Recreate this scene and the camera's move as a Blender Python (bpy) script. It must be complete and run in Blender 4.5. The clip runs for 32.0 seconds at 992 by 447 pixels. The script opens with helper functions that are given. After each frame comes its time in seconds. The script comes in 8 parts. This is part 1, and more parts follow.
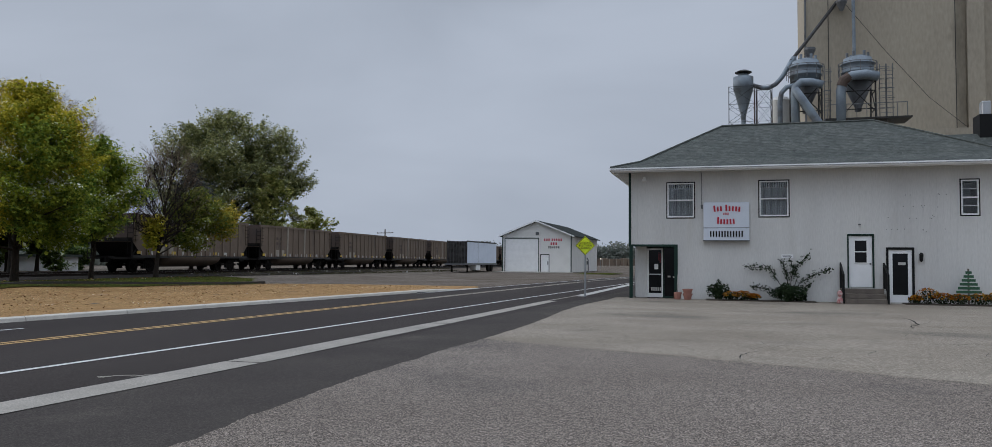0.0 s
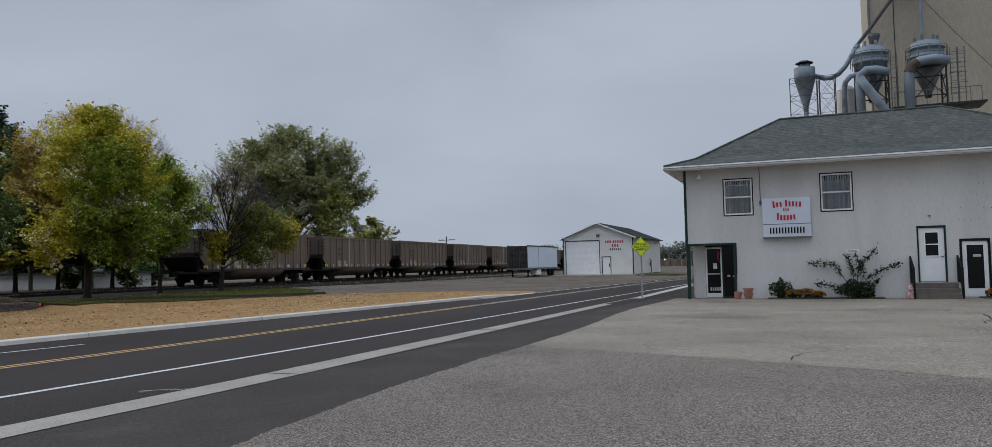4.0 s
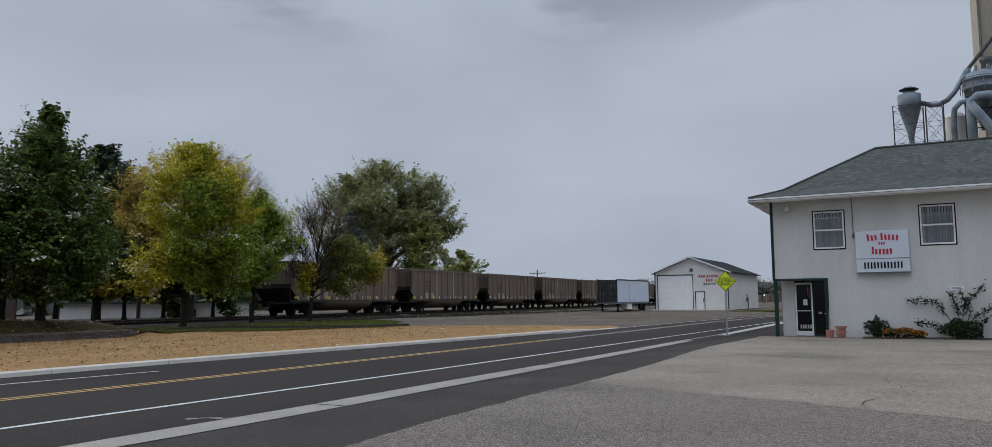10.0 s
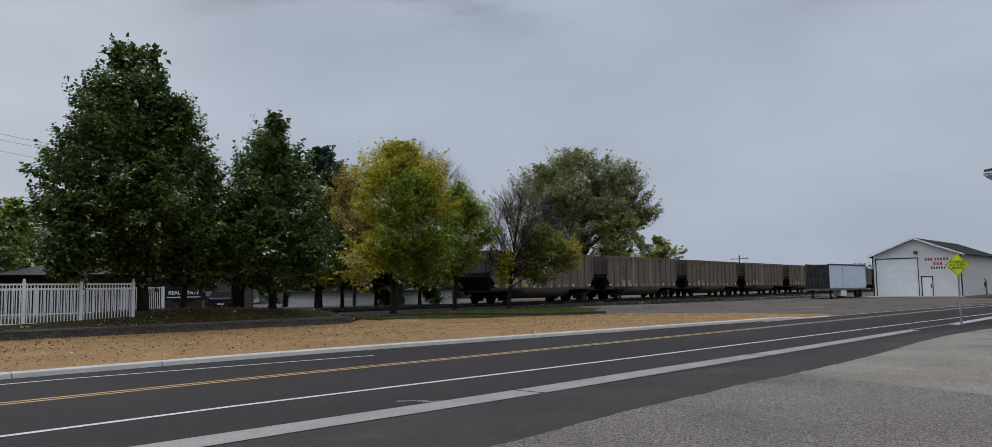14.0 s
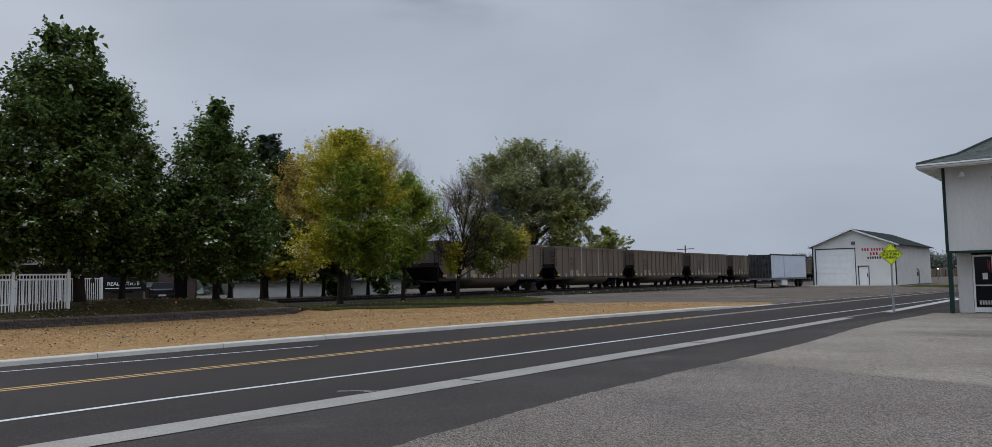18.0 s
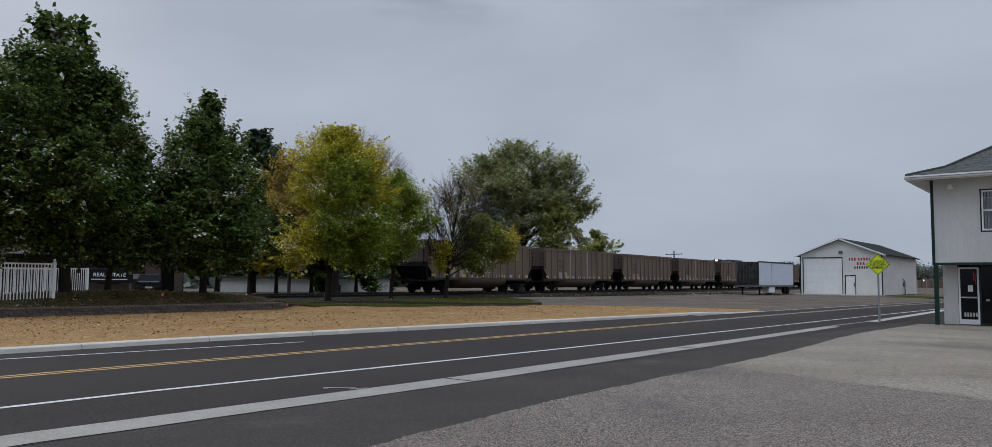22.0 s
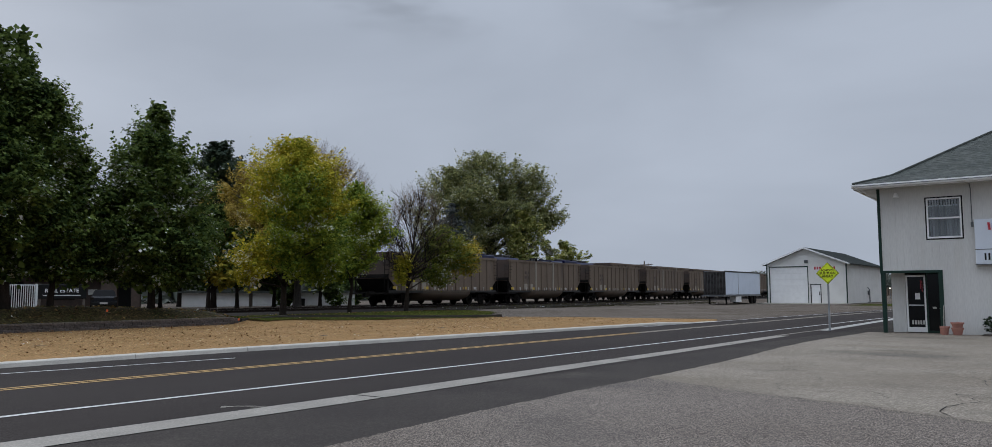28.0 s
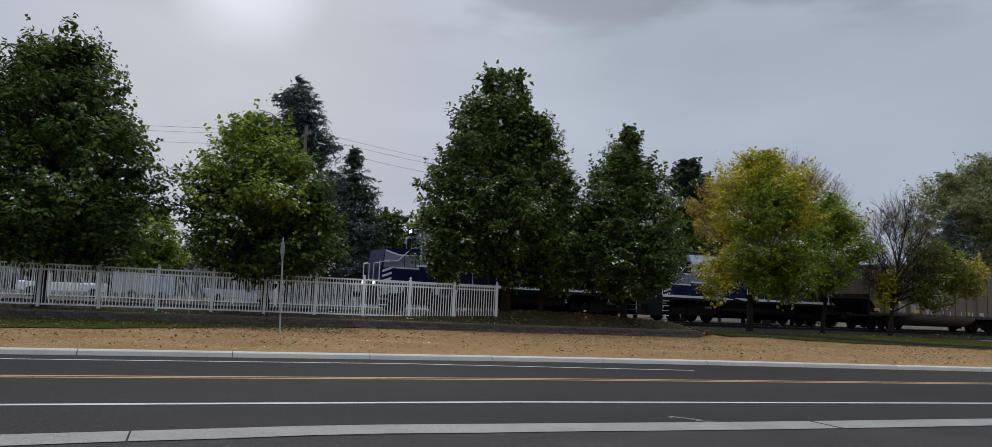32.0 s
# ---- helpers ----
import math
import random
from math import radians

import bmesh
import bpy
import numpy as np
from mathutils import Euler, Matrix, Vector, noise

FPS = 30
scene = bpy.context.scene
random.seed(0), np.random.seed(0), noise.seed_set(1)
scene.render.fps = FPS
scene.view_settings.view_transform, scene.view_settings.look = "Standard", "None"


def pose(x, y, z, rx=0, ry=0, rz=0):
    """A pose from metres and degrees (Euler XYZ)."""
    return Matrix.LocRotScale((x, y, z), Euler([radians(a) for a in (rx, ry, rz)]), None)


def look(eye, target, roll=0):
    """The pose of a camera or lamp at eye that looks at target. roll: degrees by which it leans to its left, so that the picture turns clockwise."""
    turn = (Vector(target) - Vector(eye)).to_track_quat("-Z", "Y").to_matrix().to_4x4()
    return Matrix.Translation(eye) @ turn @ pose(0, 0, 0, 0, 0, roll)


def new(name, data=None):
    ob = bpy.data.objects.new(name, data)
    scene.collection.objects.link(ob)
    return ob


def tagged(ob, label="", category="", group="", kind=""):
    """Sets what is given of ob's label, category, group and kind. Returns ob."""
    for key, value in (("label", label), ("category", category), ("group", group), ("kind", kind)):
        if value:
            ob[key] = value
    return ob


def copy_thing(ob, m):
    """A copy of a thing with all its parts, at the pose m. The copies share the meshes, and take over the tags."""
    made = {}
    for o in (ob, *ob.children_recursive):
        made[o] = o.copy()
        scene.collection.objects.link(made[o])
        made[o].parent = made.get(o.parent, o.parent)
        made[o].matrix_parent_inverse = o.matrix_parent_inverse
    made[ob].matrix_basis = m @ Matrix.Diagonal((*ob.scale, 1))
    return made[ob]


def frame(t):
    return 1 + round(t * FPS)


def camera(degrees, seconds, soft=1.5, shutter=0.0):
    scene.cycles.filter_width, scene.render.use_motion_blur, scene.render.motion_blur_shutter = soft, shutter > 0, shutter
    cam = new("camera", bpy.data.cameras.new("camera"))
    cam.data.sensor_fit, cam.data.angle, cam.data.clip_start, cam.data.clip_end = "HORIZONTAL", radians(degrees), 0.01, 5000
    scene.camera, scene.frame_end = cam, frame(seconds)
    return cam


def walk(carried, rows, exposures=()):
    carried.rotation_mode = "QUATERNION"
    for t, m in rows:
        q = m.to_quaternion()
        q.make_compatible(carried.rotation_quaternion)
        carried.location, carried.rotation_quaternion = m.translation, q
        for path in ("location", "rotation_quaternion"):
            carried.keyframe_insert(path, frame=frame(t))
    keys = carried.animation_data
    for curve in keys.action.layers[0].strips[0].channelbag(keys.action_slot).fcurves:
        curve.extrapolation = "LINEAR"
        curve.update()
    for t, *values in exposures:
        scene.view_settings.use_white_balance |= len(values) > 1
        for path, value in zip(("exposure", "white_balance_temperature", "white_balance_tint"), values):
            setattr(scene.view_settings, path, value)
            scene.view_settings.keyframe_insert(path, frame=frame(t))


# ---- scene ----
cam = camera(64.1, 32.0, soft=0.6)
PATH = [
    (0.0, look((-0.959, -0.958, 1.579), (-3.780, 8.624, 2.047), 0.48)),
    (0.5, look((-0.922, -0.945, 1.576), (-3.774, 8.628, 2.052), 0.39)),
    (1.0, look((-0.887, -0.914, 1.578), (-3.781, 8.645, 2.066), 0.41)),
    (1.5, look((-0.841, -0.863, 1.578), (-3.834, 8.666, 2.073), 0.41)),
    (2.0, look((-0.782, -0.801, 1.574), (-3.862, 8.700, 2.074), -0.37)),
    (2.5, look((-0.721, -0.738, 1.566), (-3.898, 8.730, 2.070), -0.88)),
    (4.5, look((-0.564, -0.606, 1.595), (-4.395, 8.613, 2.180), -1.14)),
    (5.0, look((-0.519, -0.586, 1.592), (-4.648, 8.495, 2.289), -1.00)),
    (5.5, look((-0.471, -0.574, 1.593), (-4.742, 8.432, 2.401), -0.66)),
    (6.0, look((-0.424, -0.558, 1.595), (-4.815, 8.386, 2.451), -0.33)),
    (6.5, look((-0.380, -0.520, 1.596), (-4.812, 8.402, 2.467), -0.37)),
    (7.0, look((-0.333, -0.464, 1.594), (-4.831, 8.424, 2.472), -0.16)),
    (7.5, look((-0.276, -0.405, 1.592), (-4.843, 8.444, 2.508), -0.26)),
    (8.0, look((-0.217, -0.349, 1.590), (-4.804, 8.487, 2.529), -0.15)),
    (8.5, look((-0.159, -0.291, 1.588), (-4.752, 8.539, 2.553), -0.23)),
    (9.0, look((-0.100, -0.226, 1.584), (-4.688, 8.606, 2.555), -0.38)),
    (9.5, look((-0.049, -0.164, 1.578), (-4.660, 8.657, 2.542), -0.60)),
    (10.0, look((-0.019, -0.119, 1.575), (-4.657, 8.687, 2.543), -0.58)),
    (10.5, look((-0.006, -0.096, 1.575), (-4.662, 8.699, 2.552), -0.69)),
    (11.0, look((0.002, -0.085, 1.575), (-4.690, 8.690, 2.560), -0.66)),
    (11.5, look((0.003, -0.075, 1.574), (-4.724, 8.681, 2.561), -0.74)),
    (12.0, look((-0.001, -0.067, 1.572), (-4.776, 8.663, 2.566), -0.70)),
    (12.5, look((-0.007, -0.065, 1.572), (-4.837, 8.637, 2.549), -0.67)),
    (13.0, look((-0.016, -0.063, 1.577), (-5.165, 8.459, 2.504), -0.73)),
    (13.5, look((-0.035, -0.057, 1.584), (-6.615, 7.435, 2.343), -0.88)),
    (15.5, look((0.011, 0.008, 1.578), (-6.672, 7.385, 2.533), -0.82)),
    (16.0, look((0.030, 0.027, 1.567), (-6.419, 7.619, 2.451), -0.88)),
    (16.5, look((0.046, 0.033, 1.562), (-6.305, 7.716, 2.366), -0.99)),
    (17.0, look((0.054, 0.034, 1.562), (-6.229, 7.776, 2.326), -0.99)),
    (17.5, look((0.049, 0.035, 1.560), (-6.189, 7.816, 2.298), -1.03)),
    (18.0, look((0.034, 0.038, 1.559), (-6.145, 7.868, 2.272), -1.05)),
    (18.5, look((0.020, 0.039, 1.563), (-6.087, 7.928, 2.236), -1.04)),
    (19.0, look((0.015, 0.040, 1.567), (-6.033, 7.975, 2.234), -0.92)),
    (19.5, look((0.017, 0.040, 1.566), (-5.992, 8.004, 2.240), -0.81)),
    (20.0, look((0.019, 0.035, 1.559), (-5.963, 8.018, 2.248), -0.65)),
    (20.5, look((0.018, 0.026, 1.553), (-5.962, 8.010, 2.254), -0.15)),
    (21.0, look((0.015, 0.020, 1.552), (-5.995, 7.982, 2.255), 0.11)),
    (21.5, look((0.013, 0.025, 1.552), (-6.050, 7.945, 2.264), 0.28)),
    (22.0, look((0.014, 0.039, 1.553), (-6.064, 7.947, 2.272), 0.37)),
    (22.5, look((0.018, 0.049, 1.554), (-6.045, 7.968, 2.284), 0.32)),
    (23.0, look((0.025, 0.052, 1.556), (-5.997, 8.002, 2.294), -0.09)),
    (23.5, look((0.027, 0.052, 1.556), (-5.967, 8.022, 2.297), -0.29)),
    (24.0, look((0.028, 0.053, 1.553), (-5.923, 8.054, 2.305), -0.51)),
    (24.5, look((0.050, 0.072, 1.553), (-5.835, 8.122, 2.306), -0.54)),
    (25.0, look((0.104, 0.131, 1.558), (-5.757, 8.198, 2.305), -0.59)),
    (25.5, look((0.186, 0.230, 1.565), (-5.638, 8.325, 2.304), -0.60)),
    (26.0, look((0.288, 0.353, 1.570), (-5.539, 8.447, 2.304), -0.55)),
    (26.5, look((0.398, 0.485, 1.572), (-5.413, 8.587, 2.337), -0.39)),
    (28.5, look((0.696, 0.946, 1.561), (-5.172, 8.992, 2.472), -0.09)),
    (29.0, look((0.717, 0.996, 1.558), (-5.527, 8.753, 2.474), 0.06)),
    (29.5, look((0.731, 1.037, 1.554), (-6.008, 8.367, 2.482), 0.29)),
    (30.0, look((0.734, 1.072, 1.548), (-6.153, 8.263, 2.473), 0.22)),
    (30.5, look((0.720, 1.109, 1.545), (-6.323, 8.149, 2.460), 0.11)),
    (31.0, look((0.690, 1.157, 1.543), (-7.160, 7.242, 2.710), 1.49)),
    (31.5, look((0.664, 1.226, 1.538), (-8.063, 5.994, 2.590), 2.66)),
    (32.0, look((0.661, 1.315, 1.528), (-8.645, 4.853, 2.475), 2.52)),
]
walk(cam, PATH)

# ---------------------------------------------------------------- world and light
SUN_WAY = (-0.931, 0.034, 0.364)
world = bpy.data.worlds.new("overcast_sky")
world.use_nodes = True
scene.world = world
wn, wl = world.node_tree.nodes, world.node_tree.links
wn.clear()
w_out = wn.new("ShaderNodeOutputWorld")
w_bg = wn.new("ShaderNodeBackground")
w_sky = wn.new("ShaderNodeTexSky")
w_sky.sky_type = "NISHITA"
w_sky.sun_disc = False
w_sky.sun_elevation = radians(20.6)
w_sky.sun_rotation = radians(-88)
w_sky.air_density, w_sky.dust_density, w_sky.ozone_density = 1.0, 6.0, 1.0
w_cloud = wn.new("ShaderNodeTexNoise")
w_cloud.inputs["Scale"].default_value = 2.2
w_cloud.inputs["Detail"].default_value = 5
w_cloud.inputs["Roughness"].default_value = 0.45
w_cloud.inputs["Distortion"].default_value = 0.3
w_map = wn.new("ShaderNodeMapping")
w_map.inputs["Scale"].default_value = (1.0, 1.0, 2.6)
w_co = wn.new("ShaderNodeTexCoord")
wl.new(w_co.outputs["Generated"], w_map.inputs["Vector"])
wl.new(w_map.outputs["Vector"], w_cloud.inputs["Vector"])
w_ramp = wn.new("ShaderNodeValToRGB")
w_ramp.color_ramp.elements[0].position, w_ramp.color_ramp.elements[0].color = 0.32, (3.0, 3.4, 4.1, 1)
w_ramp.color_ramp.elements[1].position, w_ramp.color_ramp.elements[1].color = 0.64, (3.65, 4.1, 4.9, 1)
wl.new(w_cloud.outputs["Fac"], w_ramp.inputs["Fac"])
w_mix = wn.new("ShaderNodeMix")
w_mix.data_type = "RGBA"
w_mix.inputs["Factor"].default_value = 0.986
wl.new(w_sky.outputs["Color"], w_mix.inputs["A"])
# an overcast sky is brighter overhead than at the horizon
w_sep = wn.new("ShaderNodeSeparateXYZ")
wl.new(w_co.outputs["Generated"], w_sep.inputs["Vector"])
w_rise = wn.new("ShaderNodeMapRange")
w_rise.interpolation_type = "SMOOTHSTEP"
for key, val in (("From Min", 0.3), ("From Max", 0.95), ("To Min", 1.0), ("To Max", 3.6)):
    w_rise.inputs[key].default_value = val
wl.new(w_sep.outputs["Z"], w_rise.inputs["Value"])
w_mul = wn.new("ShaderNodeVectorMath")
w_mul.operation = "SCALE"
wl.new(w_ramp.outputs["Color"], w_mul.inputs[0])
wl.new(w_rise.outputs["Result"], w_mul.inputs["Scale"])
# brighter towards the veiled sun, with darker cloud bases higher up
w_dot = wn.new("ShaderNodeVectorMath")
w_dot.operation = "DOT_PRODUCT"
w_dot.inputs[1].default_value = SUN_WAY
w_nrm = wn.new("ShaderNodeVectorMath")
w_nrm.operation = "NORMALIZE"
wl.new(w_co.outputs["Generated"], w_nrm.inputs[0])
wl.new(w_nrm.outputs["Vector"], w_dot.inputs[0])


def sky_range(source, a, b, lo, hi, kind="SMOOTHSTEP"):
    r = wn.new("ShaderNodeMapRange")
    r.interpolation_type = kind
    for key, val in (("From Min", a), ("From Max", b), ("To Min", lo), ("To Max", hi)):
        r.inputs[key].default_value = val
    wl.new(source, r.inputs["Value"])
    return r.outputs["Result"]


def sky_math(op, a, b):
    m = wn.new("ShaderNodeMath")
    m.operation = op
    for i, v in enumerate((a, b)):
        if isinstance(v, (int, float)):
            m.inputs[i].default_value = v
        else:
            wl.new(v, m.inputs[i])
    return m.outputs["Value"]


w_base = wn.new("ShaderNodeTexNoise")
w_base.inputs["Scale"].default_value, w_base.inputs["Detail"].default_value = 3.1, 4
w_bmap = wn.new("ShaderNodeMapping")
w_bmap.inputs["Scale"].default_value = (1.0, 1.0, 3.2)
w_bmap.inputs["Location"].default_value = (0.35, 0.1, 0.2)
wl.new(w_co.outputs["Generated"], w_bmap.inputs["Vector"])
wl.new(w_bmap.outputs["Vector"], w_base.inputs["Vector"])
w_dark = sky_math("MULTIPLY", sky_range(w_base.outputs["Fac"], 0.43, 0.56, 0.0, 0.27), sky_math("MULTIPLY", sky_range(w_sep.outputs["Z"], 0.29, 0.36, 0.0, 1.0), sky_range(w_sep.outputs["Z"], 0.45, 0.6, 1.0, 0.0)))
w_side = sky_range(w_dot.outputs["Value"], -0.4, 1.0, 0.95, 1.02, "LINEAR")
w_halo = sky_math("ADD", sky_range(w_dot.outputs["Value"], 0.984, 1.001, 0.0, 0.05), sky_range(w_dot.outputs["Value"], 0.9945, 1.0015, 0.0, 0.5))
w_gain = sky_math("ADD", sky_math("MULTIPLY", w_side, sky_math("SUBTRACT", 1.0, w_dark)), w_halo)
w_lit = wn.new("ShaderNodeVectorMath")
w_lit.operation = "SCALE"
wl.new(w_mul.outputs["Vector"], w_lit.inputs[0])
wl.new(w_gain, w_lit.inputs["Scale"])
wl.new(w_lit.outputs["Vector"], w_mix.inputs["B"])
wl.new(w_mix.outputs["Result"], w_bg.inputs["Color"])
w_bg.inputs["Strength"].default_value = 0.1205
wl.new(w_bg.outputs["Background"], w_out.inputs["Surface"])

sun = new("sun", bpy.data.lights.new("sun", "SUN"))
sun.data.energy, sun.data.angle, sun.data.color = 0.9, radians(30), (1.0, 0.95, 0.88)
sun.matrix_basis = look(SUN_WAY, (0, 0, 0))
scene.view_settings.exposure = 0.0

# ---------------------------------------------------------------- materials
def mat(name, c, c2=None, scale=2.0, rough=0.8, metal=0.0, bump=0.15, bscale=60.0, fine=0.12, vary=0.0, spec=0.4, stain=None,
        stain_scale=0.6, stain_at=0.58, stretch=(1, 1, 1), speck=None):
    """A surface of two colours in broad patches, fine grain, optional stains, and small relief."""
    m = bpy.data.materials.new(name)
    m.use_nodes = True
    n, l = m.node_tree.nodes, m.node_tree.links
    b = n["Principled BSDF"]
    co = n.new("ShaderNodeTexCoord")
    mp = n.new("ShaderNodeMapping")
    mp.inputs["Scale"].default_value = stretch
    l.new(co.outputs["Object"], mp.inputs["Vector"])

    def tex(s, d=4.0):
        t = n.new("ShaderNodeTexNoise")
        t.inputs["Scale"].default_value, t.inputs["Detail"].default_value = s, d
        l.new(mp.outputs["Vector"], t.inputs["Vector"])
        return t.outputs["Fac"]

    def mixed(fac, a, bb, kind="MIX"):
        x = n.new("ShaderNodeMix")
        x.data_type, x.blend_type = "RGBA", kind
        for sock, v in (("Factor", fac), ("A", a), ("B", bb)):
            if isinstance(v, (int, float)):
                x.inputs[sock].default_value = v
            elif isinstance(v, tuple):
                x.inputs[sock].default_value = (*v[:3], 1)
            else:
                l.new(v, x.inputs[sock])
        return x.outputs["Result"]

    def ramp(fac, a, bb):
        r = n.new("ShaderNodeMapRange")
        r.inputs["From Min"].default_value, r.inputs["From Max"].default_value = a, bb
        l.new(fac, r.inputs["Value"])
        return r.outputs["Result"]

    col = mixed(ramp(tex(scale), 0.35, 0.65), c, c2 or tuple(v * 0.82 for v in c))
    if stain:
        col = mixed(ramp(tex(stain_scale, 8.0), stain_at, stain_at + 0.14), col, stain)
    g = n.new("ShaderNodeMapRange")
    g.inputs["From Min"].default_value, g.inputs["From Max"].default_value = 0.3, 0.7
    g.inputs["To Min"].default_value, g.inputs["To Max"].default_value = 1 - fine, 1 + fine
    grain = tex(bscale, 3.0)
    l.new(grain, g.inputs["Value"])
    v = g.outputs["Result"]
    if speck:
        vo = n.new("ShaderNodeTexVoronoi")
        vo.inputs["Scale"].default_value = speck[0]
        l.new(co.outputs["Object"], vo.inputs["Vector"])
        sp = n.new("ShaderNodeSeparateColor")
        l.new(vo.outputs["Color"], sp.inputs["Color"])
        pw = n.new("ShaderNodeMath")
        pw.operation, pw.inputs[1].default_value = "POWER", 1.8
        l.new(sp.outputs["Red"], pw.inputs[0])
        mr = n.new("ShaderNodeMapRange")
        mr.inputs["To Min"].default_value, mr.inputs["To Max"].default_value = 1 - speck[1] * 0.72, 1 + speck[1] * 1.28
        l.new(pw.outputs["Value"], mr.inputs["Value"])
        q = n.new("ShaderNodeMath")
        q.operation = "MULTIPLY"
        l.new(v, q.inputs[0]), l.new(mr.outputs["Result"], q.inputs[1])
        v = q.outputs["Value"]
    if vary:
        oi = n.new("ShaderNodeObjectInfo")
        k = n.new("ShaderNodeMapRange")
        k.inputs["To Min"].default_value, k.inputs["To Max"].default_value = 1 - vary, 1 + vary
        l.new(oi.outputs["Random"], k.inputs["Value"])
        q = n.new("ShaderNodeMath")
        q.operation = "MULTIPLY"
        l.new(v, q.inputs[0]), l.new(k.outputs["Result"], q.inputs[1])
        v = q.outputs["Value"]
    hs = n.new("ShaderNodeHueSaturation")
    l.new(v, hs.inputs["Value"]), l.new(col, hs.inputs["Color"])
    l.new(hs.outputs["Color"], b.inputs["Base Color"])
    b.inputs["Roughness"].default_value, b.inputs["Metallic"].default_value = rough, metal
    b.inputs["Specular IOR Level"].default_value = spec
    if bump:
        bp = n.new("ShaderNodeBump")
        bp.inputs["Strength"].default_value, bp.inputs["Distance"].default_value = bump, 0.02
        l.new(grain, bp.inputs["Height"])
        l.new(bp.outputs["Normal"], b.inputs["Normal"])
    return m


def glow(name, c, strength):
    m = bpy.data.materials.new(name)
    m.use_nodes = True
    b = m.node_tree.nodes["Principled BSDF"]
    b.inputs["Base Color"].default_value = (*c, 1)
    b.inputs["Emission Color"].default_value = (*c, 1)
    b.inputs["Emission Strength"].default_value = strength
    return m


def leafy(name, colours, through_light=0.3, sheen=0.06, rough=0.8):
    """Leaves: each takes its own tint from the row of colours."""
    m = bpy.data.materials.new(name)
    m.use_nodes = True
    n, l = m.node_tree.nodes, m.node_tree.links
    n.clear()
    out = n.new("ShaderNodeOutputMaterial")
    geo = n.new("ShaderNodeNewGeometry")
    co = n.new("ShaderNodeTexCoord")
    no = n.new("ShaderNodeTexNoise")
    no.inputs["Scale"].default_value, no.inputs["Detail"].default_value = 0.55, 2.0
    l.new(co.outputs["Object"], no.inputs["Vector"])
    a = n.new("ShaderNodeMath")
    a.operation = "MULTIPLY_ADD"
    a.inputs[1].default_value, a.inputs[2].default_value = 0.55, -0.27
    l.new(geo.outputs["Random Per Island"], a.inputs[0])
    s = n.new("ShaderNodeMath")
    s.operation = "ADD"
    l.new(a.outputs[0], s.inputs[0]), l.new(no.outputs["Fac"], s.inputs[1])
    r = n.new("ShaderNodeValToRGB")
    els = r.color_ramp.elements
    lo, hi = 0.25, 0.78
    for i, c in enumerate(colours):
        p = lo + (hi - lo) * i / (len(colours) - 1)
        e = els[0] if i == 0 else els[1] if i == len(colours) - 1 else els.new(p)
        e.position, e.color = p, (*c, 1)
    l.new(s.outputs[0], r.inputs["Fac"])
    d = n.new("ShaderNodeBsdfPrincipled")
    d.inputs["Roughness"].default_value = rough
    d.inputs["Specular IOR Level"].default_value = sheen
    tr = n.new("ShaderNodeBsdfTranslucent")
    mx = n.new("ShaderNodeMixShader")
    mx.inputs[0].default_value = through_light
    l.new(r.outputs["Color"], d.inputs["Base Color"]), l.new(r.outputs["Color"], tr.inputs["Color"])
    l.new(d.outputs[0], mx.inputs[1]), l.new(tr.outputs[0], mx.inputs[2])
    l.new(mx.outputs[0], out.inputs["Surface"])
    return m


M_ASPHALT = mat("fresh_asphalt", (0.0385, 0.0328, 0.0305), (0.0475, 0.041, 0.0375), 0.35, 0.9, bump=0.3, bscale=90, fine=0.3, spec=0.04, stretch=(1, 0.25, 1), speck=(70, 0.3))
M_ASPHALT_EDGE = mat("asphalt_shoulder", (0.047, 0.041, 0.0375), (0.059, 0.052, 0.046), 0.5, 0.9, bump=0.3, bscale=80, fine=0.3, spec=0.05, stain=(0.076, 0.067, 0.058), stain_at=0.62, speck=(60, 0.25))
M_LOT = mat("old_lot_asphalt", (0.134, 0.112, 0.094), (0.165, 0.14, 0.119), 0.22, 0.9, bump=0.25, bscale=120, fine=0.25, spec=0.12, stain=(0.108, 0.093, 0.081), stain_scale=0.28, stain_at=0.55, speck=(85, 0.95))
M_LOT_FAR = mat("old_lot_concrete", (0.18, 0.152, 0.12), (0.225, 0.195, 0.157), 0.5, 0.9, bump=0.2, bscale=30, fine=0.2, spec=0.12, stain=(0.12, 0.105, 0.088), stain_scale=0.3, stain_at=0.56, stretch=(0.6, 1, 1), speck=(60, 0.45))
M_CRACK = mat("crack_filler", (0.02, 0.019, 0.017), bump=0.1, spec=0.1)
M_CONC = mat("kerb_concrete", (0.5, 0.465, 0.405), (0.44, 0.41, 0.36), 1.2, 0.85, bump=0.2, bscale=70, vary=0.05, stain=(0.34, 0.325, 0.29), stain_scale=1.4, stain_at=0.64, speck=(70, 0.1))
M_GUTTER = mat("gutter_concrete", (0.285, 0.262, 0.228), (0.235, 0.216, 0.188), 0.9, 0.85, bump=0.2, bscale=70, vary=0.06, stain=(0.19, 0.178, 0.162), stain_scale=0.9, stain_at=0.62, speck=(60, 0.15), spec=0.15)
M_WHITE_LINE = mat("white_road_paint", (0.52, 0.51, 0.49), (0.44, 0.43, 0.41), 3.0, 0.7, bump=0.2, bscale=90, fine=0.15)
M_YELLOW_LINE = mat("yellow_road_paint", (0.46, 0.285, 0.1), (0.39, 0.24, 0.085), 3.0, 0.7, bump=0.2, bscale=90, fine=0.15)
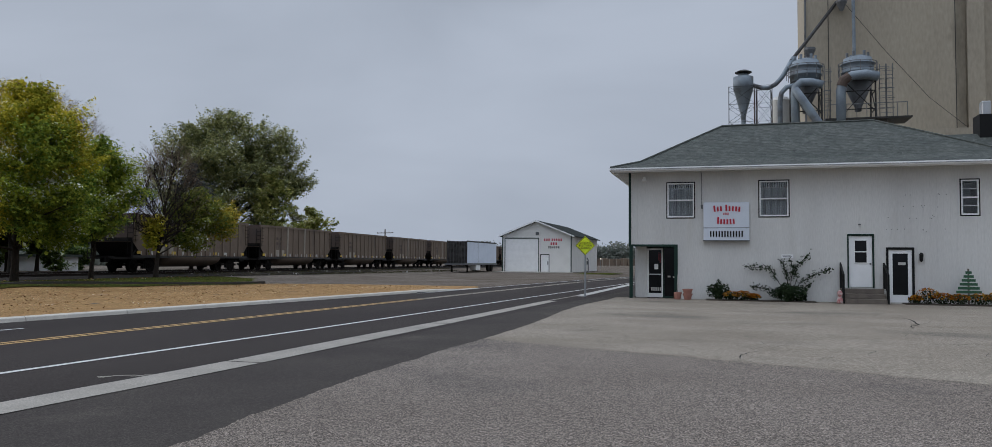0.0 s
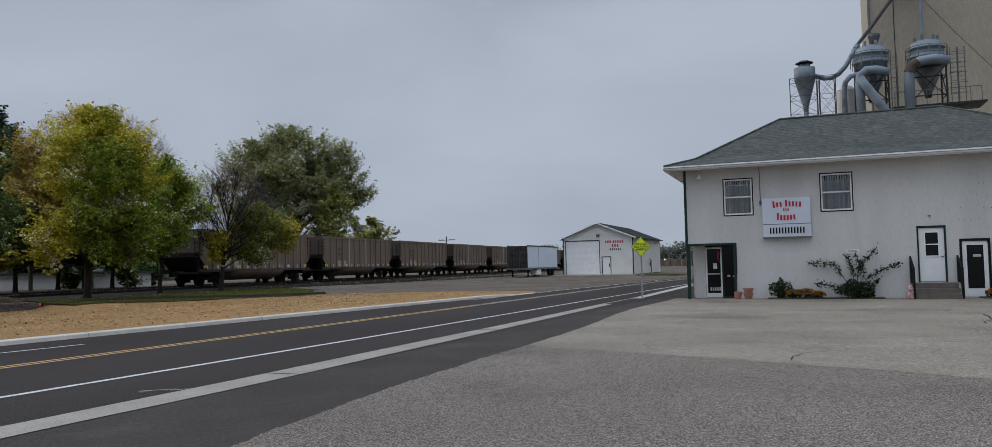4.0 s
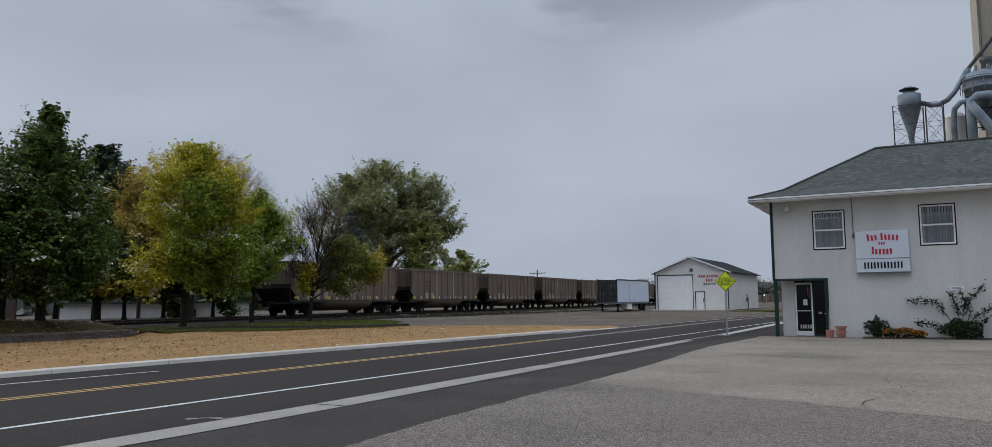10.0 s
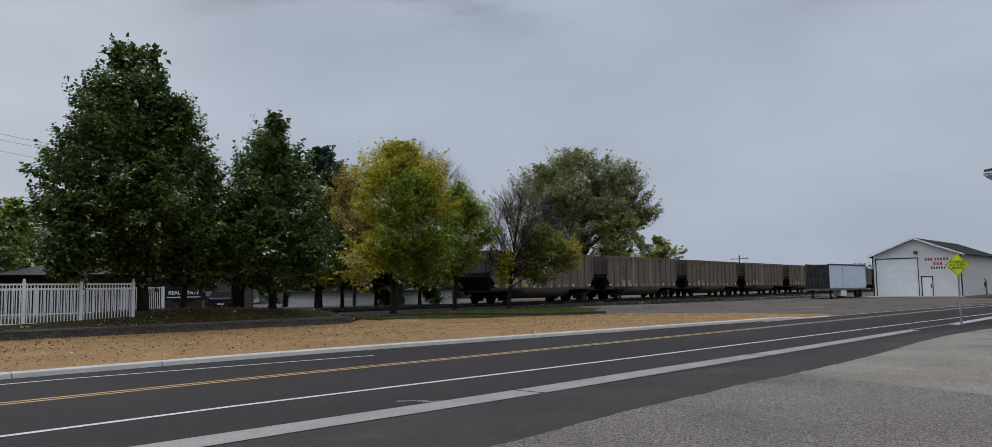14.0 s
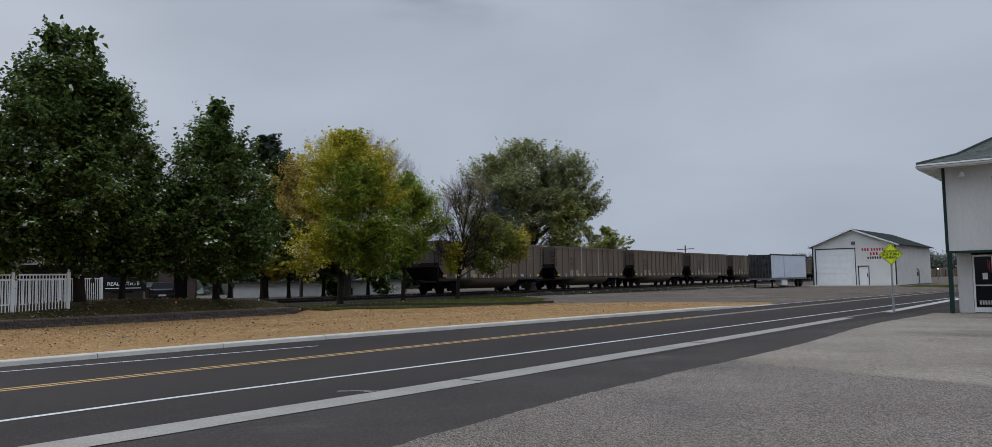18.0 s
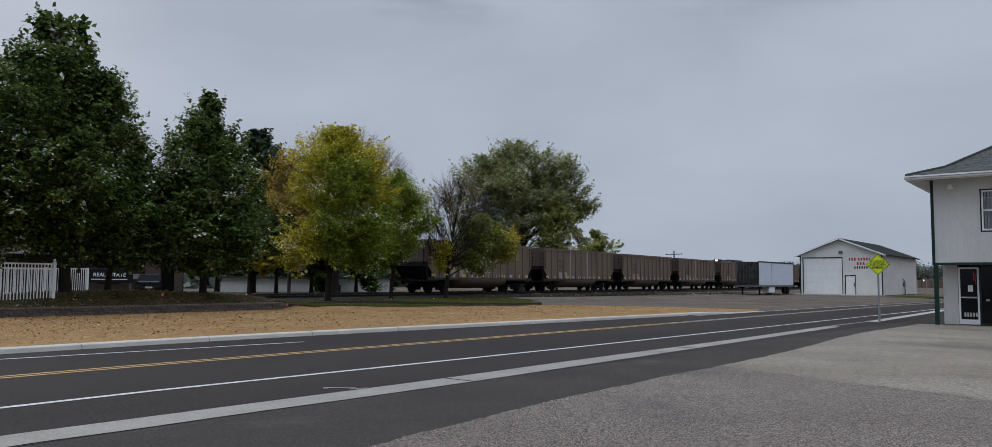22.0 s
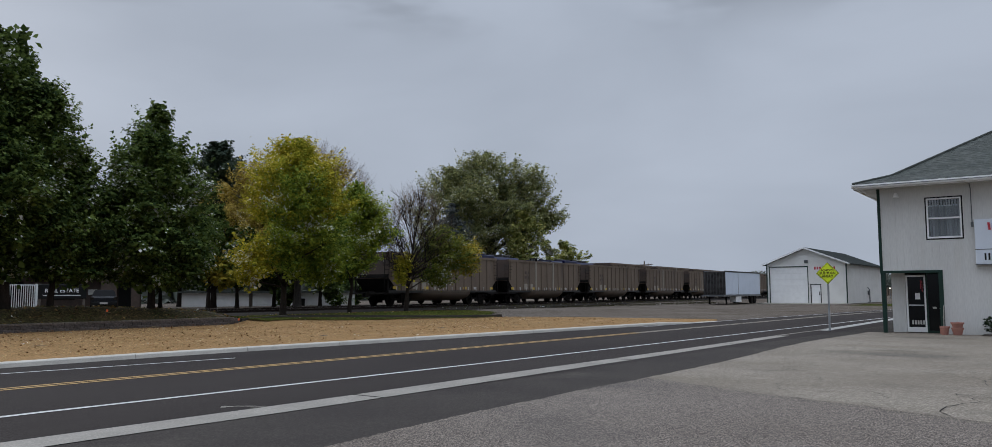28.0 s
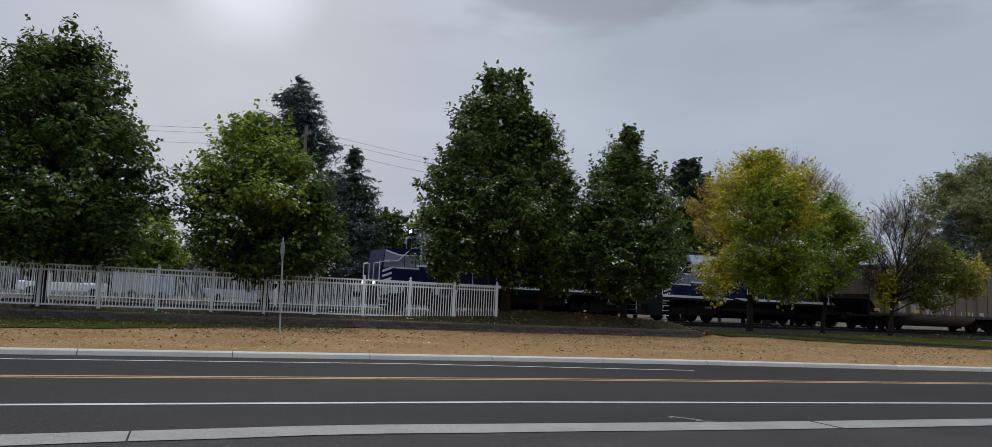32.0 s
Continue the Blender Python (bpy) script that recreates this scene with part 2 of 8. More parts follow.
M_WORN_WHITE = mat("worn_white_paint", (0.4, 0.39, 0.37), (0.3, 0.29, 0.27), 3.0, 0.75, bump=0.2, bscale=90, fine=0.2)
M_FAR_LINE = mat("distance_paled_paint", (0.36, 0.31, 0.24), (0.27, 0.24, 0.2), 3.0, 0.75, bump=0.2, bscale=90, fine=0.2)
M_STRAW = mat("straw_mulch", (0.305, 0.185, 0.083), (0.25, 0.148, 0.065), 0.5, 0.95, bump=0.7, bscale=34, fine=0.35, spec=0.05, stain=(0.21, 0.118, 0.05), stain_scale=1.3, stain_at=0.62, speck=(30, 0.4))
M_GRASS = mat("lawn", (0.034, 0.031, 0.011), (0.058, 0.042, 0.018), 0.9, 0.95, bump=0.7, bscale=25, fine=0.5, stain=(0.088, 0.058, 0.026), stain_scale=1.1, speck=(14, 0.6), spec=0.1)
M_GREEN_GRASS = mat("green_grass", (0.036, 0.05, 0.011), (0.06, 0.06, 0.017), 1.5, 1.0, bump=0.7, bscale=25, fine=0.5, stain=(0.11, 0.07, 0.024), stain_scale=2.5, stain_at=0.6, speck=(14, 0.6), spec=0.0)
M_DIRT = mat("gravel_yard", (0.108, 0.09, 0.074), (0.138, 0.117, 0.098), 0.25, 1.0, bump=0.7, bscale=14, fine=0.35, stain=(0.078, 0.064, 0.05), stain_scale=0.4, stain_at=0.57, speck=(24, 0.4), stretch=(0.8, 0.6, 1), spec=0.0)
M_OFFICEROOF = mat("brown_roof_felt", (0.05, 0.043, 0.037), rough=0.9)
M_NOSE = mat("polished_nose_steel", (0.11, 0.105, 0.105), (0.05, 0.048, 0.048), 2.2, 0.3, 0.85, bump=0.5, bscale=3)
M_TINT = mat("tinted_glass", (0.005, 0.005, 0.006), rough=0.4, bump=0.0, spec=0.1)
M_CARDARK = mat("dark_car_paint", (0.008, 0.009, 0.012), rough=0.25, bump=0.0)
M_BALLAST = mat("track_ballast", (0.016, 0.013, 0.011), (0.025, 0.02, 0.017), 1.5, 0.95, bump=1.0, bscale=12, fine=0.5, spec=0.1)
M_RAIL = mat("rusty_rail_steel", (0.024, 0.016, 0.012), rough=0.7, bump=0.1, spec=0.2)
M_RAILHEAD = mat("worn_rail_head", (0.3, 0.28, 0.26), rough=0.35, metal=0.8, bump=0.05)
M_TIE = mat("creosote_tie", (0.022, 0.017, 0.014), rough=0.9, spec=0.1)
M_WALLBLOCK = mat("retaining_block", (0.098, 0.079, 0.07), (0.072, 0.06, 0.054), 3.0, 0.95, bump=0.6, bscale=22, vary=0.25, speck=(25, 0.4))
M_CAPBLOCK = mat("wall_cap_block", (0.125, 0.1, 0.082), (0.09, 0.075, 0.062), 3.0, 0.95, bump=0.5, bscale=24, vary=0.18, speck=(25, 0.4))
M_FENCE = mat("white_vinyl", (0.78, 0.78, 0.77), (0.7, 0.7, 0.69), 1.0, 0.5, bump=0.0, fine=0.04)
M_SIDING = mat("white_metal_siding", (0.62, 0.61, 0.58), (0.545, 0.535, 0.51), 0.8, 0.55, bump=0.05, bscale=30, fine=0.06, stain=(0.52, 0.505, 0.47), stain_scale=1.3, stain_at=0.62, stretch=(1, 1, 0.15))
M_SIDING_SHED = mat("shed_siding", (0.70, 0.69, 0.66), (0.64, 0.63, 0.6), 0.8, 0.55, bump=0.05, bscale=30, fine=0.05)
M_WHITE = mat("white_paint", (0.8, 0.8, 0.79), (0.74, 0.74, 0.73), 2.0, 0.45, bump=0.03, fine=0.05)
M_GREEN = mat("dark_green_trim", (0.011, 0.034, 0.025), rough=0.5, bump=0.05, spec=0.25)
M_SHEDROOF = mat("dark_shed_roof", (0.014, 0.018, 0.016), (0.02, 0.024, 0.021), 1.0, 0.9, bump=0.3, bscale=14, spec=0.1)
M_BLACK = mat("black_trim", (0.008, 0.008, 0.008), rough=0.6, bump=0.05, spec=0.2)
M_SHINGLE = mat("green_shingle", (0.046, 0.053, 0.047), (0.06, 0.066, 0.058), 0.9, 0.9, bump=0.5, bscale=26, fine=0.35, stain=(0.036, 0.041, 0.038), stain_scale=2.2, stain_at=0.55, vary=0.02, speck=(7, 0.3))
M_SOFFIT = mat("soffit", (0.6, 0.6, 0.58), rough=0.6, bump=0.0)
M_DARKGLASS = mat("dark_window_glass", (0.008, 0.009, 0.01), rough=0.1, bump=0.0, spec=0.2)
M_BLIND = mat("vertical_blind", (0.62, 0.62, 0.61), (0.5, 0.5, 0.5), 2.0, 0.6, bump=0.0, vary=0.25)
M_SILO = mat("silo_concrete", (0.37, 0.325, 0.25), (0.31, 0.27, 0.208), 0.18, 0.9, bump=0.3, bscale=6, fine=0.1, stain=(0.17, 0.145, 0.112), stain_scale=0.3, stain_at=0.6, stretch=(1, 1, 0.3))
M_GALV = mat("galvanised_steel", (0.2, 0.24, 0.27), (0.145, 0.172, 0.2), 1.2, 0.55, 0.1, bump=0.08, bscale=18, stain=(0.08, 0.07, 0.065), stain_at=0.55)
M_STEEL = mat("grey_steel", (0.13, 0.135, 0.14), rough=0.5, metal=0.2, bump=0.05)
M_DARKSTEEL = mat("dark_steel", (0.035, 0.033, 0.031), rough=0.6, metal=0.3, bump=0.1)
M_HOPPER = mat("dusty_hopper_paint", (0.162, 0.119, 0.086), (0.128, 0.093, 0.067), 0.5, 0.8, bump=0.12, bscale=25, stain=(0.09, 0.068, 0.053), stain_scale=0.8, stain_at=0.57, stretch=(1, 1, 0.35), vary=0.05)
M_HOPPER_END = mat("hopper_end_paint", (0.095, 0.066, 0.052), (0.07, 0.05, 0.04), 0.8, 0.85, bump=0.1, stain=(0.07, 0.056, 0.05), stain_scale=0.8)
M_HOPPER_PALE = mat("pale_hopper_panel", (0.33, 0.29, 0.24), rough=0.8)
M_TRUCK = mat("bogie_iron", (0.009, 0.008, 0.007), (0.016, 0.013, 0.011), 3.0, 0.85, bump=0.3, spec=0.15)
M_YELLOW = mat("yellow_mark", (0.6, 0.4, 0.05), rough=0.6, bump=0.0)
M_PALEMARK = mat("pale_mark", (0.5, 0.48, 0.45), rough=0.7, bump=0.0)
M_BLUE = mat("locomotive_blue", (0.0045, 0.0068, 0.043), (0.006, 0.009, 0.052), 1.0, 0.4, bump=0.05, spec=0.25)
M_LOCOGREY = mat("locomotive_grey", (0.22, 0.24, 0.3), rough=0.5, bump=0.05)
M_LOCOWHITE = mat("locomotive_white", (0.72, 0.73, 0.75), rough=0.5, bump=0.05)
M_BARK = mat("bark", (0.035, 0.027, 0.021), (0.022, 0.018, 0.015), 6.0, 0.95, bump=0.9, bscale=30, fine=0.3, stretch=(1, 1, 0.25), spec=0.1)
M_BARK_GREY = mat("grey_bark", (0.075, 0.065, 0.058), (0.05, 0.045, 0.041), 6.0, 0.95, bump=0.8, bscale=30, fine=0.3, stretch=(1, 1, 0.25))
M_BRICK = mat("brown_brick", (0.06, 0.04, 0.032), (0.045, 0.032, 0.026), 3.0, 0.9, bump=0.3, bscale=12)
M_BRICKPALE = mat("porch_brick", (0.1, 0.07, 0.055), (0.08, 0.058, 0.046), 3.0, 0.9, bump=0.4, bscale=12)
M_SIGN = mat("sign_aluminium", (0.45, 0.46, 0.47), rough=0.4, metal=0.6, bump=0.0)
M_FLUO = mat("fluorescent_sign", (0.8, 0.92, 0.03), rough=0.4, bump=0.0, fine=0.02)
M_RED = mat("red_letter", (0.5, 0.03, 0.05), rough=0.5, bump=0.0)
M_PANEL = mat("sign_face", (0.62, 0.66, 0.72), (0.58, 0.62, 0.68), 1.0, 0.4, bump=0.0, fine=0.03)
M_TERRA = mat("terracotta", (0.38, 0.18, 0.14), rough=0.85)
M_SOIL = mat("dark_soil", (0.05, 0.038, 0.028), rough=0.95)
M_WOOD = mat("weathered_wood", (0.16, 0.135, 0.11), (0.12, 0.1, 0.085), 3.0, 0.9, bump=0.4, stretch=(1, 1, 0.2))
M_PALEGREY = mat("pale_grey_paint", (0.4, 0.41, 0.42), rough=0.5, bump=0.02)
M_OLDTIMBER = mat("dark_old_timber", (0.05, 0.042, 0.035), (0.035, 0.03, 0.025), 3.0, 0.9, bump=0.4, stretch=(1, 0.2, 1), vary=0.15)
M_TRAILER = mat("blue_white_trailer_paint", (0.6, 0.66, 0.75), (0.54, 0.6, 0.69), 1.0, 0.4, bump=0.02, fine=0.04)
M_BLUETARP = mat("pale_blue_cover", (0.3, 0.37, 0.43), rough=0.6)
L_MAPLE = leafy("dark_green_leaves", [(0.027, 0.05, 0.015), (0.054, 0.094, 0.024), (0.097, 0.148, 0.036), (0.155, 0.208, 0.05)], 0.33, 0.05, 0.65)
L_ASHGREEN = leafy("green_ash_leaves", [(0.075, 0.13, 0.02), (0.15, 0.23, 0.034), (0.25, 0.335, 0.046), (0.39, 0.43, 0.055)], 0.38, 0.06, 0.65)
L_LIME = leafy("turning_green_leaves", [(0.06, 0.12, 0.024), (0.13, 0.21, 0.036), (0.235, 0.32, 0.05), (0.38, 0.42, 0.065)])
L_YELLOW = leafy("yellow_green_leaves", [(0.19, 0.21, 0.02), (0.36, 0.35, 0.026), (0.53, 0.45, 0.035), (0.63, 0.51, 0.055)], 0.36)
L_PALEBROWN = leafy("pale_autumn_leaves", [(0.24, 0.165, 0.05), (0.42, 0.32, 0.07), (0.6, 0.47, 0.1)], 0.36)
L_ASH = leafy("ash_leaves", [(0.08, 0.13, 0.02), (0.19, 0.25, 0.03), (0.36, 0.37, 0.04), (0.6, 0.47, 0.03)], 0.38)
L_PALELIME = leafy("pale_turning_leaves", [(0.14, 0.18, 0.05), (0.27, 0.3, 0.08), (0.45, 0.42, 0.13)])
L_DULLASH = leafy("dull_ash_leaves", [(0.06, 0.095, 0.022), (0.115, 0.16, 0.034), (0.19, 0.225, 0.045), (0.3, 0.3, 0.055)], 0.34)
L_GOLD = leafy("golden_ash_leaves", [(0.2, 0.2, 0.03), (0.42, 0.33, 0.04), (0.58, 0.42, 0.06)])
L_OLIVE = leafy("poplar_leaves", [(0.095, 0.12, 0.052), (0.17, 0.2, 0.085), (0.26, 0.285, 0.115), (0.4, 0.385, 0.15)], 0.36, 0.1, 0.65)
# far leaves tinted pale grey-green to stand for the haze before them
L_HAZED_WOOD = leafy("haze_paled_foliage", [(0.15, 0.17, 0.145), (0.18, 0.195, 0.16), (0.21, 0.22, 0.185)])
L_SHRUB = leafy("dark_shrub_leaves", [(0.012, 0.022, 0.012), (0.025, 0.042, 0.02), (0.05, 0.075, 0.035)])
M_TWIG = mat("fine_twigs", (0.2, 0.15, 0.1), (0.14, 0.105, 0.075), 6.0, 0.95, bump=0.3, bscale=30)
L_GREYCON = leafy("grey_conifer_needles", [(0.05, 0.06, 0.058), (0.085, 0.098, 0.095), (0.13, 0.14, 0.13)], 0.1)
L_SPRUCE = leafy("blue_spruce_needles", [(0.03, 0.04, 0.039), (0.05, 0.062, 0.06), (0.085, 0.1, 0.097)], 0.1)
L_DARKSPRUCE = leafy("dark_conifer_needles", [(0.028, 0.044, 0.03), (0.05, 0.075, 0.048), (0.09, 0.115, 0.07)], 0.1)
L_ORANGE = leafy("marigold_flowers", [(0.35, 0.09, 0.01), (0.5, 0.17, 0.015), (0.45, 0.26, 0.03)])
L_FALLEN = leafy("fallen_leaves", [(0.10, 0.05, 0.02), (0.2, 0.1, 0.035), (0.33, 0.22, 0.09)])
L_DEADLEAF = leafy("dead_brown_leaves", [(0.1, 0.045, 0.02), (0.18, 0.085, 0.034), (0.27, 0.14, 0.06)])
L_BRUSH = leafy("dry_brush", [(0.03, 0.032, 0.014), (0.06, 0.052, 0.026), (0.1, 0.085, 0.048)])
L_TUFT = leafy("grass_blades", [(0.05, 0.075, 0.02), (0.09, 0.115, 0.03), (0.16, 0.14, 0.06)])

L_STRAW = leafy("straw_stalk", [(0.3, 0.2, 0.09), (0.46, 0.33, 0.16), (0.58, 0.44, 0.24)])
M_ORNAMENT = mat("ornament_green", (0.03, 0.1, 0.05), rough=0.6)
M_DOLL = mat("figure_paint", (0.34, 0.07, 0.07), (0.5, 0.42, 0.4), 9.0, 0.6)
M_FLAG = mat("orange_flag", (0.75, 0.13, 0.03), rough=0.6, bump=0.0)

# ---------------------------------------------------------------- small builders
def link(name, bm, material, parent=None, label="", smooth=False):
    me = bpy.data.meshes.new(name)
    bm.to_mesh(me)
    bm.free()
    me.materials.append(material)
    if smooth:
        for p in me.polygons:
            p.use_smooth = True
    ob = new(name, me)
    ob.parent = parent
    if label:
        ob["label"] = label
    return ob


def part(name, bm, material, parent, label="", smooth=False):
    return link(name, bm, material, parent, label, smooth)


def thing(name, label, category, m=None, group="", kind=""):
    e = new(name)
    e.empty_display_size = 0.3
    if m is not None:
        e.matrix_basis = m
    return tagged(e, label, category, group, kind)


def structure(name, bm, material, label, smooth=False):
    return tagged(link(name, bm, material, None, "", smooth), label, "", "", "structure")


def box(bm, x0, x1, y0, y1, z0, z1):
    v = [bm.verts.new(p) for p in ((x0, y0, z0), (x1, y0, z0), (x1, y1, z0), (x0, y1, z0), (x0, y0, z1), (x1, y0, z1), (x1, y1, z1), (x0, y1, z1))]
    for q in ((3, 2, 1, 0), (4, 5, 6, 7), (0, 1, 5, 4), (1, 2, 6, 5), (2, 3, 7, 6), (3, 0, 4, 7)):
        bm.faces.new([v[i] for i in q])
    return v


def boxes(*rows):
    bm = bmesh.new()
    for r in rows:
        box(bm, *r)
    return bm


def soft_box(x0, x1, y0, y1, z0, z1, r=0.02, seg=1):
    bm = boxes((x0, x1, y0, y1, z0, z1))
    bmesh.ops.bevel(bm, geom=bm.edges[:], offset=r, segments=seg, affect="EDGES", profile=0.5)
    return bm


def tube(bm, a, b, ra, rb=None, n=10, caps=True):
    """A tapered round bar from a to b."""
    a, b = Vector(a), Vector(b)
    rb = ra if rb is None else rb
    w = (b - a).normalized()
    u = w.orthogonal().normalized()
    v = w.cross(u)
    ring = [[bm.verts.new(p + (u * math.cos(k) + v * math.sin(k)) * r) for k in (2 * math.pi * i / n for i in range(n))] for p, r in ((a, ra), (b, rb))]
    for i in range(n):
        j = (i + 1) % n
        bm.faces.new((ring[0][i], ring[0][j], ring[1][j], ring[1][i]))
    if caps:
        bm.faces.new(ring[0][::-1]), bm.faces.new(ring[1])
    return bm


def lathe(bm, rows, n=20, at=(0, 0, 0)):
    """A turned body from (radius, height) rows."""
    rings = []
    for r, z in rows:
        rings.append([bm.verts.new((at[0] + r * math.cos(2 * math.pi * i / n), at[1] + r * math.sin(2 * math.pi * i / n), at[2] + z)) for i in range(n)])
    for a, b in zip(rings, rings[1:]):
        for i in range(n):
            j = (i + 1) % n
            bm.faces.new((a[i], a[j], b[j], b[i]))
    bm.faces.new(rings[0][::-1]), bm.faces.new(rings[-1])
    return bm


def pipe(bm, pts, r, n=10):
    """A round pipe along a line of points, with mitred bends."""
    pts = [Vector(p) for p in pts]
    rings = []
    for i, p in enumerate(pts):
        d = (pts[min(i + 1, len(pts) - 1)] - pts[max(i - 1, 0)]).normalized()
        u = d.cross(Vector((0.13, 0.97, 0.2))).normalized()
        v = d.cross(u)
        rings.append([bm.verts.new(p + (u * math.cos(k) + v * math.sin(k)) * r) for k in (2 * math.pi * j / n for j in range(n))])
    for a, b in zip(rings, rings[1:]):
        for i in range(n):
            j = (i + 1) % n
            bm.faces.new((a[i], a[j], b[j], b[i]))
    bm.faces.new(rings[0][::-1]), bm.faces.new(rings[-1])
    return bm


def cells(x0, x1, z0, z1, holes):
    """The rectangles that are left of a wall once its openings are cut out."""
    xs = sorted({x0, x1, *[v for h in holes for v in h[:2] if x0 < v < x1]})
    out = []
    for a, b in zip(xs, xs[1:]):
        m = (a + b) / 2
        cuts = sorted((h[2], h[3]) for h in holes if h[0] < m < h[1])
        z = z0
        for lo, hi in cuts:
            if lo > z + 1e-6:
                out.append((a, b, z, lo))
            z = max(z, hi)
        if z < z1 - 1e-6:
            out.append((a, b, z, z1))
    return out


def raw(name, verts, faces, material, parent=None, smooth=False):
    me = bpy.data.meshes.new(name)
    me.from_pydata(verts, [], faces)
    me.materials.append(material)
    if smooth:
        me.polygons.foreach_set("use_smooth", [True] * len(me.polygons))
    ob = new(name, me)
    ob.parent = parent
    return ob


def quads(name, centres, sizes, material, parent, rng, flat=0.0, ratio=0.62):
    """Many small folded leaves, each of its own tilt; flat: how far they lie level."""
    n = len(centres)
    d = rng.normal(size=(n, 3))
    d[:, 2] *= 1 - flat
    d /= np.linalg.norm(d, axis=1)[:, None] + 1e-9
    e = rng.normal(size=(n, 3))
    e[:, 2] *= 1 - flat
    e -= (e * d).sum(1)[:, None] * d
    e /= np.linalg.norm(e, axis=1)[:, None] + 1e-9
    nn = np.cross(d, e)
    s = np.asarray(sizes).reshape(-1, 1) * np.ones((n, 1))
    v = np.empty((n, 4, 3))
    v[:, 0] = centres - d * s * 0.5
    v[:, 1] = centres + e * s * ratio * 0.5 + nn * s * 0.12
    v[:, 2] = centres + d * s * 0.5
    v[:, 3] = centres - e * s * ratio * 0.5 + nn * s * 0.12
    me = bpy.data.meshes.new(name)
    me.vertices.add(4 * n)
    me.vertices.foreach_set("co", v.ravel())
    me.loops.add(4 * n)
    me.loops.foreach_set("vertex_index", np.arange(4 * n, dtype=np.int32))
    me.polygons.add(n)
    me.polygons.foreach_set("loop_start", np.arange(0, 4 * n, 4, dtype=np.int32))
    me.update(calc_edges=True)
    me.materials.append(material)
    ob = new(name, me)
    ob.parent = parent
    return ob

# ---------------------------------------------------------------- ground and road
TRACK_TURN = 4.0
TAN = math.tan(radians(TRACK_TURN))
RAIL_Z = 0.6


def track_x(y, off):
    """x of a line that runs with the tracks; off: metres to the far side of the near cars' face."""
    return -37.7 - off - (y - 42.0) * TAN


def bend(y):
    """The centre line swings slowly to the right as it goes away."""
    return max(0.0, y - 8) * 0.035 + max(0.0, y - 50) ** 2 * 0.0016


def edge_bend(y):
    return max(0.0, min(y, 15) - 6) * 0.055 + max(0.0, min(y, 33) - 15) * 0.042 + max(0.0, y - 33) * 0.05 + max(0.0, y - 60) ** 2 * 0.0018


def gutter_bend(y):
    return min(0.9, max(0.0, 3 - y) * 0.08) + max(0.0, min(y, 9) - 3) * 0.045 + max(0.0, y - 9) * 0.014


def kerb_bend(y):
    return 0.0 if y < 8 else 0.0075 * (y - 8) ** 2 if y < 15 else (y - 11.5) * 0.105


def smooth(a, b, v):
    t = min(1.0, max(0.0, (v - a) / (b - a)))
    return t * t * (3 - 2 * t)


WALL_X = -31.5
WALL_END = 24.6


def ground_z(x, y, edge_x=-17.95):
    east = -0.06
    far = smooth(46, 80, y)
    verge = 0.09 if x < edge_x + kerb_bend(y) else east
    if x < edge_x + kerb_bend(min(y, 42)):
        verge += (0.0 - verge) * far * smooth(-45, -30, x)
    walled = 1 - smooth(WALL_END - 0.4, WALL_END + 0.4, y)
    edge = WALL_X - 0.15
    hump = 0.46 * math.exp(-((y - 17) / 7) ** 2)
    high = 0.4 + (0.14 + hump) * smooth(edge, -33.5, x) - (0.12 + hump) * smooth(-34.5, -37.5, x)
    open_bank = 0.22 + 0.12 * smooth(-28.5, -32.5, x) - 0.1 * smooth(-33.9, -36.5, x)
    if x > edge:
        west = verge
        if x < -26 and walled < 1:
            west = verge + (open_bank - verge) * (1 - walled) * smooth(-26, -30.5, x) * (1 - far * smooth(-36, -30, x))
    else:
        west = high * walled + open_bank * (1 - walled) * (1 - far * smooth(-40, -31, x))
        if x < -37:
            west = max(west, 0.36)
    if x < -60:
        west += (0.2 - west) * smooth(-60, -75, x)
    return west if x < edge_x + kerb_bend(min(y, 42)) else east


def lerp_list(*knots):
    out = []
    for (a, b, n) in knots:
        out += [a + (b - a) * i / n for i in range(n)]
    return out + [knots[-1][1]]


def sheet(xs, ys, zf):
    verts = [(x, y, zf(x, y)) for y in ys for x in xs]
    w = len(xs)
    faces = [(j * w + i, j * w + i + 1, (j + 1) * w + i + 1, (j + 1) * w + i) for j in range(len(ys) - 1) for i in range(w - 1)]
    return verts, faces


gx = lerp_list((-2500, -300, 4), (-300, -75, 6), (-75, -47, 10), (-47, -34, 26), (-34, -31.66, 6)) + lerp_list((-31.64, -18.05, 24), (-18.05, -12, 12)) + lerp_list((-11.5, 60, 6), (60, 2500, 5))
gy = lerp_list((-2500, -60, 5), (-60, -14, 6), (-14, 24, 44), (24, 25.4, 8), (25.4, 60, 40), (60, 130, 20), (130, 400, 6), (400, 3500, 6))
gv, gf = sheet(gx, gy, lambda x, y: ground_z(x, y, -18.65) + (0.02 * noise.noise((x * 0.5, y * 0.5, 0)) if -60 < x < -19 and -14 < y < 60 else 0))
ground = tagged(raw("ground", gv, gf, M_DIRT, None, True), "grey gravel and trodden earth yard", "", "", "structure")


